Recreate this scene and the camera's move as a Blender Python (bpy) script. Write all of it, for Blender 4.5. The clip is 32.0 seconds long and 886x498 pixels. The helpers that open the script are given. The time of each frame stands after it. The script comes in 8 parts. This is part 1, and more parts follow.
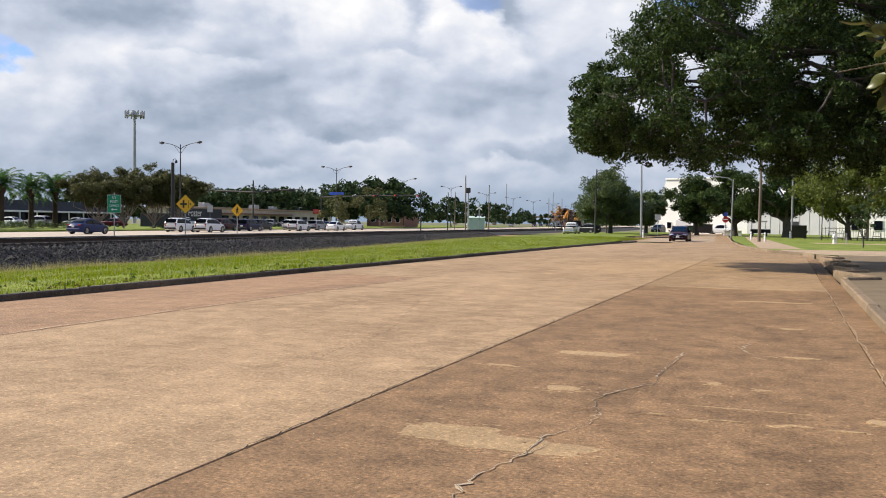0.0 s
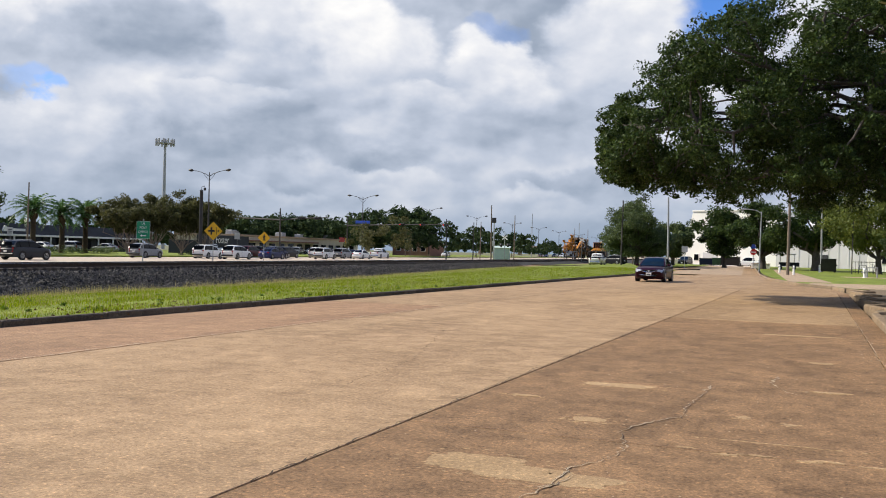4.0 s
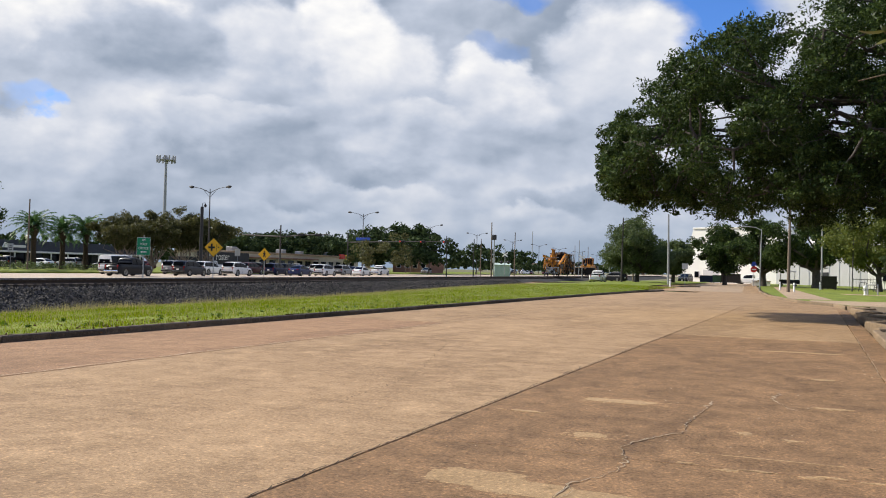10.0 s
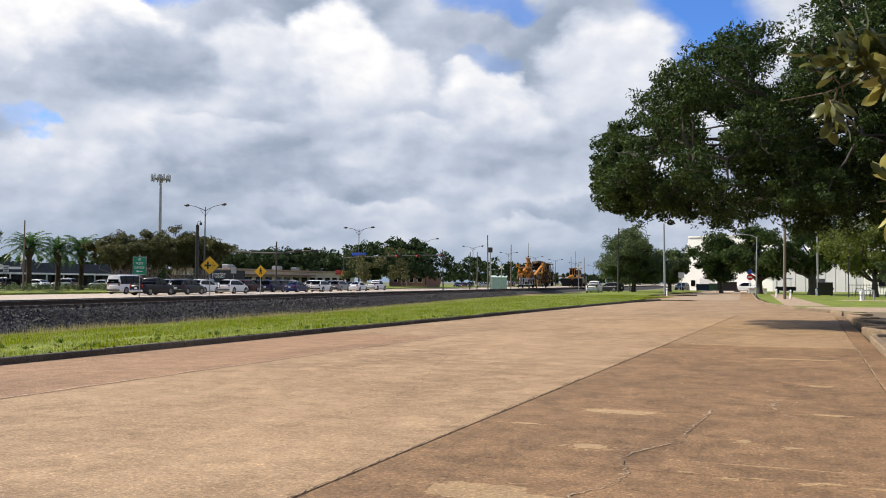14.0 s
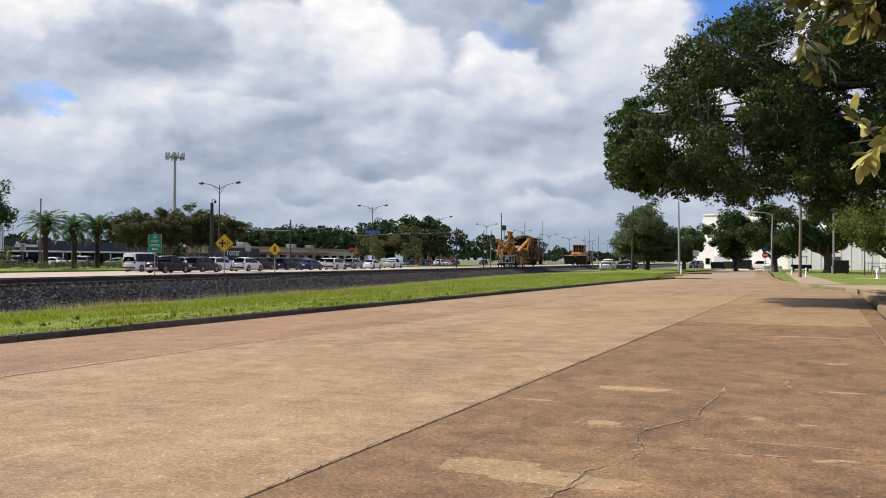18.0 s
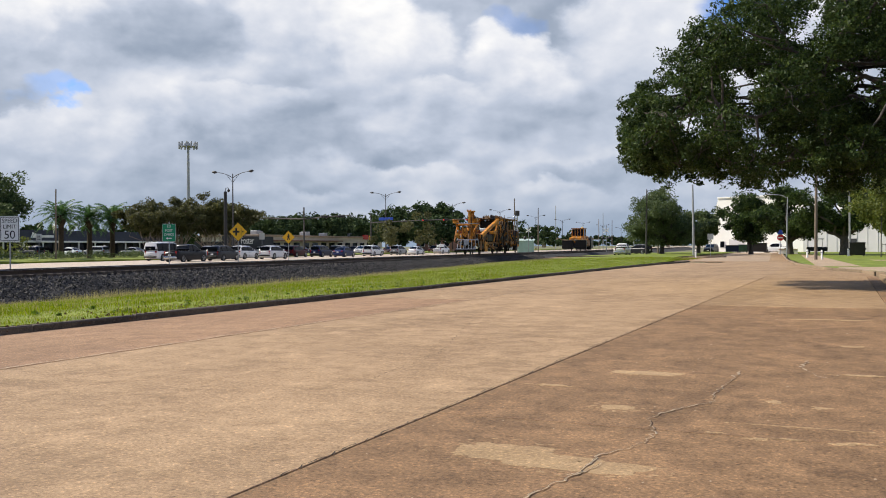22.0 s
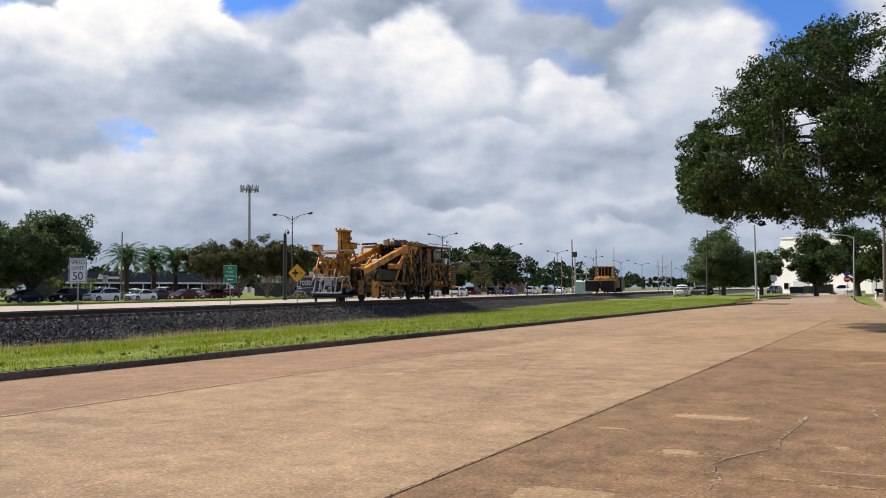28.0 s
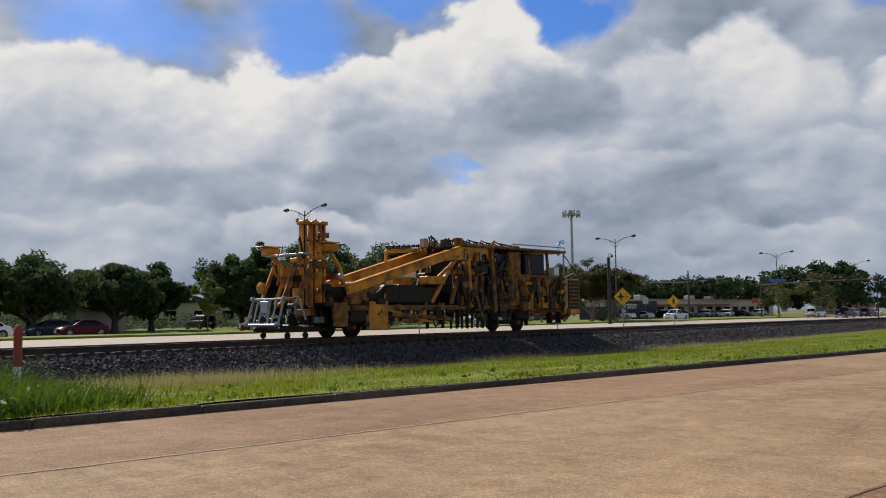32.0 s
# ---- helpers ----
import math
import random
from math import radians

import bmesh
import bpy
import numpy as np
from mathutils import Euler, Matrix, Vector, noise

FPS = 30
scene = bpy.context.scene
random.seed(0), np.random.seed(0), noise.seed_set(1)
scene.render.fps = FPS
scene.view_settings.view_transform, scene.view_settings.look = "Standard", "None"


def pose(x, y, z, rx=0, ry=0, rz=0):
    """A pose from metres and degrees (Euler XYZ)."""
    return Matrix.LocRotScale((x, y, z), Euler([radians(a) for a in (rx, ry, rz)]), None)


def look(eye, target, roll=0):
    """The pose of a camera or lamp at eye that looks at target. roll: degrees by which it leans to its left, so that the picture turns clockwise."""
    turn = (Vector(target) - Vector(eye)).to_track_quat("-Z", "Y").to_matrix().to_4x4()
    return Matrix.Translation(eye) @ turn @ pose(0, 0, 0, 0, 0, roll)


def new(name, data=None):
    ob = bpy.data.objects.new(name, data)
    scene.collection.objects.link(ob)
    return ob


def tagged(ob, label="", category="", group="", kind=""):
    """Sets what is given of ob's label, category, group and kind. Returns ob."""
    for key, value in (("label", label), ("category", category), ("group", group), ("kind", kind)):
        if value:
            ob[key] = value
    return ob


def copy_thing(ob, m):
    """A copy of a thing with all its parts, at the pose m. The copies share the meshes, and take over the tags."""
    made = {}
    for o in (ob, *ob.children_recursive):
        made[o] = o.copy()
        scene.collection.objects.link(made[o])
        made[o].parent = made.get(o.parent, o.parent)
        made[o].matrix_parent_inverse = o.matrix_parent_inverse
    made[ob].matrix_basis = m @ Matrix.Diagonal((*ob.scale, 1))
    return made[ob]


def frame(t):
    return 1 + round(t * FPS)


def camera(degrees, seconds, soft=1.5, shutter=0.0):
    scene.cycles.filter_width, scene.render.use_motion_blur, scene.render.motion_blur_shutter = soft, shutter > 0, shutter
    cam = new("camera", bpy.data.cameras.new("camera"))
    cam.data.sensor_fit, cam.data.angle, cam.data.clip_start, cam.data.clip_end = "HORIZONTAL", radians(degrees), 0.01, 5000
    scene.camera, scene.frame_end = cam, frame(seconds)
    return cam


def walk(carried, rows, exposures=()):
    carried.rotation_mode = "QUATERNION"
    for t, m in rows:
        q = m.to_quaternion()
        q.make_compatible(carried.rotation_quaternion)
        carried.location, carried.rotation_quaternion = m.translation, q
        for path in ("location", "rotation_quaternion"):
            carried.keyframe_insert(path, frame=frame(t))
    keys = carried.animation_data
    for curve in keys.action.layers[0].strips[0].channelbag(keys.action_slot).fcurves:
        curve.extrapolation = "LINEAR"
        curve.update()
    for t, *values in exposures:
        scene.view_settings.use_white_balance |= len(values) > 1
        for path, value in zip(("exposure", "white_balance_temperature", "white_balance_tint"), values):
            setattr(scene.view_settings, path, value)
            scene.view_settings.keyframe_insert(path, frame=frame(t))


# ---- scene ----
# Camera: hand-held at eye level beside a wide concrete road that runs along +y.
cam = camera(52.4, 32.0, soft=1.0, shutter=0.2)
PATH = [
    (0, (0.002, 0.023, 1.549), (-7.122, 18.702, 0.960), 0.73),
    (0.5, (0.002, 0.019, 1.549), (-7.259, 18.648, 1.062), 1.13),
    (1, (-0.008, 0.019, 1.544), (-7.368, 18.611, 1.139), 1.51),
    (2, (-0.007, 0.019, 1.546), (-7.482, 18.568, 1.286), 1.66),
    (3, (-0.007, 0.018, 1.542), (-7.714, 18.472, 1.291), 1.42),
    (3.5, (-0.007, 0.025, 1.541), (-7.750, 18.465, 1.436), 1.23),
    (4, (-0.008, 0.014, 1.540), (-7.665, 18.490, 1.595), 1.35),
    (4.5, (-0.006, 0.014, 1.541), (-7.525, 18.546, 1.734), 1.53),
    (6.5, (0.019, -0.005, 1.542), (-7.285, 18.611, 1.878), 0.45),
    (7, (0.019, 0.007, 1.537), (-7.400, 18.575, 1.990), 0.67),
    (7.5, (0.013, 0.012, 1.534), (-7.563, 18.518, 1.898), 0.14),
    (8, (0.019, 0.015, 1.527), (-7.612, 18.502, 1.581), -0.55),
    (8.5, (0.013, 0.025, 1.525), (-7.756, 18.454, 1.659), -0.26),
    (9, (0.008, 0.030, 1.519), (-7.776, 18.446, 1.999), 0.30),
    (10, (-0.008, 0.018, 1.518), (-7.677, 18.484, 1.952), 1.42),
    (10.5, (-0.015, 0.009, 1.521), (-7.659, 18.488, 1.829), 1.64),
    (11, (-0.001, 0.004, 1.519), (-7.239, 18.645, 1.866), 1.04),
    (11.5, (0.002, -0.005, 1.522), (-7.012, 18.717, 2.072), 0.46),
    (12, (0.007, -0.011, 1.522), (-7.133, 18.661, 2.146), 0.12),
    (13, (-0.000, -0.014, 1.523), (-7.345, 18.572, 2.287), 0.40),
    (13.5, (0.001, -0.014, 1.524), (-7.499, 18.510, 2.290), 0.38),
    (15.5, (-0.006, -0.016, 1.521), (-7.715, 18.427, 2.174), 0.08),
    (16, (-0.002, -0.003, 1.519), (-7.773, 18.413, 2.198), -0.19),
    (17, (-0.001, -0.014, 1.518), (-7.921, 18.345, 1.967), -0.01),
    (18, (-0.003, -0.016, 1.516), (-7.873, 18.368, 1.760), 0.34),
    (19, (-0.005, 0.004, 1.516), (-8.030, 18.321, 1.820), 0.02),
    (20, (0.001, 0.005, 1.515), (-8.076, 18.301, 1.494), -0.20),
    (21, (0.012, 0.010, 1.515), (-8.030, 18.321, 1.404), -0.48),
    (22, (0.003, 0.015, 1.512), (-8.143, 18.281, 1.450), -0.27),
    (23, (-0.004, 0.009, 1.514), (-8.187, 18.258, 1.614), 0.03),
    (24, (-0.007, 0.003, 1.509), (-8.342, 18.184, 1.495), 0.40),
    (24.5, (-0.006, 0.009, 1.509), (-8.312, 18.203, 1.498), 0.32),
    (26.5, (-0.006, 0.025, 1.506), (-8.452, 18.154, 1.537), -0.41),
    (27, (-0.004, 0.034, 1.507), (-8.630, 18.073, 1.948), -0.10),
    (27.5, (0.002, 0.019, 1.505), (-8.860, 17.931, 2.282), 0.03),
    (28, (0.002, 0.005, 1.506), (-9.268, 17.706, 2.368), -0.23),
    (28.5, (-0.001, -0.002, 1.505), (-9.816, 17.397, 2.471), -0.60),
    (29, (-0.005, -0.017, 1.508), (-10.306, 17.093, 2.583), -0.86),
    (29.5, (-0.016, -0.020, 1.506), (-10.727, 16.837, 2.558), -0.92),
    (30, (-0.027, -0.026, 1.504), (-11.241, 16.499, 2.594), -0.79),
    (30.5, (-0.045, -0.037, 1.510), (-12.114, 15.872, 2.622), -0.71),
    (31, (-0.062, -0.052, 1.507), (-13.122, 15.050, 2.673), -0.77),
    (31.5, (-0.059, -0.096, 1.509), (-14.010, 14.171, 2.861), -0.75),
    (32, (-0.075, -0.120, 1.523), (-14.890, 13.239, 2.967), -0.74),
]
# the camera's exposure drifts, and falls as it turns to the brighter sky
walk(cam, [(t, look(eye, target, roll)) for t, eye, target, roll in PATH],
     exposures=[(0, 0.42), (2, 0.42), (4, 0.34), (7, 0.34), (8, 0.29), (12, 0.37), (13, 0.39), (17, 0.34), (20, 0.33), (24, 0.37), (27, 0.32), (29, 0.25), (30, 0.2), (31, 0.1), (32, -0.12)])

# ---- world and sun ----
SUN_EL, SUN_AZ = 40.0, 8.0      # degrees above the horizon; degrees behind the road's left-hand normal
to_sun = Vector((-math.cos(radians(SUN_EL)) * math.cos(radians(SUN_AZ)), -math.cos(radians(SUN_EL)) * math.sin(radians(SUN_AZ)), math.sin(radians(SUN_EL))))


class Nodes:
    """Short hand for a node tree."""

    def __init__(self, tree):
        self.tree = tree
        tree.nodes.clear()

    def add(self, kind, sets=(), **inputs):
        n = self.tree.nodes.new(kind)
        for k, v in dict(sets).items():
            setattr(n, k, v)
        for k, v in inputs.items():
            k = k.replace("_", " ")
            sock = n.inputs[int(k[1:])] if k[0] == "i" and k[1:].isdigit() else n.inputs[k]
            if isinstance(v, bpy.types.NodeSocket):
                self.tree.links.new(v, sock)
            else:
                sock.default_value = v
        return n

    def math(self, op, a, b=0.0, c=0.0, clamp=False):
        return self.add("ShaderNodeMath", {"operation": op, "use_clamp": clamp}, i0=a, i1=b, i2=c).outputs[0]

    def vmath(self, op, a, b=(0, 0, 0)):
        n = self.add("ShaderNodeVectorMath", {"operation": op}, i0=a, i1=b)
        return n.outputs[1] if op in ("DOT_PRODUCT", "LENGTH") else n.outputs[0]

    def noise(self, vec, scale, detail=4.0, rough=0.55, dist=0.0):
        return self.add("ShaderNodeTexNoise", Vector=vec, Scale=scale, Detail=detail, Roughness=rough, Distortion=dist).outputs[0]

    def ramp(self, fac, stops):
        n = self.add("ShaderNodeValToRGB", Fac=fac)
        el = n.color_ramp.elements
        while len(el) < len(stops):
            el.new(0.5)
        for e, (p, c) in zip(el, stops):
            e.position, e.color = p, (*c, 1) if len(c) == 3 else c
        return n.outputs[0]

    def mix(self, fac, a, b, mode="MIX"):
        n = self.add("ShaderNodeMix", {"data_type": "RGBA", "blend_type": mode}, i0=fac)
        for sock, v in ((n.inputs[6], a), (n.inputs[7], b)):
            if isinstance(v, bpy.types.NodeSocket):
                self.tree.links.new(v, sock)
            else:
                sock.default_value = (*v, 1) if len(v) == 3 else v
        return n.outputs[2]

    def link(self, a, b):
        self.tree.links.new(a, b)


def way(az, el):
    """The unit vector at az degrees left of +y and el degrees up."""
    a, e = radians(az), radians(el)
    return (-math.sin(a) * math.cos(e), math.cos(a) * math.cos(e), math.sin(e))


def make_world():
    world = bpy.data.worlds.new("world")
    scene.world = world
    world.use_nodes = True
    n = Nodes(world.node_tree)
    sky = n.add("ShaderNodeTexSky", {"sky_type": "NISHITA", "sun_disc": False, "sun_elevation": radians(SUN_EL),
                                     "sun_rotation": math.atan2(to_sun.x, to_sun.y), "air_density": 1.0, "dust_density": 0.6, "ozone_density": 2.0})
    d = n.vmath("NORMALIZE", n.add("ShaderNodeTexCoord").outputs["Generated"])
    xyz = n.add("ShaderNodeSeparateXYZ", Vector=d)
    z = n.math("MAXIMUM", xyz.outputs[2], 0.0)
    # azimuth to the left of the road and height in degrees, pushed about by billows so that cloud edges curl
    billow = n.vmath("SUBTRACT", n.add("ShaderNodeTexNoise", Vector=n.vmath("MULTIPLY", d, (1.0, 1.0, 1.5)), Scale=8.0, Detail=6.0, Roughness=0.52, Distortion=0.1).outputs[1], (0.5, 0.5, 0.5))
    push = n.add("ShaderNodeSeparateXYZ", Vector=billow)
    az = n.math("MULTIPLY_ADD", n.math("ARCTAN2", n.math("MULTIPLY", xyz.outputs[0], -1.0), xyz.outputs[1]), 57.2958, n.math("MULTIPLY", push.outputs[0], 11.0))
    el = n.math("MULTIPLY_ADD", n.math("ARCSINE", xyz.outputs[2]), 57.2958, n.math("MULTIPLY", push.outputs[1], 7.5))
    here = n.vmath("MULTIPLY", d, (1.0, 1.0, 1.6))
    big, big2 = n.noise(here, 3.6, 4.0, 0.5, 0.3), n.noise(n.vmath("ADD", here, (-0.04, -0.01, 0.06)), 3.6, 3.0, 0.5, 0.3)
    curl, curl2 = n.noise(here, 11.0, 5.0, 0.5, 0.1), n.noise(n.vmath("ADD", here, (-0.010, -0.003, 0.016)), 11.0, 4.0, 0.5, 0.1)

    def oval(a, e, w, h):
        """1 minus the squared distance from the middle of an oval part of the sky, and the height within it."""
        v = n.math("MULTIPLY_ADD", el, 1.0 / h, -e / h)
        q = n.math("MULTIPLY_ADD", az, 1.0 / w, -a / w)
        return n.math("SUBTRACT", n.math("SUBTRACT", 1.0, n.math("MULTIPLY", q, q)), n.math("MULTIPLY", v, v)), v

    # a broken deck that opens overhead and behind
    cover = n.math("ADD", 0.42, n.math("MULTIPLY", big, 0.75))
    high = n.math("MULTIPLY", n.math("SUBTRACT", z, 0.36), 3.0, clamp=True)
    behind = n.math("MULTIPLY", n.math("SUBTRACT", n.math("MULTIPLY", xyz.outputs[1], -1.0), 0.1), 0.8, clamp=True)
    cover = n.math("SUBTRACT", cover, n.math("ADD", n.math("MULTIPLY", high, 0.42), n.math("MULTIPLY", behind, 0.28)))
    cloud = n.math("MULTIPLY", n.math("SUBTRACT", cover, 0.38), 5.0, clamp=True)
    for a, e, w, h, deep in GAPS:
        r, v = oval(a, e, w, h)
        cloud = n.math("SUBTRACT", cloud, n.math("MULTIPLY", n.math("MULTIPLY", r, 1.3, clamp=True), deep), clamp=True)
    shade = n.math("ADD", 0.55, n.math("ADD", n.math("MULTIPLY", n.math("SUBTRACT", big, 0.5), 0.7), n.math("MULTIPLY", n.math("SUBTRACT", big, big2), 1.0)))
    # single clouds, far ones first: crisp lit heads over soft grey feet
    for a, e, w, h, head, foot, edge in HEAPS:
        r, v = oval(a, e, w, h)
        m = n.math("MULTIPLY", n.math("MULTIPLY", r, edge, clamp=True), n.math("MULTIPLY_ADD", v, 0.8, 0.85, clamp=True))
        m = n.math("MULTIPLY", m, n.math("MULTIPLY", n.math("SUBTRACT", 3.0, n.math("MULTIPLY", m, 2.0)), m))
        lit = n.math("MULTIPLY_ADD", n.math("MULTIPLY_ADD", v, 0.55, 0.55, clamp=True), head - foot, foot)
        shade = n.math("ADD", shade, n.math("MULTIPLY", m, n.math("SUBTRACT", lit, shade)))
        cloud = n.math("ADD", cloud, n.math("MULTIPLY", m, n.math("SUBTRACT", 1.0, cloud)))
    shade = n.math("ADD", shade, n.math("ADD", n.math("MULTIPLY", n.math("SUBTRACT", curl, curl2), 0.55), n.math("MULTIPLY", n.math("SUBTRACT", curl, 0.5), 0.16)))
    tone = n.ramp(shade, [(0.12, (0.17, 0.215, 0.30)), (0.36, (0.275, 0.325, 0.41)), (0.56, (0.43, 0.475, 0.565)), (0.74, (0.60, 0.62, 0.675)), (0.97, (0.87, 0.85, 0.82))])
    low = n.math("POWER", n.math("SUBTRACT", 1.0, z), 24.0, clamp=True)
    tone = n.mix(n.math("MULTIPLY", low, 0.85), tone, (0.20, 0.275, 0.38))
    blue = n.mix(1.0, sky.outputs[0], (0.050, 0.082, 0.140), "MULTIPLY")
    both = n.mix(cloud, blue, tone)
    back = n.add("ShaderNodeBackground", Color=both, Strength=1.0)
    n.link(back.outputs[0], n.add("ShaderNodeOutputWorld").inputs[0])


# blue holes: azimuth, elevation, half width, half height (degrees), depth
GAPS = [(6.0, 17.0, 5.0, 4.0, 1.0), (20.0, 13.4, 2.2, 1.0, 0.3), (19.0, 17.5, 3.0, 1.4, 0.7), (40.0, 18.9, 4.5, 2.2, 1.0), (47.2, 8.7, 1.1, 0.9, 0.6), (57.0, 17.2, 5.5, 3.0, 0.85), (68.0, 17.6, 7.0, 2.6, 0.75), (49.0, 20.5, 6, 2.0, 0.9), (48.5, 9.6, 1.6, 1.0, 0.35)]
# clouds: azimuth, elevation, half width, half height, light of the head and of the foot, crispness
HEAPS = [(33.0, 6.3, 13.0, 2.0, 0.42, 0.30, 1.0), (12.0, 4.5, 9.0, 1.6, 0.50, 0.38, 1.2), (66.0, 8.0, 10.0, 2.4, 0.52, 0.42, 1.0), (54.0, 9.2, 6.0, 2.0, 0.48, 0.38, 1.2), (16.5, 9.2, 5.0, 1.7, 0.56, 0.40, 1.2),
         (12.5, 13.0, 5.0, 4.6, 0.82, 0.60, 1.6), (20.5, 11.0, 4.6, 2.4, 0.84, 0.56, 1.8), (34.5, 13.0, 4.2, 3.4, 0.80, 0.55, 1.6), (28.5, 12.5, 4.4, 4.2, 0.92, 0.60, 1.8), (24.5, 8.8, 3.4, 1.6, 0.74, 0.44, 2.0),
         (61.0, 12.5, 7.0, 3.6, 1.02, 0.62, 2.4), (71.0, 13.0, 7.0, 3.4, 0.98, 0.60, 2.4), (52.0, 14.2, 5.0, 3.4, 1.0, 0.66, 2.4), (44.6, 15.6, 6.2, 4.0, 1.06, 0.66, 3.0), (41.6, 12.2, 6.0, 3.6, 0.40, 0.28, 0.9),
         (37.0, 9.0, 4.4, 1.5, 0.74, 0.46, 1.8), (48.5, 7.0, 4.6, 1.6, 0.76, 0.46, 1.8), (58.5, 5.4, 5.5, 1.9, 0.82, 0.48, 2.0), (69.0, 5.2, 6.0, 1.8, 0.74, 0.46, 1.8), (26.0, 5.0, 4.0, 1.3, 0.78, 0.50, 1.3), (17.0, 3.7, 4.2, 1.0, 0.74, 0.48, 1.2), (33.0, 3.4, 4.6, 0.9, 0.64, 0.44, 1.2), (9.5, 7.4, 3.6, 1.4, 0.76, 0.50, 1.8)]
make_world()
sun = new("sun", bpy.data.lights.new("sun", "SUN"))
sun.data.energy, sun.data.angle, sun.data.color = 5.5, radians(0.6), (1.0, 0.92, 0.765)
sun.matrix_world = look(to_sun * 100, (0, 0, 0))


# ---- materials ----
def material(name, col, rough=0.75, var=0.2, scale=2.0, fine=30.0, bump=0.15, metal=0.0, second=None, world_space=False, island=0.0, obj=0.0, spec=0.4, coat=0.0, stretch=(1, 1, 1)):
    """A surface with stains at one scale, grain at another and a fine relief."""
    mat = bpy.data.materials.new(name)
    mat.use_nodes = True
    n = Nodes(mat.node_tree)
    where = n.add("ShaderNodeNewGeometry").outputs[0] if world_space else n.add("ShaderNodeTexCoord").outputs["Object"]
    if stretch != (1, 1, 1):
        where = n.vmath("MULTIPLY", where, stretch)
    stains = n.noise(where, scale, 6.0, 0.6)
    grain = n.noise(where, fine, 3.0, 0.6)
    second = second or tuple(c * 0.62 for c in col)
    colour = n.mix(n.ramp(stains, [(0.36, (0, 0, 0)), (0.66, (1, 1, 1))]), tuple(c * (1 + 0.25 * var) for c in col), second)
    colour = n.mix(min(1.0, var * 1.6), tuple(col), colour)
    level = n.math("ADD", 1.0 - 0.35 * var, n.math("MULTIPLY", grain, 0.7 * var))
    if island:
        level = n.math("MULTIPLY", level, n.math("ADD", 1.0 - island, n.math("MULTIPLY", n.add("ShaderNodeNewGeometry").outputs["Random Per Island"], 2 * island)))
    if obj:
        level = n.math("MULTIPLY", level, n.math("ADD", 1.0 - obj, n.math("MULTIPLY", n.add("ShaderNodeObjectInfo").outputs["Random"], 2 * obj)))
    colour = n.mix(1.0, colour, n.add("ShaderNodeCombineXYZ", X=level, Y=level, Z=level).outputs[0], "MULTIPLY")
    b = n.add("ShaderNodeBsdfPrincipled", Base_Color=colour, Metallic=metal, Coat_Weight=coat)
    b.inputs["Specular IOR Level"].default_value = spec
    n.link(n.math("ADD", rough - 0.08, n.math("MULTIPLY", stains, 0.16), clamp=True), b.inputs["Roughness"])
    if bump:
        n.link(n.add("ShaderNodeBump", Strength=bump, Distance=0.02, Height=grain).outputs[0], b.inputs["Normal"])
    n.link(b.outputs[0], n.add("ShaderNodeOutputMaterial").inputs[0])
    return mat


def leaf_material(name, col, second, thin=0.25, island=0.45, gloss=0.45, spec=0.35):
    mat = bpy.data.materials.new(name)
    mat.use_nodes = True
    n = Nodes(mat.node_tree)
    rnd = n.add("ShaderNodeNewGeometry").outputs["Random Per Island"]
    patch = n.noise(n.add("ShaderNodeTexCoord").outputs["Object"], 0.7, 4.0)
    f = n.math("ADD", n.math("MULTIPLY", rnd, 0.6), n.math("MULTIPLY", patch, 0.5), clamp=True)
    colour = n.ramp(f, [(0.15, tuple(c * (1 - island) for c in col)), (0.6, col), (1.0, second)])
    b = n.add("ShaderNodeBsdfPrincipled", Base_Color=colour, Roughness=gloss)
    b.inputs["Specular IOR Level"].default_value = spec
    t = n.add("ShaderNodeBsdfTranslucent", Color=n.mix(0.5, colour, second))
    m = n.add("ShaderNodeMixShader", i0=thin, i1=b.outputs[0], i2=t.outputs[0])
    n.link(m.outputs[0], n.add("ShaderNodeOutputMaterial").inputs[0])
    return mat


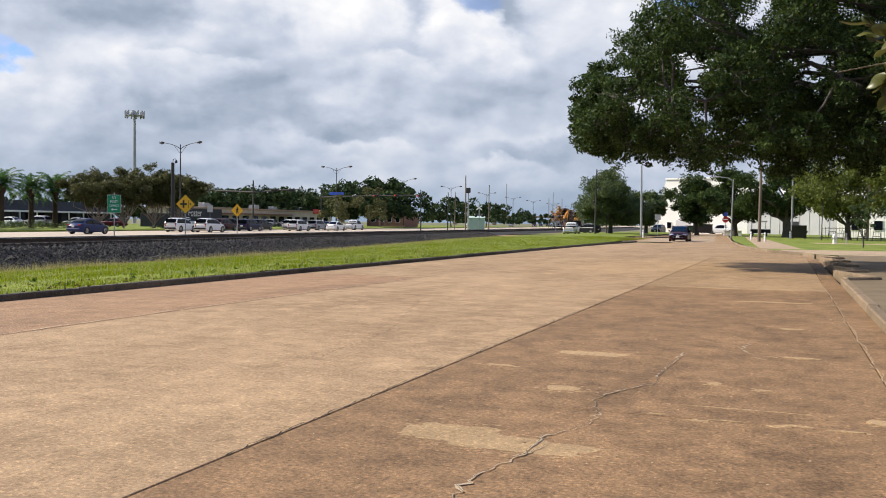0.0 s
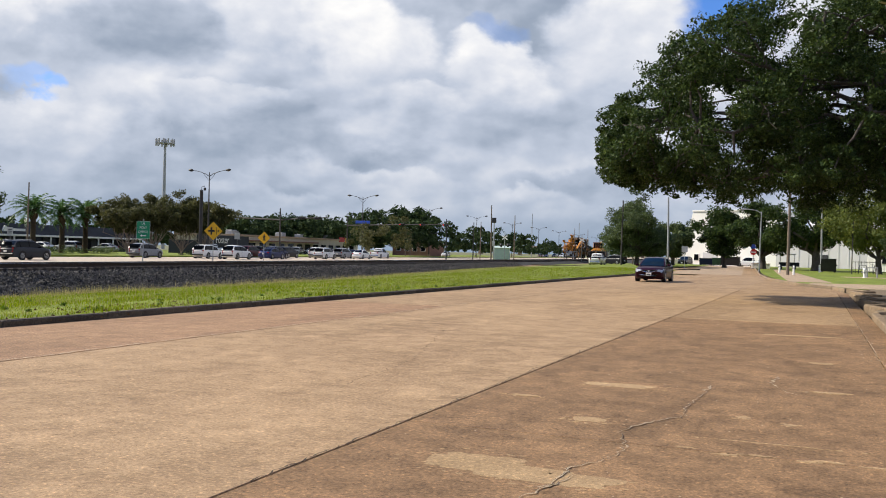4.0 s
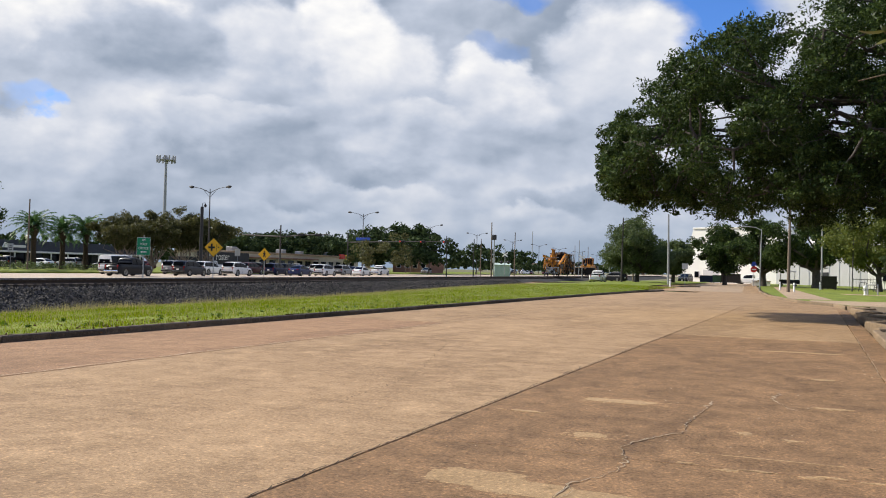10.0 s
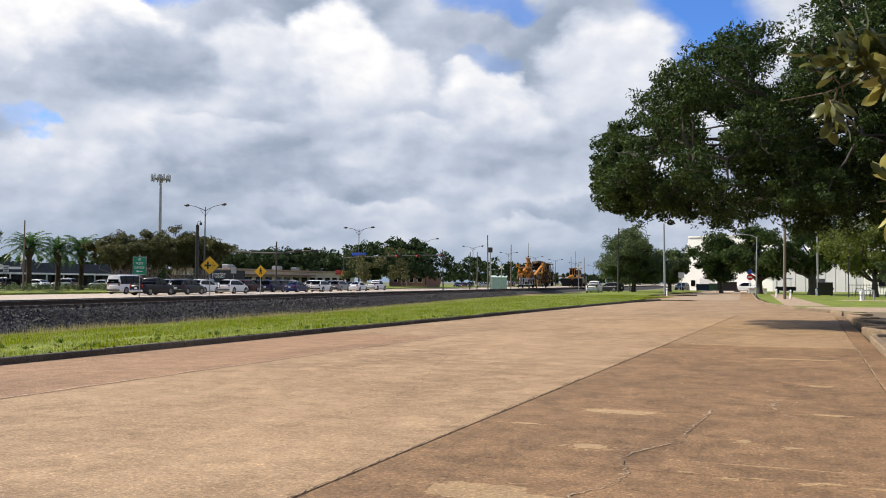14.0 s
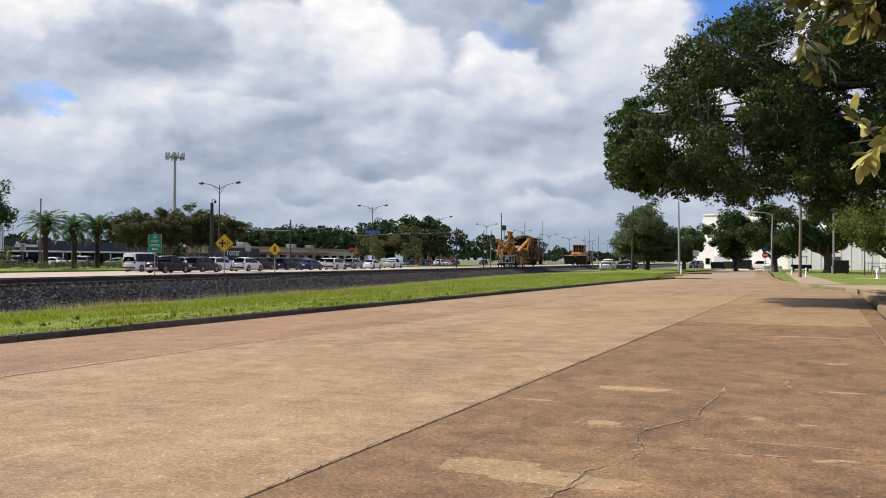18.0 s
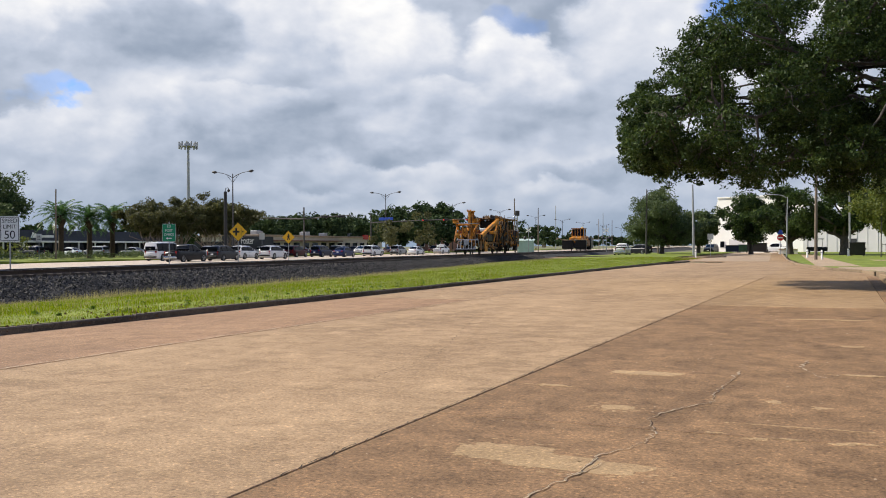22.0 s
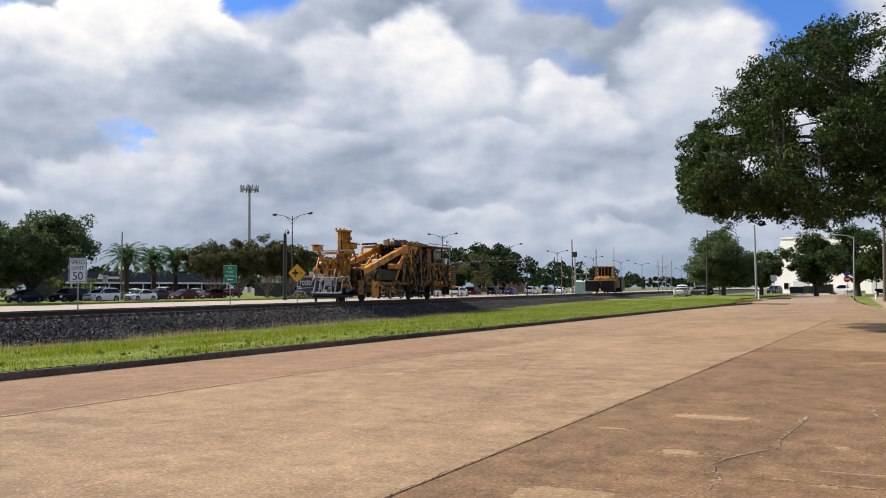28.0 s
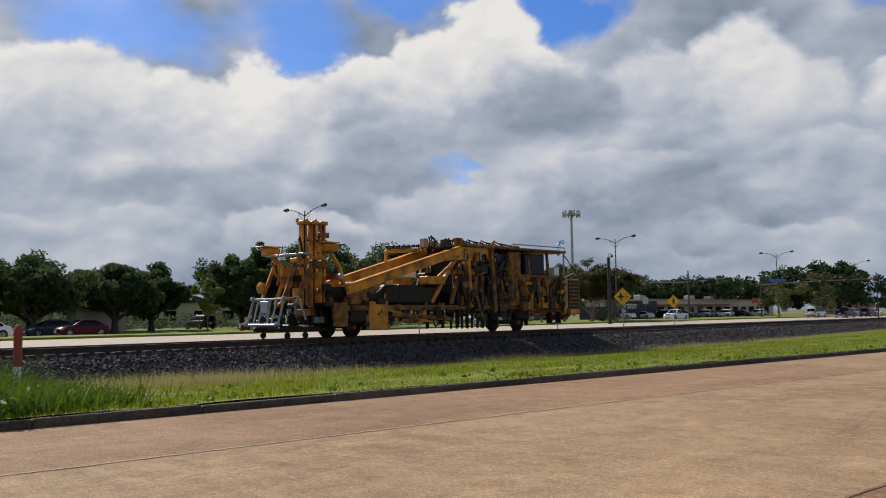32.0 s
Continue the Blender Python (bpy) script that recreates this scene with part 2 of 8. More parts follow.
def concrete(name, col, dark, patchy=0.5, speck=0.35, island_var=0.06, broomed=0.6):
    """Worn road concrete: broad stains, tyre polish along the road, exposed aggregate."""
    mat = bpy.data.materials.new(name)
    mat.use_nodes = True
    n = Nodes(mat.node_tree)
    p = n.add("ShaderNodeNewGeometry").outputs[0]
    long = n.vmath("MULTIPLY", p, (1.0, 0.28, 1.0))
    broad = n.ramp(n.noise(p, 0.22, 5.0, 0.62, 0.4), [(0.38, (0, 0, 0)), (0.66, (1, 1, 1))])
    lanes = n.ramp(n.noise(long, 0.85, 6.0, 0.6), [(0.35, (0, 0, 0)), (0.7, (1, 1, 1))])
    spots = n.ramp(n.noise(p, 2.4, 9.0, 0.72, 0.3), [(0.40, (0, 0, 0)), (0.64, (1, 1, 1))])
    f = n.math("ADD", n.math("MULTIPLY", broad, 0.4 * patchy), n.math("ADD", n.math("MULTIPLY", lanes, 0.4 * patchy), n.math("MULTIPLY", spots, 0.5 * patchy)), clamp=True)
    colour = n.mix(f, col, dark)
    # streaks left by the broom across the road, broad and fine
    broom = n.ramp(n.noise(n.vmath("MULTIPLY", p, (0.3, 2.2, 1.0)), 1.3, 9.0, 0.74, 0.5), [(0.34, (0.80, 0.785, 0.77)), (0.52, (1, 1, 1)), (0.68, (1.12, 1.11, 1.09))])
    colour = n.mix(n.math("MULTIPLY", n.math("ADD", 0.35, lanes), broomed * patchy, clamp=True), colour, n.mix(1.0, colour, broom, "MULTIPLY"))
    # pale scuffs where the skin has worn, small dark pits
    worn = n.ramp(n.noise(n.vmath("MULTIPLY", p, (1.0, 0.7, 1.0)), 1.5, 10.0, 0.74, 0.25), [(0.52, (0, 0, 0)), (0.64, (1, 1, 1))])
    fleck = n.ramp(n.noise(p, 9.0, 5.0, 0.75), [(0.50, (0, 0, 0)), (0.66, (1, 1, 1))])
    colour = n.mix(n.math("MULTIPLY", n.math("ADD", n.math("MULTIPLY", worn, 0.6), n.math("MULTIPLY", fleck, 0.4)), 0.62 * patchy), colour, tuple(min(0.6, c * 1.32) for c in col))
    pits = n.ramp(n.noise(p, 13.0, 7.0, 0.78), [(0.32, (0.42, 0.4, 0.38)), (0.45, (1, 1, 1))])
    colour = n.mix(patchy, colour, n.mix(1.0, colour, pits, "MULTIPLY"))
    rnd = n.add("ShaderNodeObjectInfo").outputs["Random"]
    cell = n.add("ShaderNodeTexVoronoi", Vector=p, Scale=95.0)
    grit = n.ramp(n.noise(p, 34.0, 6.0, 0.8), [(0.3, (0, 0, 0)), (0.7, (1, 1, 1))])
    level = n.math("ADD", 1.0 - 0.5 * speck - island_var, n.math("ADD", n.math("MULTIPLY", grit, speck), n.math("MULTIPLY", rnd, 2 * island_var)))
    chips = n.ramp(n.noise(p, 24.0, 4.0, 0.7), [(0.54, (1, 1, 1)), (0.64, (1.6, 1.54, 1.44))])
    colour = n.mix(1.0, colour, n.add("ShaderNodeCombineXYZ", X=level, Y=level, Z=level).outputs[0], "MULTIPLY")
    colour = n.mix(1.0, colour, chips, "MULTIPLY")
    b = n.add("ShaderNodeBsdfPrincipled", Base_Color=colour, Roughness=0.82)
    b.inputs["Specular IOR Level"].default_value = 0.3
    h = n.math("ADD", n.math("MULTIPLY", cell.outputs[0], 0.5), grit)
    n.link(n.add("ShaderNodeBump", Strength=0.5, Distance=0.008, Height=h).outputs[0], b.inputs["Normal"])
    n.link(b.outputs[0], n.add("ShaderNodeOutputMaterial").inputs[0])
    return mat


def glass_dark(name, col=(0.004, 0.005, 0.007), rough=0.05):
    mat = bpy.data.materials.new(name)
    mat.use_nodes = True
    n = Nodes(mat.node_tree)
    b = n.add("ShaderNodeBsdfPrincipled", Base_Color=(*col, 1), Roughness=rough)
    b.inputs["Specular IOR Level"].default_value = 0.15
    n.link(b.outputs[0], n.add("ShaderNodeOutputMaterial").inputs[0])
    return mat


def glow(name, col, strength):
    mat = bpy.data.materials.new(name)
    mat.use_nodes = True
    n = Nodes(mat.node_tree)
    b = n.add("ShaderNodeBsdfPrincipled", Base_Color=(*col, 1), Roughness=0.3, Emission_Color=(*col, 1), Emission_Strength=strength)
    n.link(b.outputs[0], n.add("ShaderNodeOutputMaterial").inputs[0])
    return mat


M_SLAB = concrete("slab_concrete", (0.384, 0.260, 0.150), (0.200, 0.127, 0.069), 1.0, 1.0, 0.06, 0.9)
M_BROWN = concrete("brown_concrete", (0.300, 0.178, 0.090), (0.105, 0.061, 0.030), 1.0, 1.5, 0.06, 0.12)
M_TAN = concrete("tan_concrete", (0.350, 0.232, 0.126), (0.190, 0.117, 0.060), 1.0, 1.0, 0.06, 0.4)
M_RUDDY = concrete("ruddy_concrete", (0.335, 0.205, 0.116), (0.185, 0.107, 0.060), 1.0, 1.2, 0.06, 0.3)
M_PALE = concrete("pale_concrete", (0.37, 0.275, 0.185), (0.25, 0.18, 0.12), 0.7, 0.5)
M_PATCH = concrete("patching_mortar", (0.395, 0.268, 0.143), (0.26, 0.17, 0.088), 0.8, 0.8)
M_KERB = concrete("kerb_concrete", (0.135, 0.105, 0.075), (0.030, 0.025, 0.020), 0.9, 0.8, 0.25)
M_KERB_PALE = concrete("pale_kerb_concrete", (0.27, 0.195, 0.125), (0.10, 0.075, 0.052), 0.8, 0.5, 0.12)
M_CRACK = material("crack_dirt", (0.016, 0.012, 0.009), 0.95, 0.3)
M_LIP = material("crack_lip", (0.48, 0.37, 0.25), 0.9, 0.3)
M_HIGHWAY = concrete("highway_concrete", (0.46, 0.385, 0.31), (0.36, 0.29, 0.23), 0.6, 0.3)
M_GRASS_SOIL = material("grass_soil", (0.15, 0.18, 0.014), 0.95, 0.9, 0.5, 14.0, 0.8, second=(0.080, 0.115, 0.008), world_space=True)
M_LAND = material("land", (0.10, 0.115, 0.05), 0.95, 0.6, 0.03, 3.0, 0.3, second=(0.16, 0.14, 0.08), world_space=True)
M_WEED = leaf_material("weed_leaves", (0.045, 0.10, 0.008), (0.19, 0.30, 0.02), 0.3, 0.6, 0.5, 0.2)
M_GRASS = leaf_material("grass_blades", (0.120, 0.200, 0.004), (0.38, 0.42, 0.016), 0.35, 0.6, 0.8, 0.08)
M_STRAW = leaf_material("dry_grass", (0.34, 0.30, 0.13), (0.5, 0.42, 0.19), 0.3, 0.4, 0.7, 0.1)
M_LITTER = leaf_material("dead_leaves", (0.10, 0.055, 0.025), (0.22, 0.14, 0.07), 0.1, 0.4, 0.8)
# the bed is coloured near black to paint the shade between the stones
M_BALLAST = material("ballast_bed", (0.03, 0.028, 0.027), 0.95, 0.7, 2.2, 16.0, 1.0, second=(0.012, 0.012, 0.012), world_space=True)
M_STONE = material("ballast_stone", (0.070, 0.063, 0.057), 0.8, 0.3, 3.0, 40.0, 0.2, island=0.95, second=(0.06, 0.05, 0.043))
M_RAIL = material("rusty_rail_steel", (0.06, 0.038, 0.028), 0.7, 0.4, 5.0, metal=0.3)
M_RAILTOP = material("polished_rail_head", (0.42, 0.41, 0.40), 0.3, 0.2, 5.0, metal=1.0, bump=0.0)
M_TIE = material("creosoted_timber", (0.045, 0.035, 0.03), 0.9, 0.5, 3.0, 30.0, 0.5, obj=0.3)
M_BARK = material("oak_bark", (0.075, 0.066, 0.058), 0.95, 0.5, 4.0, 26.0, 0.9)
M_PALEBARK = material("pale_bark", (0.30, 0.24, 0.19), 0.9, 0.4, 4.0, 26.0, 0.5)
M_OAK = leaf_material("live_oak_leaves", (0.026, 0.052, 0.013), (0.11, 0.155, 0.035), 0.2, 0.6, 0.5, 0.15)
M_OAK_FAR = leaf_material("far_oak_leaves", (0.048, 0.083, 0.032), (0.135, 0.18, 0.07), 0.35, 0.55, 0.6, 0.08)
M_WOOD = leaf_material("distant_tree_leaves", (0.030, 0.055, 0.020), (0.085, 0.12, 0.045), 0.15, 0.5, 0.7, 0.1)
M_ELM = leaf_material("elm_leaves", (0.065, 0.10, 0.036), (0.17, 0.215, 0.075), 0.3, 0.4, 0.6)
M_CREPE = leaf_material("crepe_myrtle_leaves", (0.066, 0.075, 0.022), (0.150, 0.140, 0.045), 0.25, 0.4, 0.6)
M_YOUNG = leaf_material("yellow_green_leaves", (0.10, 0.135, 0.025), (0.24, 0.25, 0.045), 0.3, 0.3, 0.6)
M_PALM = leaf_material("palm_fronds", (0.055, 0.125, 0.035), (0.13, 0.24, 0.075), 0.25, 0.35, 0.45)
M_PALMDRY = material("palm_boots", (0.06, 0.043, 0.03), 0.95, 0.5, 6.0, 30.0, 0.8)
M_NEAR = leaf_material("near_oak_leaves", (0.045, 0.055, 0.014), (0.17, 0.165, 0.04), 0.3, 0.5, 0.35)
M_TWIG = material("oak_twig_bark", (0.16, 0.12, 0.075), 0.8, 0.4, 30.0, 200.0, 0.3)
M_YELLOWLEAF = leaf_material("yellowed_leaves", (0.34, 0.32, 0.09), (0.5, 0.45, 0.15), 0.35, 0.2, 0.4)
M_STEEL = material("galvanised_steel", (0.36, 0.37, 0.38), 0.5, 0.25, 3.0, metal=0.6)
M_DARKPOLE = material("dark_bronze_pole", (0.05, 0.045, 0.042), 0.6, 0.3, 3.0)
M_WOODPOLE = material("weathered_pole_wood", (0.17, 0.135, 0.105), 0.9, 0.4, 4.0, 30.0, 0.5, stretch=(4, 4, 0.5))
M_WHITE = material("white_paint", (0.78, 0.77, 0.74), 0.6, 0.15, 0.8)
M_WALLWHITE = material("white_metal_cladding", (0.86, 0.84, 0.80), 0.55, 0.15, 0.25, 8.0, 0.05)
M_WALLGREY = material("grey_cladding", (0.56, 0.55, 0.56), 0.6, 0.15, 0.25, 8.0, 0.05)
M_ROOFGREY = material("charcoal_shingle", (0.042, 0.044, 0.050), 0.9, 0.3, 0.6, 10.0, 0.3)
M_CREAM = material("cream_stucco", (0.52, 0.46, 0.36), 0.85, 0.2, 0.5, 10.0, 0.2)
M_BRICK = material("brown_brick", (0.25, 0.13, 0.09), 0.9, 0.3, 1.0, 20.0, 0.4)
M_GREEN = material("green_dumpster_paint", (0.03, 0.09, 0.045), 0.6, 0.4, 1.5)
M_BLACK = material("black_painted_steel", (0.018, 0.018, 0.02), 0.5, 0.4, 3.0)
M_SIGNGREEN = material("green_sign_sheeting", (0.0, 0.24, 0.10), 0.45, 0.1, 2.0, bump=0)
M_SIGNYELLOW = material("yellow_sign_sheeting", (0.86, 0.46, 0.012), 0.45, 0.1, 2.0, bump=0)
M_SIGNWHITE = material("white_sign_sheeting", (0.80, 0.80, 0.76), 0.45, 0.1, 2.0, bump=0)
M_SIGNRED = material("red_sign_sheeting", (0.50, 0.02, 0.02), 0.45, 0.1, 2.0, bump=0)
M_SIGNBLUE = material("blue_sign_sheeting", (0.02, 0.07, 0.40), 0.45, 0.1, 2.0, bump=0)
M_INK = material("black_sign_ink", (0.012, 0.012, 0.012), 0.5, 0.1, bump=0)
M_REDPAINT = material("faded_red_paint", (0.30, 0.055, 0.035), 0.7, 0.4, 5.0)
M_MACHINE = material("machine_yellow_paint", (0.66, 0.27, 0.022), 0.5, 0.6, 1.6, 18.0, 0.15, second=(0.24, 0.08, 0.013))
# grease-stained yellow; its dark tone also stands in for shade on the machine's side
M_MACHINE_DIRTY_SHADED = material("greasy_shaded_yellow_paint", (0.27, 0.105, 0.014), 0.65, 1.0, 3.4, 18.0, 0.3, second=(0.022, 0.013, 0.008))
M_RUST = material("red_oxide_paint", (0.36, 0.07, 0.025), 0.6, 0.5, 2.0)
M_GREASE = material("greasy_black_iron", (0.008, 0.007, 0.0065), 0.5, 0.6, 3.0, 20.0, 0.3, second=(0.022, 0.014, 0.009), spec=0.25)
M_PALEMETAL = material("bare_aluminium_frame", (0.30, 0.31, 0.33), 0.4, 0.2, 3.0, metal=0.5)
M_HOSE = material("rubber_hose", (0.015, 0.015, 0.016), 0.6, 0.2)
M_TYRE = material("tyre_rubber", (0.018, 0.018, 0.019), 0.85, 0.3, 8.0)
M_RIM = material("alloy_rim", (0.50, 0.50, 0.51), 0.35, 0.2, 6.0, metal=0.8, bump=0.0)
M_GLASS = glass_dark("tinted_car_glass")
M_BLUEGLASS = glass_dark("tinted_windscreen", (0.004, 0.013, 0.026), 0.04)
M_CHROME = material("chrome", (0.75, 0.75, 0.76), 0.15, 0.1, bump=0.0, metal=1.0)
M_TRIM = material("black_trim", (0.007, 0.007, 0.008), 0.5, 0.2, bump=0.0, spec=0.25)
M_LAMP = material("headlight_lens", (0.50, 0.51, 0.52), 0.12, 0.5, 9.0, bump=0.0, metal=0.5)
M_HEADON = glow("lit_headlight", (1.0, 0.93, 0.8), 4.0)
M_TAIL = material("red_tail_lens", (0.30, 0.012, 0.012), 0.2, 0.2, bump=0.0)
M_AMBER = glow("amber_beacon", (0.8, 0.45, 0.03), 0.3)
M_SIGNALRED = glow("red_signal_lens", (0.6, 0.03, 0.015), 0.5)
M_BOX = material("pale_green_cabinet_paint", (0.42, 0.52, 0.48), 0.6, 0.2, 1.5)
M_DIRT = material("bare_earth", (0.17, 0.125, 0.075), 0.95, 0.4, 1.2, 18.0, 0.4, world_space=True)


def paint(name, col):
    return material(name, col, 0.3, 0.08, 2.0, 60.0, 0.0, spec=0.12, coat=0.12)


PAINTS = {k: paint(k + "_car_paint", c) for k, c in {"maroon": (0.022, 0.0016, 0.0085), "white": (0.75, 0.75, 0.74), "silver": (0.26, 0.27, 0.285), "grey": (0.038, 0.041, 0.048), "black": (0.015, 0.016, 0.02), "navy": (0.012, 0.018, 0.055), "red": (0.070, 0.006, 0.010), "blue": (0.025, 0.035, 0.10), "charcoal": (0.014, 0.016, 0.021)}.items()}


# ---- mesh tools ----
class Geo:
    """Vertices and faces that become one mesh."""

    def __init__(self):
        self.v, self.f = [], []

    def add(self, verts, faces, m=None):
        k = len(self.v)
        self.v += [tuple(m @ Vector(p)) for p in verts] if m else [tuple(p) for p in verts]
        self.f += [tuple(i + k for i in f) for f in faces]
        return self

    def weld(self):
        """Joins corners that lie on one another, for smooth shading."""
        seen, to = {}, []
        vs = []
        for p in self.v:
            key = tuple(round(c, 4) for c in p)
            if key not in seen:
                seen[key] = len(vs)
                vs.append(p)
            to.append(seen[key])
        self.v, self.f = vs, [tuple(to[i] for i in f) for f in self.f]
        return self

    def box(self, c, s, ch=0.0, m=None):
        """A box about c of sizes s with chamfered edges."""
        h = [x / 2 for x in s]
        ch = min(ch, 0.45 * min(s))
        if ch <= 0:
            vs = [(c[0] + a * h[0], c[1] + b * h[1], c[2] + d * h[2]) for a in (-1, 1) for b in (-1, 1) for d in (-1, 1)]
            return self.add(vs, [(0, 1, 3, 2), (4, 6, 7, 5), (0, 4, 5, 1), (2, 3, 7, 6), (0, 2, 6, 4), (1, 5, 7, 3)], m)
        vs, idx = [], {}
        for a in (-1, 1):
            for b in (-1, 1):
                for d in (-1, 1):
                    for ax in range(3):
                        q = [h[i] - (0 if i == ax else ch) for i in range(3)]
                        idx[a, b, d, ax] = len(vs)
                        vs.append((c[0] + a * q[0], c[1] + b * q[1], c[2] + d * q[2]))
        fs = []
        for ax in range(3):
            o1, o2 = [i for i in range(3) if i != ax]
            for s0 in (-1, 1):
                loop = []
                for s1, s2 in ((-1, -1), (1, -1), (1, 1), (-1, 1)):
                    k = [0, 0, 0]
                    k[ax], k[o1], k[o2] = s0, s1, s2
                    loop.append(idx[(*k, ax)])
                fs.append(tuple(loop))
        for ax in range(3):
            o1, o2 = [i for i in range(3) if i != ax]
            for s1 in (-1, 1):
                for s2 in (-1, 1):
                    k = [0, 0, 0]
                    k[o1], k[o2] = s1, s2
                    lo, hi = list(k), list(k)
                    lo[ax], hi[ax] = -1, 1
                    fs.append((idx[(*lo, o1)], idx[(*hi, o1)], idx[(*hi, o2)], idx[(*lo, o2)]))
        for a in (-1, 1):
            for b in (-1, 1):
                for d in (-1, 1):
                    fs.append(tuple(idx[a, b, d, ax] for ax in range(3)))
        return self.add(vs, fs, m)

    def tube(self, pts, rad, n=8, caps=True, m=None):
        """A round bar along pts; rad is one radius or one for each point."""
        pts = [Vector(p) for p in pts]
        rad = rad if isinstance(rad, (list, tuple)) else [rad] * len(pts)
        vs, fs = [], []
        side = None
        for i, p in enumerate(pts):
            d = (pts[min(i + 1, len(pts) - 1)] - pts[max(i - 1, 0)])
            d = d.normalized() if d.length > 1e-9 else Vector((0, 0, 1))
            if side is None:
                side = d.orthogonal().normalized()
            side = (side - d * side.dot(d))
            side = side.normalized() if side.length > 1e-6 else d.orthogonal().normalized()
            up = d.cross(side)
            vs += [p + rad[i] * (math.cos(2 * math.pi * k / n) * side + math.sin(2 * math.pi * k / n) * up) for k in range(n)]
        for i in range(len(pts) - 1):
            fs += [(i * n + k, i * n + (k + 1) % n, (i + 1) * n + (k + 1) % n, (i + 1) * n + k) for k in range(n)]
        if caps:
            fs += [tuple(range(n))[::-1], tuple((len(pts) - 1) * n + k for k in range(n))]
        return self.add(vs, fs, m)

    def bar(self, a, b, w, h, ch=0.01, up=(0, 0, 1)):
        """A rectangular beam from a to b, w wide and h deep."""
        a, b = Vector(a), Vector(b)
        y = (b - a).normalized()
        x = y.cross(Vector(up))
        x = x.normalized() if x.length > 1e-4 else y.orthogonal().normalized()
        z = x.cross(y)
        m = Matrix((x, y, z)).transposed().to_4x4()
        m.translation = (a + b) / 2
        return self.box((0, 0, 0), (w, (b - a).length, h), ch, m)

    def slab(self, outline, lo, hi, axis=2, m=None):
        """A flat outline (list of pairs) made lo..hi thick along an axis."""
        n = len(outline)

        def at(p, k):
            q = list(p)
            q.insert(axis, k)
            return q
        vs = [at(p, lo) for p in outline] + [at(p, hi) for p in outline]
        fs = [tuple(range(n))[::-1], tuple(range(n, 2 * n))] + [(i, (i + 1) % n, n + (i + 1) % n, n + i) for i in range(n)]
        return self.add(vs, fs, m)

    def ring(self, c, r_out, r_in, axis, half, n=24):
        """A tyre-like ring about axis through c."""
        prof = [(r_in, -half), (r_out - 0.25 * (r_out - r_in), -half), (r_out, -half * 0.6), (r_out, half * 0.6), (r_out - 0.25 * (r_out - r_in), half), (r_in, half)]
        return self.spin(c, prof, axis, n, True)

    def spin(self, c, prof, axis=2, n=24, closed=False):
        """Turns the profile (radius, along) about an axis."""
        vs, fs, k = [], [], len(prof)
        a1, a2 = [(1, 2), (2, 0), (0, 1)][axis]
        for i in range(n):
            t = 2 * math.pi * i / n
            for r, w in prof:
                p = list(c)
                p[a1] += r * math.cos(t)
                p[a2] += r * math.sin(t)
                p[axis] += w
                vs.append(p)
        for i in range(n):
            j = (i + 1) % n
            for q in range(k if closed else k - 1):
                fs.append((i * k + q, j * k + q, j * k + (q + 1) % k, i * k + (q + 1) % k))
        return self.add(vs, fs)

    def mesh(self, name, mat, smooth=False):
        me = bpy.data.meshes.new(name)
        me.from_pydata(self.v, [], self.f)
        me.materials.append(mat)
        bm = bmesh.new()
        bm.from_mesh(me)
        if len(self.f) < 20000:
            bmesh.ops.recalc_face_normals(bm, faces=bm.faces)
        bm.to_mesh(me)
        bm.free()
        if smooth:
            me.shade_smooth()
            me.set_sharp_from_angle(angle=radians(40))
        return me


def part(name, geo, mat, parent=None, label="", smooth=False):
    ob = new(name, geo if isinstance(geo, bpy.types.Mesh) else geo.mesh(name, mat, smooth))
    ob.parent = parent
    return tagged(ob, label)


def thing(name, m, label, category, group="", kind=""):
    ob = new(name)
    ob.empty_display_size = 0.2
    ob.matrix_basis = m
    return tagged(ob, label, category, group, kind)


def structure(name, geo, mat, label, category, smooth=False, kind="structure"):
    return tagged(part(name, geo, mat, smooth=smooth), label, category, kind=kind)


# ---- the plan: the road runs along y; the railway and the highway beyond it lean 5.14 degrees to the left of it ----
LEAN = 5.14
TRACK, RAIL_Z = 26.7, 0.70


def tr(u, v, z=0.0):
    """The place u metres left of, and v metres along, the railway's direction from the camera's foot."""
    return Vector((-0.99598 * u - 0.08959 * v, -0.08959 * u + 0.99598 * v, z))


def tpose(u, v, z=0.0, turn=0.0):
    p = tr(u, v, z)
    return pose(p.x, p.y, p.z, 0, 0, LEAN + turn)


def strip(rows, v0, v1, step, mat, name, rough=0.0, lean=True):
    """A sheet along the track; rows are pairs (u, z)."""
    n = max(1, int((v1 - v0) / step))
    vs, fs = [], []
    for i in range(n + 1):
        v = v0 + (v1 - v0) * i / n
        for u, z in rows:
            p = tr(u, v) if lean else Vector((-u, v, 0))
            vs.append((p.x, p.y, z + rough * (noise.noise(Vector((p.x * 0.6, p.y * 0.6, 3.0))) + 0.6 * noise.noise(Vector((p.x * 2.2, p.y * 2.2, 9.0))))))
    k = len(rows)
    for i in range(n):
        for j in range(k - 1):
            fs.append((i * k + j, i * k + j + 1, (i + 1) * k + j + 1, (i + 1) * k + j))
    g = Geo()
    g.v, g.f = vs, fs
    return g


# ---- ground ----
g = Geo()
g.add([(-2600, -700, -0.42), (2600, -700, -0.42), (2600, 4300, -0.42), (-2600, 4300, -0.42)], [(0, 1, 2, 3)])
structure("ground", g, M_LAND, "flat coastal-plain ground, dull green and brown to the horizon", "ground")

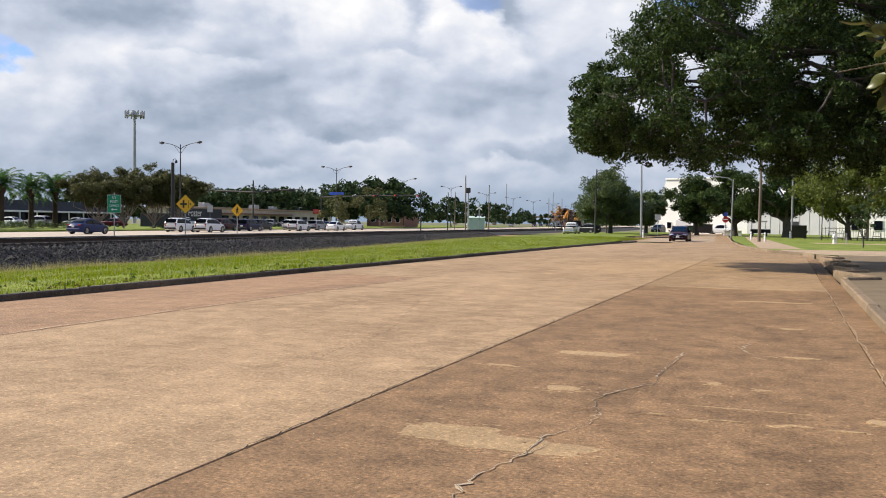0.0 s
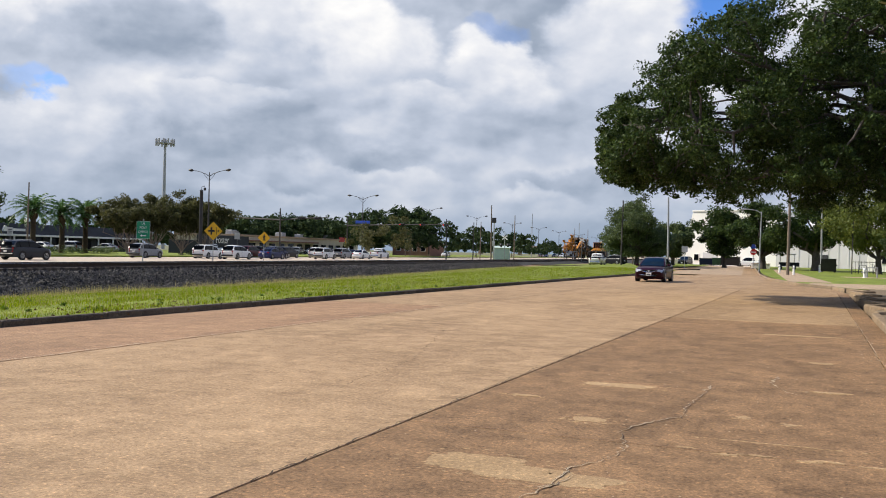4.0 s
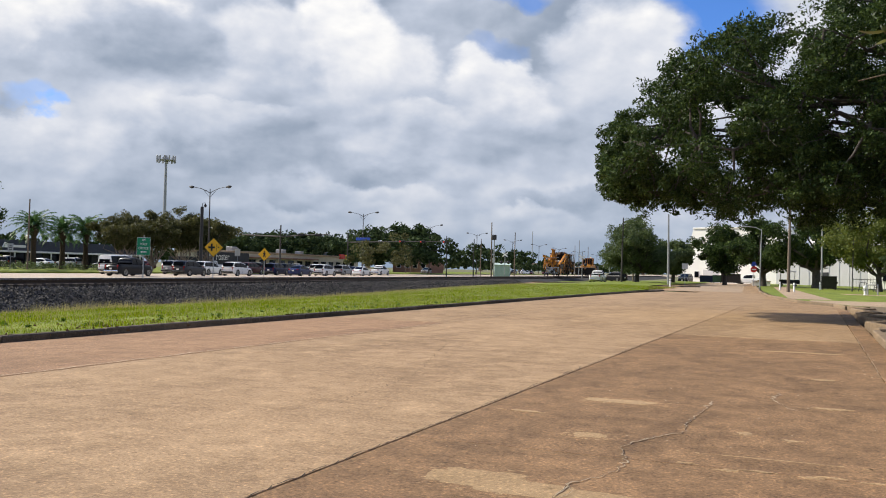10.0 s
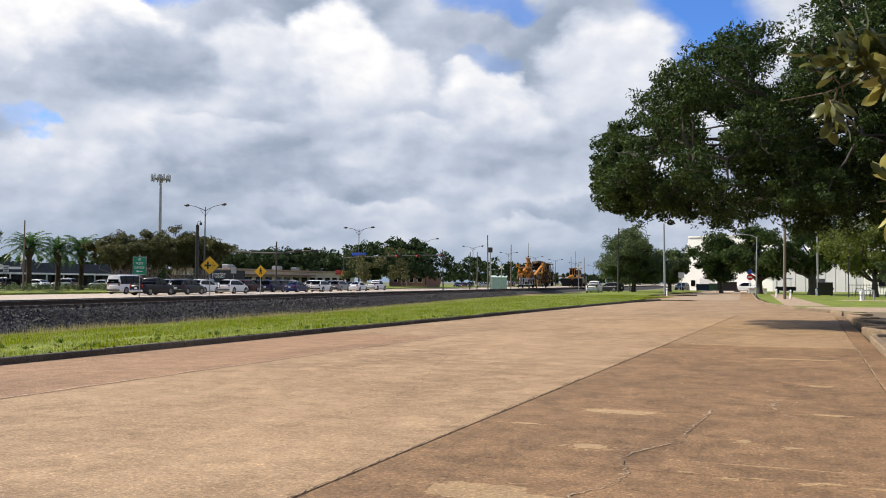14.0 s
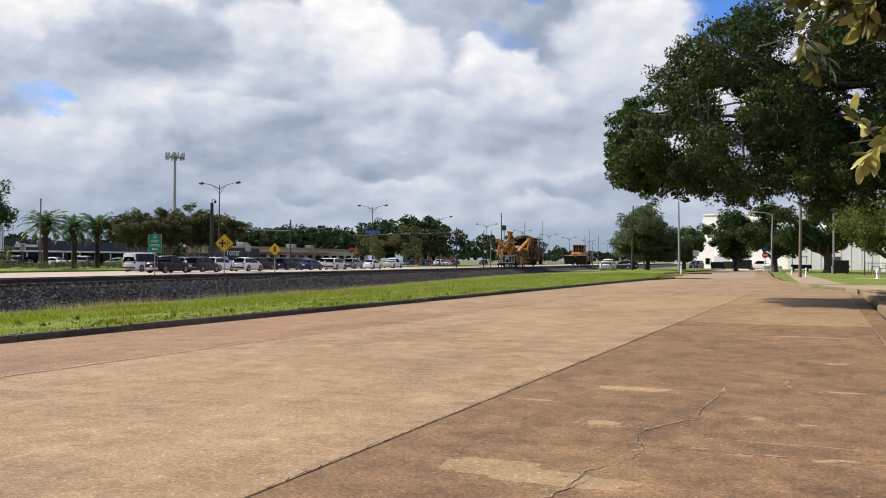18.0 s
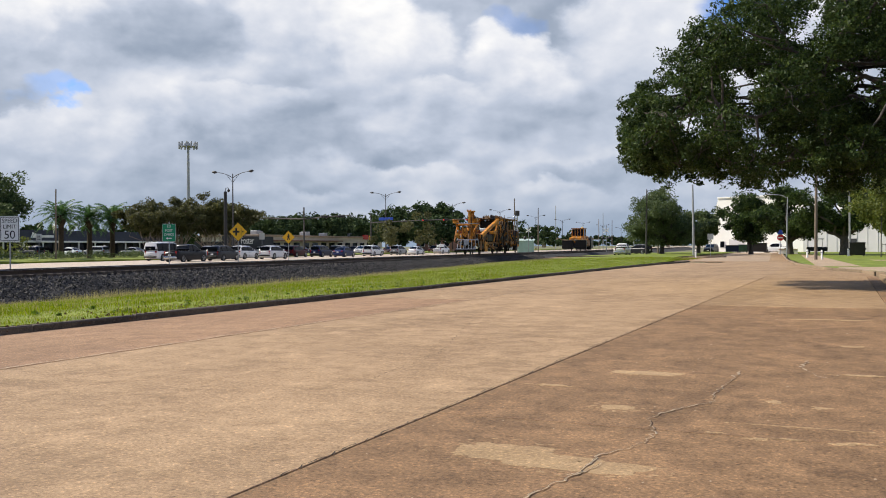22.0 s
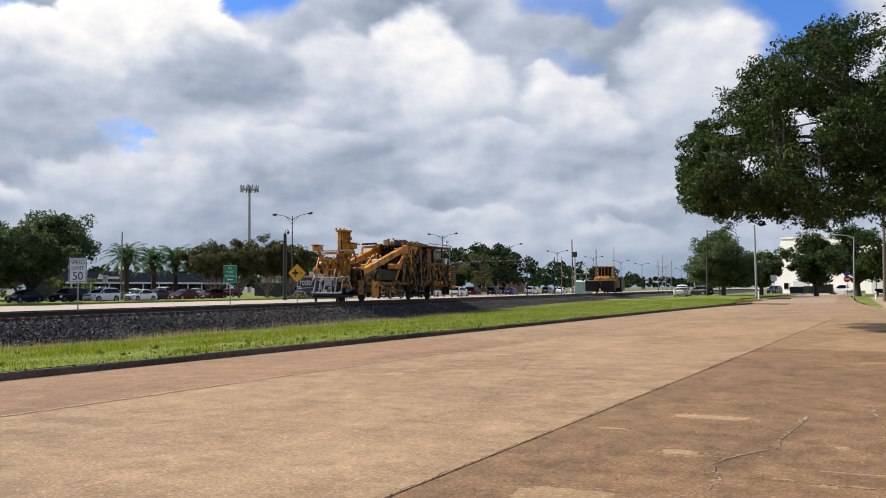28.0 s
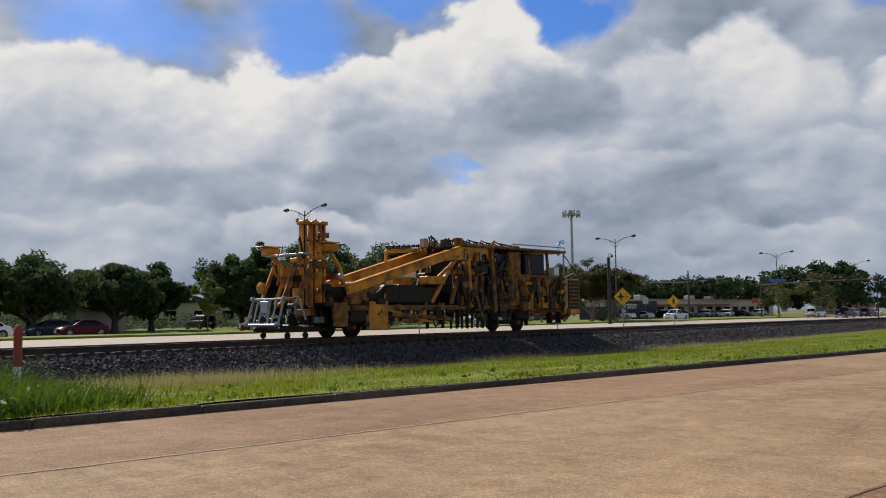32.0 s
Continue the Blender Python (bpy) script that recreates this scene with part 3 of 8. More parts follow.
KERB_L, JOINT_L, JOINT_M, GUTTER, KERB_R = -13.4, -9.6, -3.4, 0.95, 1.4


def grass_edge(y):
    """How far left the verge reaches: the toe of the ballast bank."""
    p = tr(22.9 - 0.012 * max(0, y - 30), y)
    return p.x


def verge_z(y, f):
    """Height of the verge at the share f of its width: a ditch by the ballast that fills up towards the side street."""
    k = min(1.0, max(0.0, (y - 45) / 35))
    return 0.13 - 0.43 * f ** 1.4 * (1 - k) + k * (0.16 * math.sin(math.pi * min(1.0, 1.3 * f)) - 0.1 * f)


# verge: from the kerb's back down into a shallow ditch at the foot of the ballast
vs, fs = [], []
NY, NX = 190, 14
for i in range(NY + 1):
    y = -12 + (i / NY) ** 1.35 * 190
    x1 = grass_edge(y)
    x0 = -13.6 if y < 78 else -13.6 - 4.5 * min(1.0, (y - 78) / 30)
    for j in range(NX + 1):
        f = j / NX
        x = x0 + (x1 - x0) * f
        z = verge_z(y, f) + 0.03 * noise.noise(Vector((x * 0.7, y * 0.7, 0))) * (1 - f)
        vs.append((x, y, z))
fs = [(i * (NX + 1) + j, i * (NX + 1) + j + 1, (i + 1) * (NX + 1) + j + 1, (i + 1) * (NX + 1) + j) for i in range(NY) for j in range(NX)]
g = Geo()
g.v, g.f = vs, fs
verge = structure("grass_verge", g, M_GRASS_SOIL, "mown green grass verge sloping from the kerb to the railway ballast", "grass verge", True)


def blades(name, spots, tall, wide, mat, label, droop=0.5):
    """Many single blades of grass in one mesh: spots are (x, y, z, height factor)."""
    rng = np.random.default_rng(5)
    spots = np.asarray(spots)
    k = len(spots)
    h = tall * (0.45 + 0.9 * rng.random(k)) * spots[:, 3]
    a = rng.random(k) * 2 * np.pi
    lean = droop * h * rng.random(k)
    w = wide * (0.6 + 0.8 * rng.random(k))
    vs = np.empty((k, 3, 3))
    vs[:, 0] = spots[:, :3] + np.stack([np.cos(a) * w, np.sin(a) * w, 0 * a - 0.02], 1)
    vs[:, 1] = spots[:, :3] + np.stack([-np.cos(a) * w, -np.sin(a) * w, 0 * a - 0.02], 1)
    b = rng.random(k) * 2 * np.pi
    vs[:, 2] = spots[:, :3] + np.stack([np.cos(b) * lean, np.sin(b) * lean, h], 1)
    me = bpy.data.meshes.new(name)
    me.from_pydata(vs.reshape(-1, 3).tolist(), [], np.arange(3 * k).reshape(-1, 3).tolist())
    me.materials.append(mat)
    return tagged(new(name, me), label, "grass", kind="stuff")


rng = np.random.default_rng(11)
spots, dry = [], []
for i in range(190000):
    y = 1.0 + (rng.random() ** 1.7) * 97
    x1 = grass_edge(y)
    f = rng.random()
    x = -13.62 + (x1 + 13.62) * f
    z = verge_z(y, f)
    lush = 0.5 + 0.9 * max(0, noise.noise(Vector((x * 0.5, y * 0.35, 4))) + 0.35)
    if noise.noise(Vector((x * 0.35, y * 0.16, 7))) > 0.62 and f < 0.8:
        continue
    if f < 0.05:
        lush *= 0.7 + 1.5 * max(0.0, noise.noise(Vector((y * 0.9, 2, 9))) + 0.3)
        x += 0.10 * max(0.0, noise.noise(Vector((y * 1.7, 5, 3))) + 0.25)
    (dry if rng.random() < 0.10 + 0.5 * max(0.0, f - 0.72) / 0.28 else spots).append((x, y, z, lush * (1.0 + 0.2 * f)))
blades("grass_blades", spots, 0.066, 0.010, M_GRASS, "short green grass blades covering the verge")
for i in range(8000):
    y = 2 + rng.random() ** 1.3 * 75
    f = 0.78 + 0.25 * rng.random()
    if noise.noise(Vector((y * 0.22, 3, 1))) < -0.05:
        continue
    x1 = grass_edge(y)
    dry.append((-13.62 + (x1 + 13.62) * f, y, 0.13 - 0.43 * f ** 1.4, 2.2))
for i in range(5200):
    y, f = 9.3 + 2.0 * rng.standard_normal(), 0.55 + 0.42 * rng.random()
    dry.append((-13.62 + (grass_edge(y) + 13.62) * f, y, 0.13 - 0.43 * f ** 1.4, 1.6 + 1.6 * rng.random()))
blades("dry_grass", dry, 0.12, 0.007, M_STRAW, "thin straw-coloured seeding grass along the ballast edge")
weeds = []
for i in range(2600):
    a, r = rng.random() * 6.28, 1.5 * rng.random() ** 0.5
    weeds.append((-20.6 + 1.3 * math.cos(a) * r, 5.3 + 1.1 * math.sin(a) * r, -0.12, 4.2 * (1.1 - 0.5 * r)))
for i in range(15000):
    x, y = -16.3 + 1.4 * rng.standard_normal(), 3.9 + 1.0 * rng.standard_normal()
    if -19.5 < x < -13.7:
        weeds.append((x, y, 0.1 - 0.06 * (-13.6 - x) * 0.4, 0.7 + 2.2 * max(0.0, 0.5 + noise.noise(Vector((x * 1.1, y * 1.1, 2))))))
blades("weed_clump", weeds, 0.19, 0.013, M_WEED, "tall bright green weeds round a marker post", 1.3)

# fallen leaves and bits of dead grass on the kerb and at the verge's edge
litter = []
for i in range(300):
    y = 14 + 5 * rng.random() if i % 2 else 3 + 40 * rng.random()
    litter.append((-13.75 - 1.2 * rng.random() ** 2 if i % 2 else -13.45 - 0.2 * rng.random() + (0.25 if i % 5 == 0 else 0), y, 0.14 if i % 5 else 0.07, 0.5))
blades("leaf_litter", litter, 0.05, 0.03, M_LITTER, "brown fallen leaves along the kerb and verge")

# ballast bank and its stones
BANK = [(20.5, -0.6), (22.4, -0.36), (23.4, -0.22), (24.8, 0.30), (25.3, 0.37), (25.9, 0.40), (26.1, 0.5), (TRACK, 0.52), (28.2, 0.5), (28.6, 0.42), (31.5, -0.2), (34.5, -0.42)]
structure("ballast_bank", strip(BANK, -60, 420, 2.0, M_BALLAST, "bank", 0.05), M_BALLAST, "crushed-stone railway ballast bank, near black for shade between stones", "ballast", True)


def stones(name, count, seed):
    rng = np.random.default_rng(seed)
    base = np.array([(1, 0, 0), (-1, 0, 0), (0, 1, 0), (0, -1, 0), (0, 0, 1), (0, 0, -1)], float)
    tris = np.array([(0, 2, 4), (2, 1, 4), (1, 3, 4), (3, 0, 4), (2, 0, 5), (1, 2, 5), (3, 1, 5), (0, 3, 5)])
    u = 25.7 - 3.5 * rng.random(count) ** 0.85
    v = -2 + 112 * rng.random(count) ** 1.5
    us, zs = np.array([b[0] for b in BANK]), np.array([b[1] for b in BANK])
    z = np.interp(u, us, zs)
    r = 0.019 + 0.042 * rng.random(count) ** 2
    c = np.stack([-0.99598 * u - 0.08959 * v, -0.08959 * u + 0.99598 * v, z + r * (0.1 + 0.8 * rng.random(count))], 1)
    vs = base[None] * (r[:, None, None] * (0.6 + 0.7 * rng.random((count, 6, 1)))) + 0.35 * r[:, None, None] * rng.standard_normal((count, 6, 3)) * 0.6
    vs = vs + c[:, None]
    fs = (tris[None] + 6 * np.arange(count)[:, None, None]).reshape(-1, 3)
    me = bpy.data.meshes.new(name)
    me.from_pydata(vs.reshape(-1, 3).tolist(), [], fs.tolist())
    me.materials.append(M_STONE)
    return tagged(new(name, me), "loose angular grey ballast stones on the bank", "ballast stones", kind="stuff")


stones("ballast_stones", 120000, 3)


# ---- railway ----
track = thing("railway_track", tpose(TRACK, 0, 0), "single railway track of rusty rails on dark timber ties", "railway track", kind="structure")
prof = [(-0.07, 0), (0.07, 0), (0.07, 0.015), (0.012, 0.035), (0.012, 0.125), (0.037, 0.14), (0.037, 0.168), (-0.037, 0.168), (-0.037, 0.14), (-0.012, 0.125), (-0.012, 0.035), (-0.07, 0.015)]
for side in (-0.7525, 0.7525):
    rail = part("rail", Geo().slab([(side + a, RAIL_Z - 0.172 + b) for a, b in prof], -60, 400, 1), M_RAIL, track, "rust-brown steel rail")
    part("rail_head", Geo().slab([(side - 0.03, RAIL_Z - 0.004), (side + 0.03, RAIL_Z - 0.004), (side + 0.026, RAIL_Z + 0.001), (side - 0.026, RAIL_Z + 0.001)], -60, 400, 1), M_RAILTOP, rail, "bright worn running surface")
tie_mesh = Geo().box((0, 0, RAIL_Z - 0.172 - 0.09), (2.6, 0.23, 0.18), 0.015).mesh("tie", M_TIE)

# ---- highway ----
structure("highway", strip([(35.5, -0.42), (36.2, -0.02), (68.0, 0.0)], -120, 1500, 40, M_HIGHWAY, "hw"), M_HIGHWAY, "pale concrete northbound highway lanes", "highway")
structure("highway_southbound", strip([(72.6, 0.0), (84.5, -0.02), (86, -0.42)], -120, 1500, 40, M_HIGHWAY, "hw2"), M_HIGHWAY, "pale concrete southbound highway lanes", "highway")
structure("median", strip([(68.0, -0.1), (68.02, 0.17), (68.2, 0.18), (69.4, 0.24), (71, 0.24), (72.4, 0.18), (72.6, 0.17), (72.62, -0.1)], -120, 600, 4.0, M_GRASS_SOIL, "median", 0.05), M_GRASS_SOIL, "raised grass median between the highway carriageways", "median", True)
structure("far_verge", strip([(84.5, -0.05), (86, 0.08), (100, 0.1), (140, 0.06), (190, -0.3)], -160, 420, 5.0, M_GRASS_SOIL, "fv", 0.08), M_GRASS_SOIL, "grass and car parks beyond the highway", "grass", True)

# ---- the road: slabs of concrete, strip by strip ----
road = thing("road", pose(0, 0, 0), "wide worn concrete road in tan and reddish-brown strips", "road", kind="structure")


def slab_row(x0, x1, cuts, mat, z=0.0):
    for a, b in zip(cuts, cuts[1:]):
        part("slab", Geo().box(((x0 + x1) / 2, (a + b) / 2, z - 0.1), (x1 - x0 - 0.016, b - a - 0.014, 0.2), 0.006), mat, road)


slab_row(KERB_L + 0.0, JOINT_L, [-16, -0.9, 11.3, 23.5], M_RUDDY)
slab_row(KERB_L + 0.0, JOINT_L, [23.5, 35.7, 48, 60, 72, 80], M_SLAB)
slab_row(JOINT_L, JOINT_M, [-16, 40.5, 62, 84], M_SLAB)
slab_row(JOINT_M, GUTTER, [-16, 7.45, 23.4], M_BROWN)
slab_row(JOINT_M, GUTTER, [23.4, 34.5, 46.5], M_TAN)
slab_row(GUTTER, KERB_R, [-16, -4, 8, 20, 32, 46.5], M_BROWN)
part("bed", Geo().box((-6.0, 30, -0.23), (15.0, 92, 0.06)), M_CRACK, road, "dark soil in the joints")

# far stretch, narrowing and swinging left past the side street
far = Geo()
edge_r = [(46.5, 1.4), (52, 0.9), (58, -1.0), (64, -2.2), (72, -3.3), (83.99, -4.4), (84, -4.4), (90, -4.9), (103.9, -5.9), (104.1, -5.9), (112, -6.4), (113, -6.5), (131, -7.6), (160, -9.6), (190, -12.2), (230, -17)]
vs = []
for y, x in edge_r:
    xl = -3.42 if y < 84 else -13.4 if y < 90 else -14.6 if y < 104 else -60.0 if 104 < y < 112.5 else -15.4 if y < 130 else -24.0
    vs += [(x, y, 0.0), (min(xl, x - 0.05), y, 0.0)]
far.add(vs, [(2 * i, 2 * i + 1, 2 * i + 3, 2 * i + 2) for i in range(len(edge_r) - 1)])
part("far_slab", far, M_TAN, road)
part("far_slab", Geo().add([(-13.2, 86, 0.004), (-6.2, 86, 0.004), (-9.5, 135, 0.004), (-13, 190, 0.004), (-23, 190, 0.004), (-15.2, 128, 0.004)], [(0, 1, 2, 3, 4, 5)]), M_PALE, road, "paler concrete where the road widens")


def crack(points, width, seed, lip=True, floor=None):
    """A jagged open crack across the slabs: dark floor and pale broken lip."""
    r = random.Random(seed)
    path = []
    for (x0, y0), (x1, y1) in zip(points, points[1:]):
        k = max(2, int(math.hypot(x1 - x0, y1 - y0) / 0.06))
        for i in range(k):
            f = i / k
            path.append((x0 + (x1 - x0) * f + 0.05 * noise.noise(Vector((x0 * 3 + f * 9, y0 * 4 + f * 11, seed))) + r.uniform(-0.02, 0.02), y0 + (y1 - y0) * f + r.uniform(-0.02, 0.02)))
    for wide, z, mat, name in (((width * 6.5, 0.0072, M_LIP, "crack_lip"),) if lip else ()) + ((width, 0.0105, floor or M_CRACK, "crack"),):
        vs, fs = [], []
        for i, (x, y) in enumerate(path):
            a, b = path[max(0, i - 1)], path[min(len(path) - 1, i + 1)]
            dx, dy = b[0] - a[0], b[1] - a[1]
            L = math.hypot(dx, dy) or 1
            w = wide * r.uniform(0.3, 1.15) / 2
            if name == "crack_lip":
                w *= 0.25 + 1.1 * max(0.0, noise.noise(Vector((x * 2.5, y * 2.5, seed))) + 0.35)
            vs += [(x - dy / L * w, y + dx / L * w, z), (x + dy / L * w, y - dx / L * w, z)]
        fs = [(2 * i, 2 * i + 1, 2 * i + 3, 2 * i + 2) for i in range(len(path) - 1)]
        part(name, Geo().add(vs, fs), mat, road)


crack([(-1.75, 4.2), (-1.72, 5.4), (-1.61, 5.85), (-1.6, 6.34), (-1.43, 6.8), (-1.37, 7.28), (-1.56, 7.83), (-1.46, 8.3), (-1.16, 8.93), (-1.21, 9.55), (-1.15, 10.5), (-1.15, 11.4)], 0.0045, 1)
crack([(-1.66, 5.75), (-1.52, 6.0), (-1.60, 6.34)], 0.004, 7)
crack([(-1.98, 7.86), (-1.56, 7.83)], 0.005, 2, False)
crack([(-1.16, 8.85), (-0.9, 8.4), (-0.66, 8.16)], 0.004, 3, False)
crack([(-0.42, 12.6), (-0.5, 11.9), (-0.3, 11.2), (-0.12, 11.0)], 0.005, 4)
crack([(-1.5, 14.7), (-1.3, 15.0), (-1.05, 15.05)], 0.03, 5, False)
crack([(-6.9, 17), (-5.2, 11.5), (-4.9, 9.0)], 0.006, 8, False)
crack([(-3.4, 5.0), (-3.41, 9.0), (-3.43, 14.0), (-3.4, 23.4)], 0.013, 9, False)
crack([(-9.6, 2.0), (-9.62, 11.3), (-9.58, 20.0), (-9.6, 36)], 0.035, 10, False, M_LIP)
crack([(0.95, 5.0), (0.96, 14.0), (0.94, 26.0)], 0.012, 31, False, M_LIP)


def patch(cx, cy, rx, ry, seed, tail=0.0, bits=26):
    """A worn skin of mortar with a ragged rim and crumbs round it."""
    r = random.Random(seed)
    pts = []
    for i in range(84):
        a = 2 * math.pi * i / 84
        k = 1 + 0.30 * noise.noise(Vector((1.7 * math.cos(a), 1.7 * math.sin(a), seed))) + 0.12 * noise.noise(Vector((5 * math.cos(a), 5 * math.sin(a), seed))) + r.uniform(-0.025, 0.025)
        pts.append((cx + rx * k * math.copysign(abs(math.cos(a)) ** 0.7, math.cos(a)) + tail * math.sin(a), cy + ry * k * math.copysign(abs(math.sin(a)) ** 0.7, math.sin(a))))
    g = Geo().slab(pts, -0.01, 0.0008 + 0.0002 * seed)
    for i in range(bits):
        a, k = r.uniform(0, 6.28), r.uniform(0.95, 1.5)
        x, y, e = cx + rx * (k + 0.25) * math.cos(a), cy + ry * (k + 0.25) * math.sin(a), r.uniform(0.005, 0.025)
        g.slab([(x + e * r.uniform(0.4, 2.2) * math.cos(q), y + e * r.uniform(0.5, 1.2) * math.sin(q)) for q in (0.2, 1.3, 2.4, 3.4, 4.4, 5.5)], -0.01, 0.0012 + 0.0003 * (i % 5))
    part("patch", g, M_PATCH, road, "pale sandy worn repair patch")


patch(-2.28, 6.22, 0.36, 0.26, 1)
patch(-1.75, 6.07, 0.54, 0.20, 2, -0.05)
patch(-2.14, 10.72, 0.42, 0.14, 3)
patch(-1.95, 8.35, 0.15, 0.13, 4)
patch(-0.62, 9.2, 0.07, 0.06, 6, 0, 8)
patch(-0.2, 9.0, 0.06, 0.05, 5, 0, 6)
patch(0.1, 14.6, 0.16, 0.12, 7, 0, 8)
patch(-1.6, 23.38, 1.5, 0.05, 8, 0, 20)
patch(-0.3, 19.6, 0.7, 0.12, 9, 0.2, 30)
patch(-0.3, 8.0, 0.5, 0.01, 10, 0, 30)
# the worn joint across the brown slab, spalled pale here and there
for i, (x, y) in enumerate(((-0.95, 7.52), (-0.62, 7.40), (-0.38, 7.47), (-0.02, 7.44), (0.12, 7.51), (0.5, 7.46))):
    patch(x, y, 0.05 + 0.02 * (i % 3), 0.018 + 0.010 * (i % 2), 11 + i, 0.02, 12)
patch(0.75, 7.9, 0.12, 0.10, 21, 0, 8)
patch(-2.9, 9.4, 0.16, 0.05, 22, 0, 10)
patch(0.2, 11.4, 0.22, 0.06, 23, 0, 10)


def crumbs(count, seed):
    """Pale chips, grit and twigs strewn over the worn slabs."""
    r = random.Random(seed)
    g = Geo()
    for i in range(count):
        y = 4.5 + 26 * r.random() ** 1.6
        x = r.uniform(-3.3, 0.9) if r.random() < 0.75 else r.uniform(-12.8, -3.5)
        e = r.uniform(0.005, 0.014) * (0.6 + y / 18)
        top = (x + e * 0.2, y, e * 0.5)
        ring = [(x + e * r.uniform(0.6, 1.5) * math.cos(q), y + e * r.uniform(0.5, 1.1) * math.sin(q), -0.002) for q in (0.2, 1.4, 2.7, 3.9, 5.1)]
        g.add(ring + [top], [(j, (j + 1) % 5, 5) for j in range(5)])
    structure("road_grit", g, M_LIP, "pale chips of concrete and grit strewn over the road", "grit", False, kind="stuff")


crumbs(230, 5)


# ---- kerbs ----
def kerb_run(name, points, mat, label, wide=0.17, high=0.15, piece=3.0):
    ob = thing(name, pose(0, 0, 0), label, "kerb", kind="structure")
    r = random.Random(len(points))
    for (x0, y0), (x1, y1) in zip(points, points[1:]):
        L = math.hypot(x1 - x0, y1 - y0)
        k = max(1, round(L / piece))
        for i in range(k):
            a, b = i / k, (i + 1) / k
            e = 0.006 / L
            dz = r.uniform(-0.012, 0.008)
            j = r.uniform(-0.012, 0.012)
            g = Geo().bar((x0 + (x1 - x0) * (a + e) + j, y0 + (y1 - y0) * (a + e), high / 2 - 0.1 + dz), (x0 + (x1 - x0) * (b - e) + j, y0 + (y1 - y0) * (b - e), high / 2 - 0.1 + dz + r.uniform(-0.008, 0.008)), wide, high + 0.2, 0.025)
            part("kerb_stone", g, mat, ob)
    return ob


kerb_run("kerb_verge", [(-13.48, -14), (-13.5, 30), (-13.48, 60), (-13.2, 72), (-12.6, 78), (-12.5, 81), (-13.1, 84), (-14.6, 86.5), (-18, 89)], M_KERB, "dark weathered concrete kerb along the grass verge", high=0.125, piece=2.6)
kerb_run("kerb_side_street", [(-13.0, 113), (-15.2, 111), (-17.4, 112.6), (-40, 114.5)], M_KERB, "dark concrete kerb at the corner of the side street")
kerb_run("kerb_parking", [(1.5, -14), (1.5, 26.8)], M_KERB_PALE, "tan concrete kerb beside the gutter", wide=0.2)
teeth = [(1.5, 26.8)]
for k in range(5):
    y = 27.0 + 4.3 * k
    teeth += [(1.5 + 0.9, y + 0.5), (1.5, y + 4.1)]
kerb_run("kerb_bays", teeth, M_KERB_PALE, "saw-toothed concrete kerb round the parking bays", wide=0.22, high=0.2, piece=1.6)
kerb_run("kerb_far", [(1.4, 49.5), (0.9, 53), (-1.0, 58.5), (-3.3, 72), (-4.9, 90), (-7.6, 131), (-9.6, 160), (-12.2, 190)], M_KERB_PALE, "pale concrete kerb of the narrowing road", piece=4)

# right-hand ground: bare earth under the oak, lawn beyond
g = Geo().add([(1.6, -14, 0.12), (60, -14, 0.14), (60, 50, 0.14), (2.5, 50, 0.13), (1.6, 27, 0.12)], [(0, 1, 2, 3, 4)])
structure("pavement", g, M_DIRT, "dusty bare earth and pavement under the oak", "pavement")
vs, fs = [], []
rows_r = [(50, 2.0), (58, -0.7), (72, -3.0), (90, -4.6), (131, -7.3), (160, -9.3), (190, -12)]
for y, x in rows_r:
    vs += [(x, y, 0.12), (70, y, 0.14)]
fs = [(2 * i, 2 * i + 1, 2 * i + 3, 2 * i + 2) for i in range(len(rows_r) - 1)]
structure("lawn", Geo().add(vs, fs), M_GRASS_SOIL, "green lawn beside the narrowing road", "lawn")
structure("footpath", Geo().slab([(2.0, 50.5), (60, 50.5), (60, 61), (3.5, 61), (-0.4, 60), (-0.2, 57)], 0.05, 0.128), M_PALE, "pale concrete drive and footpath", "footpath")
structure("walk_path", Geo().slab([(-1.6, 62), (1.0, 62), (-1.0, 90), (-3.8, 131), (-5.4, 131), (-3.2, 90)], 0.05, 0.132), M_PALE, "narrow concrete footpath along the kerb", "footpath")
structure("yard_path", Geo().slab([(2.5, 84.5), (60, 82), (60, 88), (2.0, 88)], 0.05, 0.134), M_PALE, "pale concrete apron", "footpath")
structure("dirt_pull_in", Geo().slab([(-25, 131), (-31.0, 131), (-40, 150), (-36, 165), (-27, 150)], -0.4, 0.0), M_DIRT, "bare earth pull-in beside the track", "dirt track")


structure("rough_grass", Geo().slab([(-16.5, 112.7), (-60, 114.8), (-62, 170), (-22, 170), (-17.5, 131)], -0.41, -0.012), M_GRASS_SOIL, "rough grass round the bare earth pull-in", "grass")


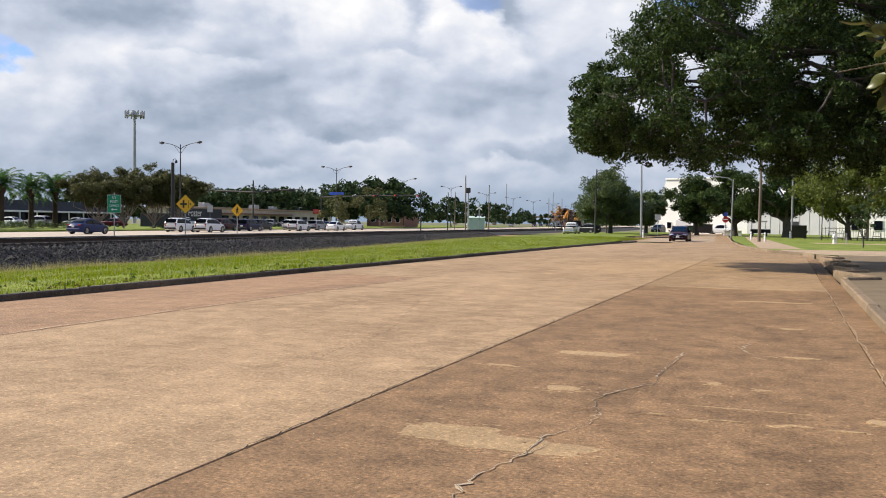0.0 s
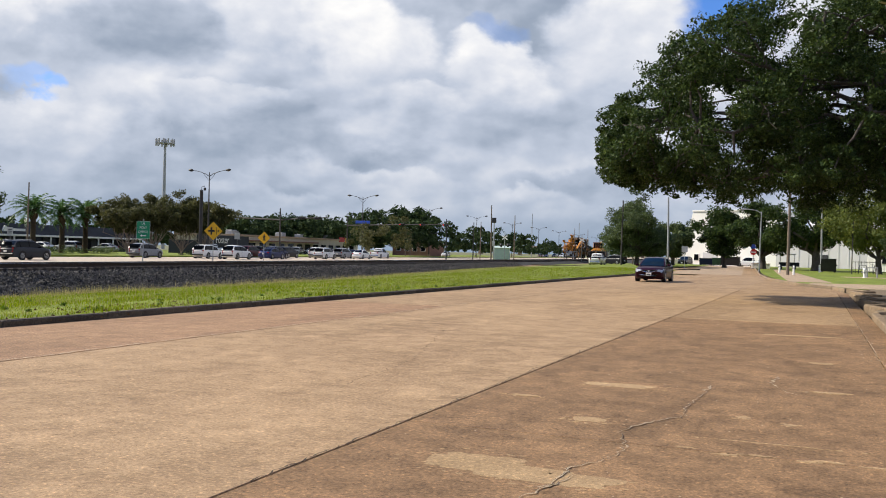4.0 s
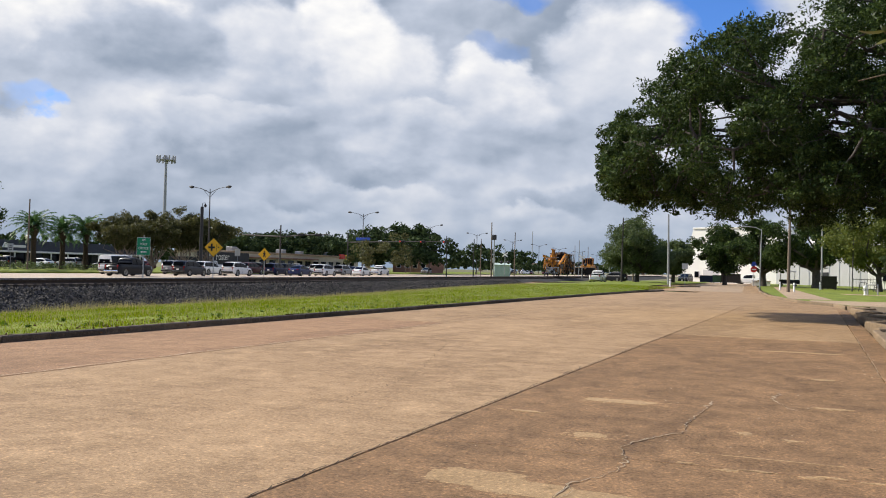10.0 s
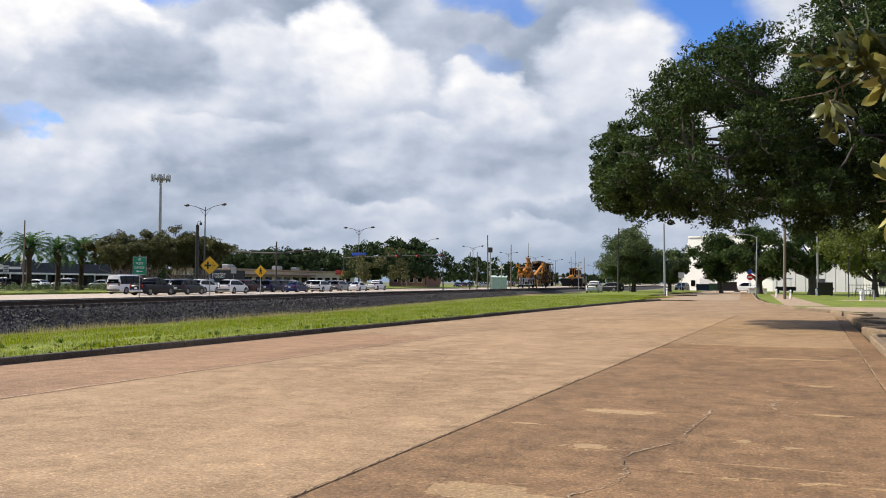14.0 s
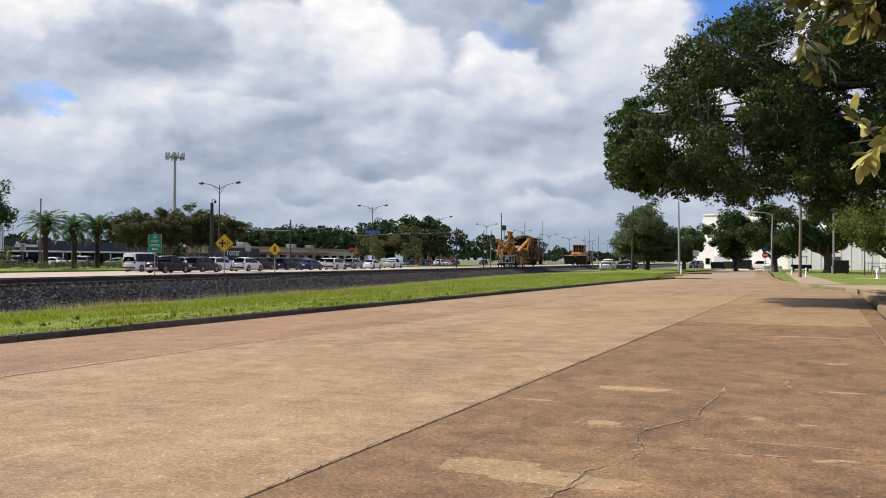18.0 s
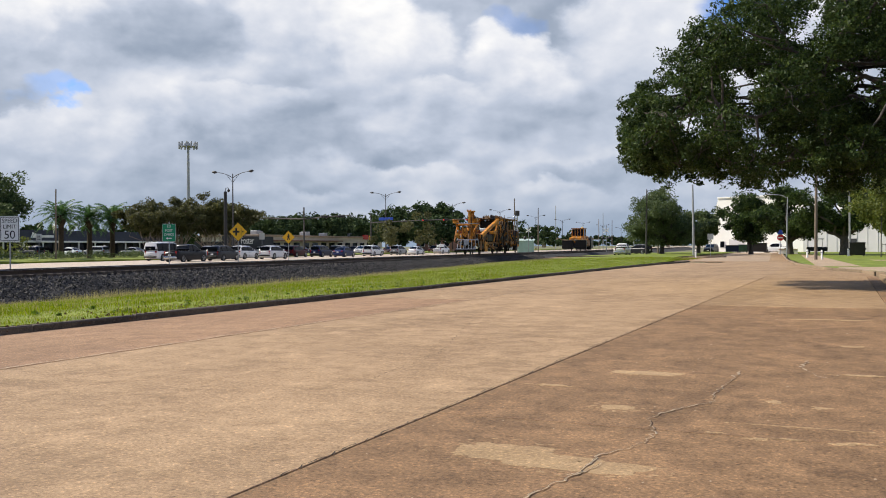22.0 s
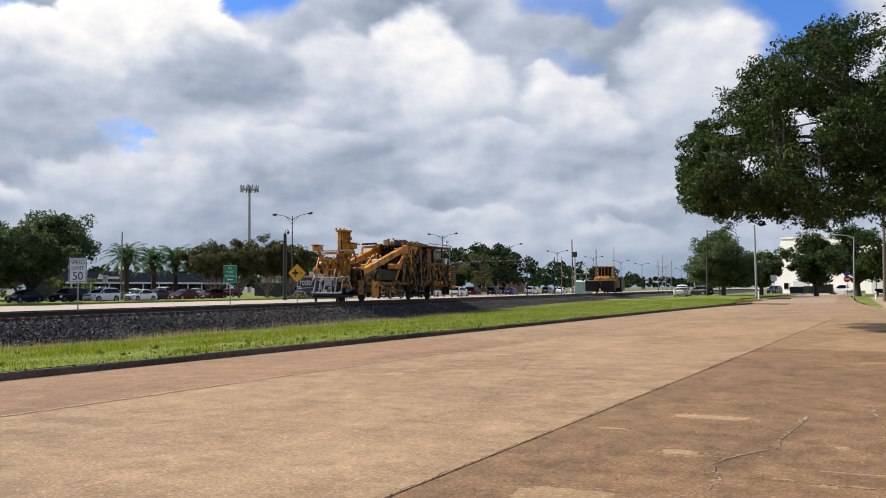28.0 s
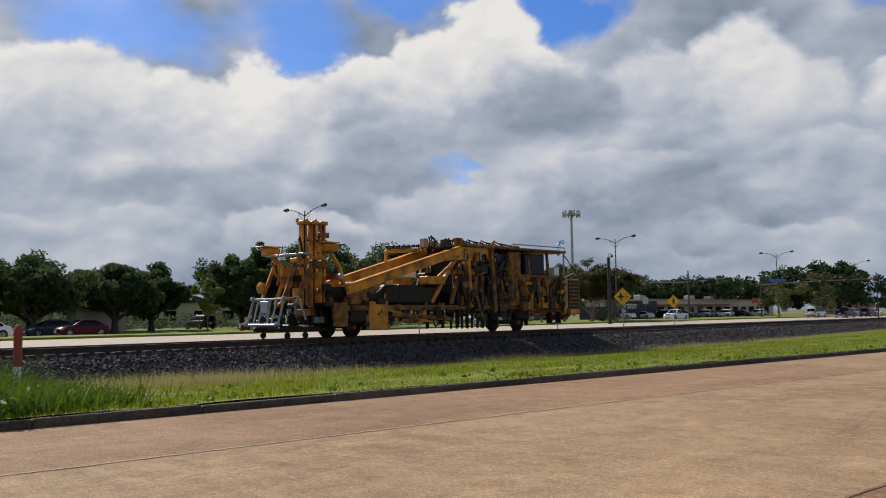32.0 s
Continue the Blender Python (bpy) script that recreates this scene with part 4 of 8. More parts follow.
# ---- trees ----
def leaf_cloud(name, clumps, per, size, mat, seed, up=0.35):
    """Single leaves scattered in clumps: clumps are (x, y, z, radius)."""
    rng = np.random.default_rng(seed)
    c = np.asarray(clumps, float)
    k = len(c) * per
    cen = np.repeat(c, per, 0)
    d = rng.standard_normal((k, 3))
    d /= np.linalg.norm(d, axis=1, keepdims=True)
    p = cen[:, :3] + d * (cen[:, 3:4] * (0.35 + 0.65 * rng.random((k, 1)) ** 0.5)) * np.array([1, 1, 0.75])
    a = rng.standard_normal((k, 3))
    a /= np.linalg.norm(a, axis=1, keepdims=True)
    nrm = rng.standard_normal((k, 3)) + np.array([0, 0, up]) + 0.4 * d
    b = np.cross(nrm, a)
    b /= np.linalg.norm(b, axis=1, keepdims=True) + 1e-9
    s = size * (0.6 + 0.8 * rng.random((k, 1)))
    vs = np.stack([p - a * s, p + b * s * 0.42, p + a * s, p - b * s * 0.42], 1)
    me = bpy.data.meshes.new(name)
    me.from_pydata(vs.reshape(-1, 3).tolist(), [], np.arange(4 * k).reshape(-1, 4).tolist())
    me.materials.append(mat)
    return me


def grow(g, start, end, r0, r1, rnd, wig=0.12, steps=5):
    """A bent limb from start to end; returns the points along it."""
    a, b = Vector(start), Vector(end)
    L = (b - a).length
    pts = [a]
    for i in range(1, steps):
        f = i / steps
        pts.append(a.lerp(b, f) + Vector((rnd.uniform(-1, 1), rnd.uniform(-1, 1), rnd.uniform(-0.6, 0.8))) * wig * L * (0.5 - abs(f - 0.5)) * 1.6)
    pts.append(b)
    g.tube(pts, [r0 + (r1 - r0) * i / steps for i in range(steps + 1)], 7, False)
    return pts


def oak(name, m, height, spread, trunk_r, mat, seed, label, limbs=7, per=42, size=0.11, low=0.35, fork=0.2, twigs=9, group="", bark=None, targets=None, clump=1.0, reach=(0.12, 0.32)):
    """A spreading tree: forked trunk, arching limbs, twigs and a crown of leaf clumps with gaps."""
    rnd = random.Random(seed)
    ob = thing(name, m, label, "tree", group)
    g, clumps = Geo(), []
    top = height * fork
    g.tube([(0, 0, -0.1), (0.02, 0.03, top * 0.35), (0.05, -0.04, top)], [trunk_r * 1.5, trunk_r * 1.05, trunk_r * 0.95], 10, False)
    ends = targets or []
    if not targets:
        for i in range(limbs):
            a = 2 * math.pi * (i + rnd.uniform(-0.3, 0.3)) / limbs
            f = rnd.uniform(0.55, 1.0)
            ends.append((spread * f * math.cos(a), spread * f * math.sin(a), height * rnd.uniform(low + 0.1, 0.8)))
        ends += [(spread * 0.25 * rnd.uniform(-1, 1), spread * 0.25 * rnd.uniform(-1, 1), height * rnd.uniform(0.8, 0.93)) for _ in range(max(2, limbs // 3))]
    for e in ends:
        pts = grow(g, (0.05, -0.04, top * rnd.uniform(0.8, 1.0)), e, trunk_r * (0.26 if targets else 0.5), trunk_r * 0.06, rnd, 0.14, 6)
        for k in range(twigs):
            q = pts[rnd.choice((2, 3, 4, 5, 5, 6, 6, 6))]
            L = spread * rnd.uniform(*reach)
            d = Vector((rnd.gauss(0, 1), rnd.gauss(0, 1), rnd.gauss(0.25, 0.6))).normalized() * L
            tip = q + d
            if tip.z < height * low:
                tip.z = height * low + rnd.uniform(0, 0.06) * height
            grow(g, q, tip, trunk_r * 0.1, trunk_r * 0.03, rnd, 0.15, 3)
            for c in range(3):
                f = rnd.uniform(0.45, 1.1)
                s = spread * rnd.uniform(0.07, 0.13) * clump
                clumps.append((*(q.lerp(tip, f) + Vector((rnd.gauss(0, 0.3), rnd.gauss(0, 0.3), rnd.gauss(0, 0.25))) * s), s))
    part("trunk", g, bark or M_BARK, ob, "rough grey-brown bark" if bark is None else "", True)
    part("crown", leaf_cloud("crown", clumps, per, size, mat, seed), mat, ob)
    return ob


# the live oak beside the parking bays, its limbs reaching over the road
def live_oak():
    """A broad crown of rounded leaf heaps on long limbs, with gaps between them."""
    rnd = random.Random(8)
    base = Vector((9.5, 36.0, 0.12))
    ob = thing("live_oak", pose(*base), "large dark green live oak with arching limbs over the road", "tree")
    left, crown_top = [-8.3, -7.6, -6.6, -5.8, -4.7, -3.0, -1.0, 2.0, 7.0, 12.0, 17.0], [6.2, 7.7, 8.4, 9.6, 10.8, 11.7, 11.4, 13.4, 15.0, 13.0, 8.0]
    skirt = [4.5, 4.1, 3.9, 3.8, 3.7, 3.6, 3.5, 3.5, 3.5, 3.6, 4.5]
    gaps = [(-3.4, 7.4, 0.55), (-3.0, 5.6, 0.35), (-1.2, 9.8, 0.6), (0.7, 7.2, 0.6), (-5.4, 6.2, 0.5), (-6.3, 7.4, 0.35)]
    heaps = []
    for _ in range(9000):
        x = rnd.uniform(-8.2, 16.5)
        r = rnd.uniform(0.62, 1.15) * (0.8 if x < -6.5 else 1.0)
        hi, lo = np.interp(x, left, crown_top) - r * 0.85, np.interp(x, left, skirt) + r * 0.75 + 0.9 * max(0.0, noise.noise(Vector((x * 0.9, 3.1, 0.0))) + 0.1)
        if hi < lo:
            continue
        z = lo + (hi - lo) * rnd.random() ** 1.15
        f = max(0.05, 1 - ((z - 6.5) / 7.5) ** 2) * min(1.0, 0.3 + (x + 8.4) / 7.0)
        y = 36 + rnd.uniform(-1, 1) * 5.2 * math.sqrt(f)
        if z + 0.95 * r > 1.5 + (np.interp(x * 36 / y, left, crown_top) - 1.5) * y / 36:
            continue
        if any(math.hypot(x * 36 / y - gx, (z - 1.5) * 36 / y + 1.5 - gz) < gr + 0.5 * r for gx, gz, gr in gaps):
            continue
        if x - r * 0.8 < np.interp(z, [4.0, 6.2, 7.7, 8.4, 9.6, 10.7, 11.6], [-8.3, -8.3, -7.6, -6.7, -5.8, -4.7, -2.6]) * y / 36:
            continue
        if all((Vector((x, y, z)) - h[0]).length > 0.75 * (r + h[1]) for h in heaps):
            heaps.append((Vector((x, y, z)), r))
    g = Geo()
    g.tube([(0, 0, -0.1), (0.02, 0.03, 0.9), (-0.1, -0.04, 2.6)], [0.85, 0.6, 0.56], 12, False)
    # limbs to the heaps that stand farthest apart, branches from the nearest limb to the rest
    main = [i for i in range(0, len(heaps)) if i % 6 == 0]
    nodes, forks = [], [Vector(v) for v in ((-3.6, -1, 6.6), (-3.0, 1.8, 7.8), (-2.6, -1.5, 9.0), (0.5, 1, 8.2), (2.5, -2, 7.2))]
    for f in forks:
        grow(g, (-0.1, -0.04, rnd.uniform(2.0, 2.6)), f, 0.27, 0.14, rnd, 0.1, 6)
    for i in main:
        end = heaps[i][0] - base
        pts = grow(g, min(forks, key=lambda k: (k - end).length), end, 0.13, 0.03, rnd, 0.13, 7)
        nodes += pts[2:]
    for i, (c, r) in enumerate(heaps):
        end = c - base
        if i not in main:
            q = min(nodes, key=lambda k: (k - end).length)
            grow(g, q, end, 0.055, 0.018, rnd, 0.2, 4)
        for _ in range(3):
            d = Vector((rnd.gauss(0, 1), rnd.gauss(0, 1), rnd.gauss(-0.1, 0.8))).normalized() * r
            grow(g, end, end + d, 0.016, 0.007, rnd, 0.2, 3)
    part("trunk", g, M_BARK, ob, "rough grey-brown bark", True)
    clumps = []
    for c, r in heaps:
        for _ in range(17):
            d = Vector((rnd.gauss(0, 1), rnd.gauss(0, 1), rnd.gauss(0.3, 1))).normalized()
            clumps.append((*(c - base + d * r * rnd.uniform(0.62, 0.98)), r * rnd.uniform(0.26, 0.55)))
        for _ in range(4):
            d = Vector((rnd.gauss(0, 0.6), rnd.gauss(0, 0.6), -abs(rnd.gauss(0.6, 0.3))))
            clumps.append((*(c - base + d * r * 0.55), r * rnd.uniform(0.16, 0.36)))
    part("crown", leaf_cloud("crown", clumps, 60, 0.066, M_OAK, 21), M_OAK, ob)
    return len(heaps)


live_oak()

# leafy weeds by the marker post and at the kerb
rnd = random.Random(12)
weed = []
for i in range(150):
    x, y = rnd.gauss(-16.3, 1.5), rnd.gauss(4.0, 1.0)
    if -20 < x < -13.75:
        weed.append((x, y, 0.12 - 0.03 * (-13.6 - x) + rnd.uniform(0, 0.22), rnd.uniform(0.12, 0.26)))
tagged(new("leafy_weeds", leaf_cloud("leafy_weeds", weed, 60, 0.06, M_WEED, 5, 1.0)), "dense bright green leafy weeds beside the kerb", "weeds", kind="stuff")
tufts = [(-13.9 - 5 * rnd.random() ** 1.5, 4 + 36 * rnd.random() ** 1.4, 0.1, rnd.uniform(0.04, 0.1)) for i in range(90)]
tufts = [(x, y, 0.13 - 0.43 * min(1.0, (-13.6 - x) / 9.5) ** 1.4 + 0.02, r) for x, y, z, r in tufts]
tagged(new("weed_tufts", leaf_cloud("weed_tufts", tufts, 26, 0.045, M_WEED, 6, 1.0)), "small dark weed tufts scattered in the mown grass", "weeds", kind="stuff")


def far_tree(name, x, y, h, s, mat, seed, label, group="", **kw):
    return oak(name, pose(x, y, 0.0, 0, 0, 37 * seed), h, s, kw.pop("trunk_r", 0.3), mat, seed, label, group=group, **kw)


# trees near the side street and along the far lawn
far_tree("elm_tree", -24.5, 134, 9.4, 5.6, M_ELM, 31, "round grey-green tree on the grass by the side street", limbs=16, twigs=13, per=70, size=0.14, low=0.2, clump=1.35)
far_tree("shade_tree", -21.0, 146, 7.4, 4.6, M_ELM, 32, "grey-green tree standing behind a round one", per=95, size=0.2, low=0.22, clump=1.5)
far_tree("oak_tree", -13.5, 150, 8.2, 5.5, M_OAK, 33, "dark green oak before the white warehouse", per=95, size=0.2, low=0.3, clump=1.5)
far_tree("oak_tree", -7.0, 136, 9.6, 6.4, M_OAK, 34, "dark green oak on the lawn beside the kerb", per=100, size=0.2, low=0.3, clump=1.5, trunk_r=0.4)
far_tree("oak_tree", 0.0, 128, 10.6, 7.0, M_OAK, 35, "broad dark green oak with a forked trunk on the lawn", per=100, size=0.2, low=0.32, clump=1.5, trunk_r=0.5, fork=0.25)
far_tree("oak_tree", 6.5, 112, 10.0, 6.5, M_YOUNG, 36, "light green tree on the lawn", per=90, size=0.19, low=0.3, clump=1.5)
far_tree("young_tree", 5.2, 72, 4.2, 1.3, M_ELM, 37, "slender young tree on the lawn", per=30, size=0.1, low=0.4, limbs=5, twigs=5, trunk_r=0.05)

# beyond the highway
CREPE = [(80.5, 108, 7.6, 4.9), (78.5, 111, 8.1, 5.2), (76, 114.5, 8.3, 5.2), (73.5, 117, 7.8, 4.4)]
for i, (u, v, h, s) in enumerate(CREPE):
    p = tr(u, v, 0.25)
    oak("crepe_myrtle", pose(*p, 0, 0, 50 * i), h, s, 0.13, M_CREPE, 41 + i, "many-stemmed crepe myrtle with an umbrella crown", limbs=16, per=64, size=0.15, low=0.56, fork=0.05, twigs=12, group="crepe myrtles on the median", bark=M_PALEBARK, clump=1.15)
OAKS = [(84, 78, 9.8, 8.0), (84, 67, 9.6, 7.5), (87, 61.5, 9.0, 4.6), (95, 53, 7.2, 4.5), (96, 66, 8.6, 6.5), (101, 76, 9.0, 7.0), (100, 86, 8.6, 7), (88, 45, 7.5, 5.0), (86, 36, 7.3, 5.2), (84, 26, 7.2, 5.0), (97, 50, 6.6, 5.0), (97, 40, 7.4, 6.0), (98, 28, 7.4, 6.0), (101, 15, 7.6, 7), (92, 10, 7.2, 6)]
for i, (u, v, h, s) in enumerate(OAKS):
    p = tr(u, v, 0.1)
    oak("oak_tree", pose(*p, 0, 0, 80 * i), h, s, 0.042 * h, M_OAK_FAR, 51 + i, "dark spreading live oak beyond the highway", limbs=10, per=62, size=0.2, low=0.36, fork=0.17, twigs=14, group="oaks beyond the highway", clump=1.25)
p = tr(79.5, 50.5, 0.1)
oak("young_tree", pose(*p), 5.6, 1.5, 0.08, M_YOUNG, 71, "slim young tree with yellow-green leaves", limbs=6, per=60, size=0.13, low=0.3, fork=0.25, twigs=6, clump=1.6)


def palm(name, m, height, seed):
    """A date palm: rough trunk, swollen boot and a head of arching fronds."""
    rnd = random.Random(seed)
    ob = thing(name, m, "date palm with arching grey-green fronds on the planted island", "palm", "date palms")
    part("trunk", Geo().tube([(0, 0, -0.1), (0.03, 0, height * 0.3), (0, 0.02, height * 0.6)], [0.42, 0.34, 0.36], 12, False), M_PALMDRY, ob, "", True)
    part("boot", Geo().spin((0, 0, height * 0.55), [(0.3, -0.5), (0.62, 0.2), (0.7, 0.8), (0.45, 1.3), (0.05, 1.5)], 2, 14), M_PALMDRY, ob, "swollen brown boot of old leaf bases", True)
    for k in range(34):
        a = 2 * math.pi * (k * 0.382)
        lift = 1.42 - 1.55 * (k / 34)
        L = rnd.uniform(3.1, 4.0)
        g = Geo()
        pts = []
        for i in range(9):
            f = i / 8
            r = L * f * math.cos(lift * (1 - 0.38 * f))
            z = height * 0.66 + L * (f * math.sin(lift) - (0.36 + 0.3 * k / 34) * f ** 2.4)
            pts.append(Vector((r * math.cos(a), r * math.sin(a), z)))
        for i in range(8):
            d = (pts[i + 1] - pts[i]).normalized()
            side = Vector((-math.sin(a), math.cos(a), 0))
            for j in range(3):
                q = pts[i].lerp(pts[i + 1], j / 3)
                w = 0.5 * math.sin(math.pi * min(1, (i + j / 3) / 8 * 0.85 + 0.12))
                for sgn in (-1, 1):
                    tip = q + side * sgn * w + d * 0.3 + Vector((0, 0, rnd.uniform(-0.3, 0.02)))
                    g.add([q, q + d * 0.16, tip + d * 0.06, tip], [(0, 1, 2, 3)])
        g.tube(pts, [0.05 - 0.005 * i for i in range(9)], 5, False)
        part("frond", g, M_PALM, ob)
    return ob


for i, (u, v, h) in enumerate([(90.1, 100.5, 8.6), (89.3, 105.2, 8.2), (88.2, 108.7, 8.6)]):
    palm("palm_tree", pose(*tr(u, v, 0.12), 0, 0, 40 * i), h, i)


def hedge(name, u0, u1, v0, v1, h, mat, seed, label, per=26, size=0.14):
    rng = random.Random(seed)
    cl = []
    n = int(abs(v1 - v0) * abs(u1 - u0) * 0.9) + 6
    for _ in range(n):
        p = tr(rng.uniform(u0, u1), rng.uniform(v0, v1), rng.uniform(0.1, 1) * h * 0.8)
        cl.append((*p, 0.45 + 0.3 * rng.random()))
    return tagged(new(name, leaf_cloud(name, cl, per, size, mat, seed)), label, "shrubs", kind="stuff")


hedge("low_shrubs", 86, 90, 88, 116, 1.0, M_ELM, 3, "low clipped shrubs on the planted island under the palms")
hedge("low_shrubs", 72.8, 75, 112, 122, 0.9, M_ELM, 4, "low shrubs under the crepe myrtles")
hedge("roadside_bushes", 102, 110, 6, 84, 2.4, M_OAK_FAR, 5, "dark bushes below the oaks", 16, 0.2)
hedge("roadside_bushes", 92, 96, 78, 98, 3.6, M_YOUNG, 6, "light green bushes behind the palms", 22, 0.2)


def wood(name, spots, mat, seed, label, per=60, size=0.5):
    """A distant belt of trees as one mass: spots are (azimuth, distance, height, width)."""
    rng = random.Random(seed)
    cl = []
    for az, dist, h, wide in spots:
        w = way(az, 0)
        for _ in range(int(wide * h * 0.6) + 10):
            a, s = rng.uniform(-1, 1), rng.uniform(0.12, 1.0)
            lim = math.sqrt(max(0.0, 1 - a * a))
            z = h * (0.18 + 0.78 * s * (0.45 + 0.55 * lim))
            cl.append((w[0] * dist + w[1] * a * wide + rng.uniform(-3, 3), w[1] * dist - w[0] * a * wide + rng.uniform(-6, 6), z, rng.uniform(0.7, 1.5) * h / 9))
    return tagged(new(name, leaf_cloud(name, cl, per, size, mat, seed)), label, "trees", kind="stuff")


wood("distant_trees", [(34.6, 240, 9.5, 9), (33.3, 250, 11, 10), (32, 260, 11.5, 9), (30.6, 265, 11, 9), (29.4, 270, 10.5, 9), (36, 235, 8, 9), (38, 260, 7, 10), (41, 270, 7, 12), (44, 260, 8, 12), (31.3, 245, 10, 9), (28.4, 275, 10, 9), (27.4, 280, 10, 8), (35, 262, 11, 9)], M_WOOD, 2, "belt of dark green trees behind the shops")
wood("distant_trees", [(26.2, 215, 12, 9), (25.0, 222, 12.5, 8), (24.0, 228, 10.5, 6)], M_WOOD, 3, "dark green trees beside the junction")
wood("distant_trees", [(20.4, 270, 9.5, 8), (19.4, 300, 8, 8), (18.0, 320, 8.5, 9), (17.0, 340, 7, 9)], M_WOOD, 4, "dark trees along the highway far off", 50)
wood("distant_trees", [(14.5, 620, 8, 26), (11, 640, 8, 26), (22, 600, 8, 30), (9, 420, 8, 20), (6, 420, 9, 20)], M_WOOD, 5, "far tree line under the horizon haze", 40, 0.9)
wood("distant_trees", [(50, 300, 9, 30), (56, 280, 9, 30), (63, 280, 9, 30), (70, 260, 9, 30), (78, 260, 9, 30)], M_WOOD, 6, "dark tree line beyond the car parks", 30, 0.7)
wood("shade_tree_clump", [(26.3, 176, 8.8, 4.2)], M_CREPE, 7, "brown-green tree clump on the median near the signals", 110, 0.24)


# ---- poles, lamps, signs ----
def double_lamp(u, v, h, turn=0):
    """A dark street lamp with two arms and cobra heads, on the median."""
    ob = thing("street_lamp", tpose(u, v, 0.2, turn), "tall dark double-armed street lamp on the median", "street lamp", "double street lamps")
    part("pole", Geo().tube([(0, 0, 0), (0, 0, h * 0.5), (0, 0, h + 0.35)], [0.14, 0.11, 0.06], 10), M_DARKPOLE, ob, "", True)
    part("base", Geo().box((0, 0, 0.25), (0.5, 0.5, 0.5), 0.06), M_PALE, ob, "concrete footing")
    for s in (-1, 1):
        arm = part("arm", Geo().tube([(0, 0, h - 0.25), (s * 0.6, 0, h + 0.1), (s * 1.5, 0, h + 0.42), (s * 2.6, 0, h + 0.62)], [0.055, 0.05, 0.042, 0.035], 8), M_DARKPOLE, ob, "", True)
        part("brace", Geo().tube([(0, 0, h - 0.9), (s * 0.5, 0, h - 0.35), (s * 1.0, 0, h + 0.22)], 0.025, 6), M_DARKPOLE, arm)
        head = part("lamp_head", Geo().spin((0, 0, 0), [(0.0, -0.45), (0.12, -0.35), (0.19, 0.0), (0.16, 0.25), (0.05, 0.42), (0, 0.45)], 0, 12), M_DARKPOLE, ob, "cobra-head luminaire", True)
        head.matrix_basis = pose(s * 2.95, 0, h + 0.64, 0, -4 * s, 0)
        part("lens", Geo().spin((0, 0, -0.1), [(0.14, 0.0), (0.12, -0.08), (0, -0.14)], 2, 12), M_STEEL, head, "clear lens", True)
    return ob


for u, v, h in [(69.8, 55.2, 11.3), (68.9, 110.2, 11.3), (69.7, 168.1, 11.6), (70.0, 212, 11.4), (71.5, 262, 11.6), (72, 312, 11.4), (72.5, 362, 11.4), (73, 412, 11.4), (73, 470, 11.4), (73, 540, 11.4)]:
    double_lamp(u, v, h)


def pole(name, x, y, h, r, mat, label, category="utility pole", top=None, extra=()):
    ob = thing(name, pose(x, y, 0.0), label, category)
    lean = random.Random(int(100 * abs(x))).uniform(-0.12, 0.12)
    part("shaft", Geo().tube([(0, 0, -0.3), (lean * 0.4, 0, h * 0.5), (lean, 0, h)], [r, r * 0.85, r * 0.65], 10), mat, ob, "", True)
    for nm, g, m, lab in extra:
        part(nm, g, m, ob, lab)
    return ob


def cross_arm(h, w):
    return ("cross_arm", Geo().box((0, 0, h - 0.5), (w, 0.1, 0.12), 0.01).tube([(-w / 2 + 0.1, 0, h - 0.42), (-w / 2 + 0.1, 0, h - 0.22)], 0.04, 6).tube([(w / 2 - 0.1, 0, h - 0.42), (w / 2 - 0.1, 0, h - 0.22)], 0.04, 6), M_WOODPOLE, "timber cross-arm with insulators")


pole("utility_pole", -2.4, 89.0, 8.6, 0.15, M_WOODPOLE, "weathered timber pole beside the footpath")
pole("utility_pole", -18.4, 123.5, 9.6, 0.16, M_STEEL, "pale grey pole on the verge by the side street")
pole("utility_pole", -25.6, 128, 9.4, 0.13, M_DARKPOLE, "dark slender pole before the round tree")
pole("utility_pole", -26.4, 141, 7.2, 0.11, M_WOODPOLE, "short timber pole behind the verge")
pole("utility_pole", 0.6, 120.0, 9.3, 0.13, M_STEEL, "pale pole with a short cross-arm on the lawn", extra=(cross_arm(9.4, 1.5),))
pole("utility_pole", 3.6, 108, 6.5, 0.06, M_DARKPOLE, "thin dark post on the lawn", "post")
pole("utility_pole", 8.5, 112.0, 7.0, 0.18, M_PALE, "thick pale pole beside the fence")
ob = pole("street_lamp", -6.3, 114.8, 7.2, 0.09, M_STEEL, "grey single-armed street lamp beside the kerb", "street lamp")
part("arm", Geo().tube([(0, 0, 7.1), (-0.5, 0, 7.4), (-1.6, 0, 7.55)], 0.045, 8), M_STEEL, ob, "", True)
part("lamp_head", Geo().box((-1.85, 0, 7.53), (0.7, 0.25, 0.14), 0.05), M_STEEL, ob, "flat grey luminaire")
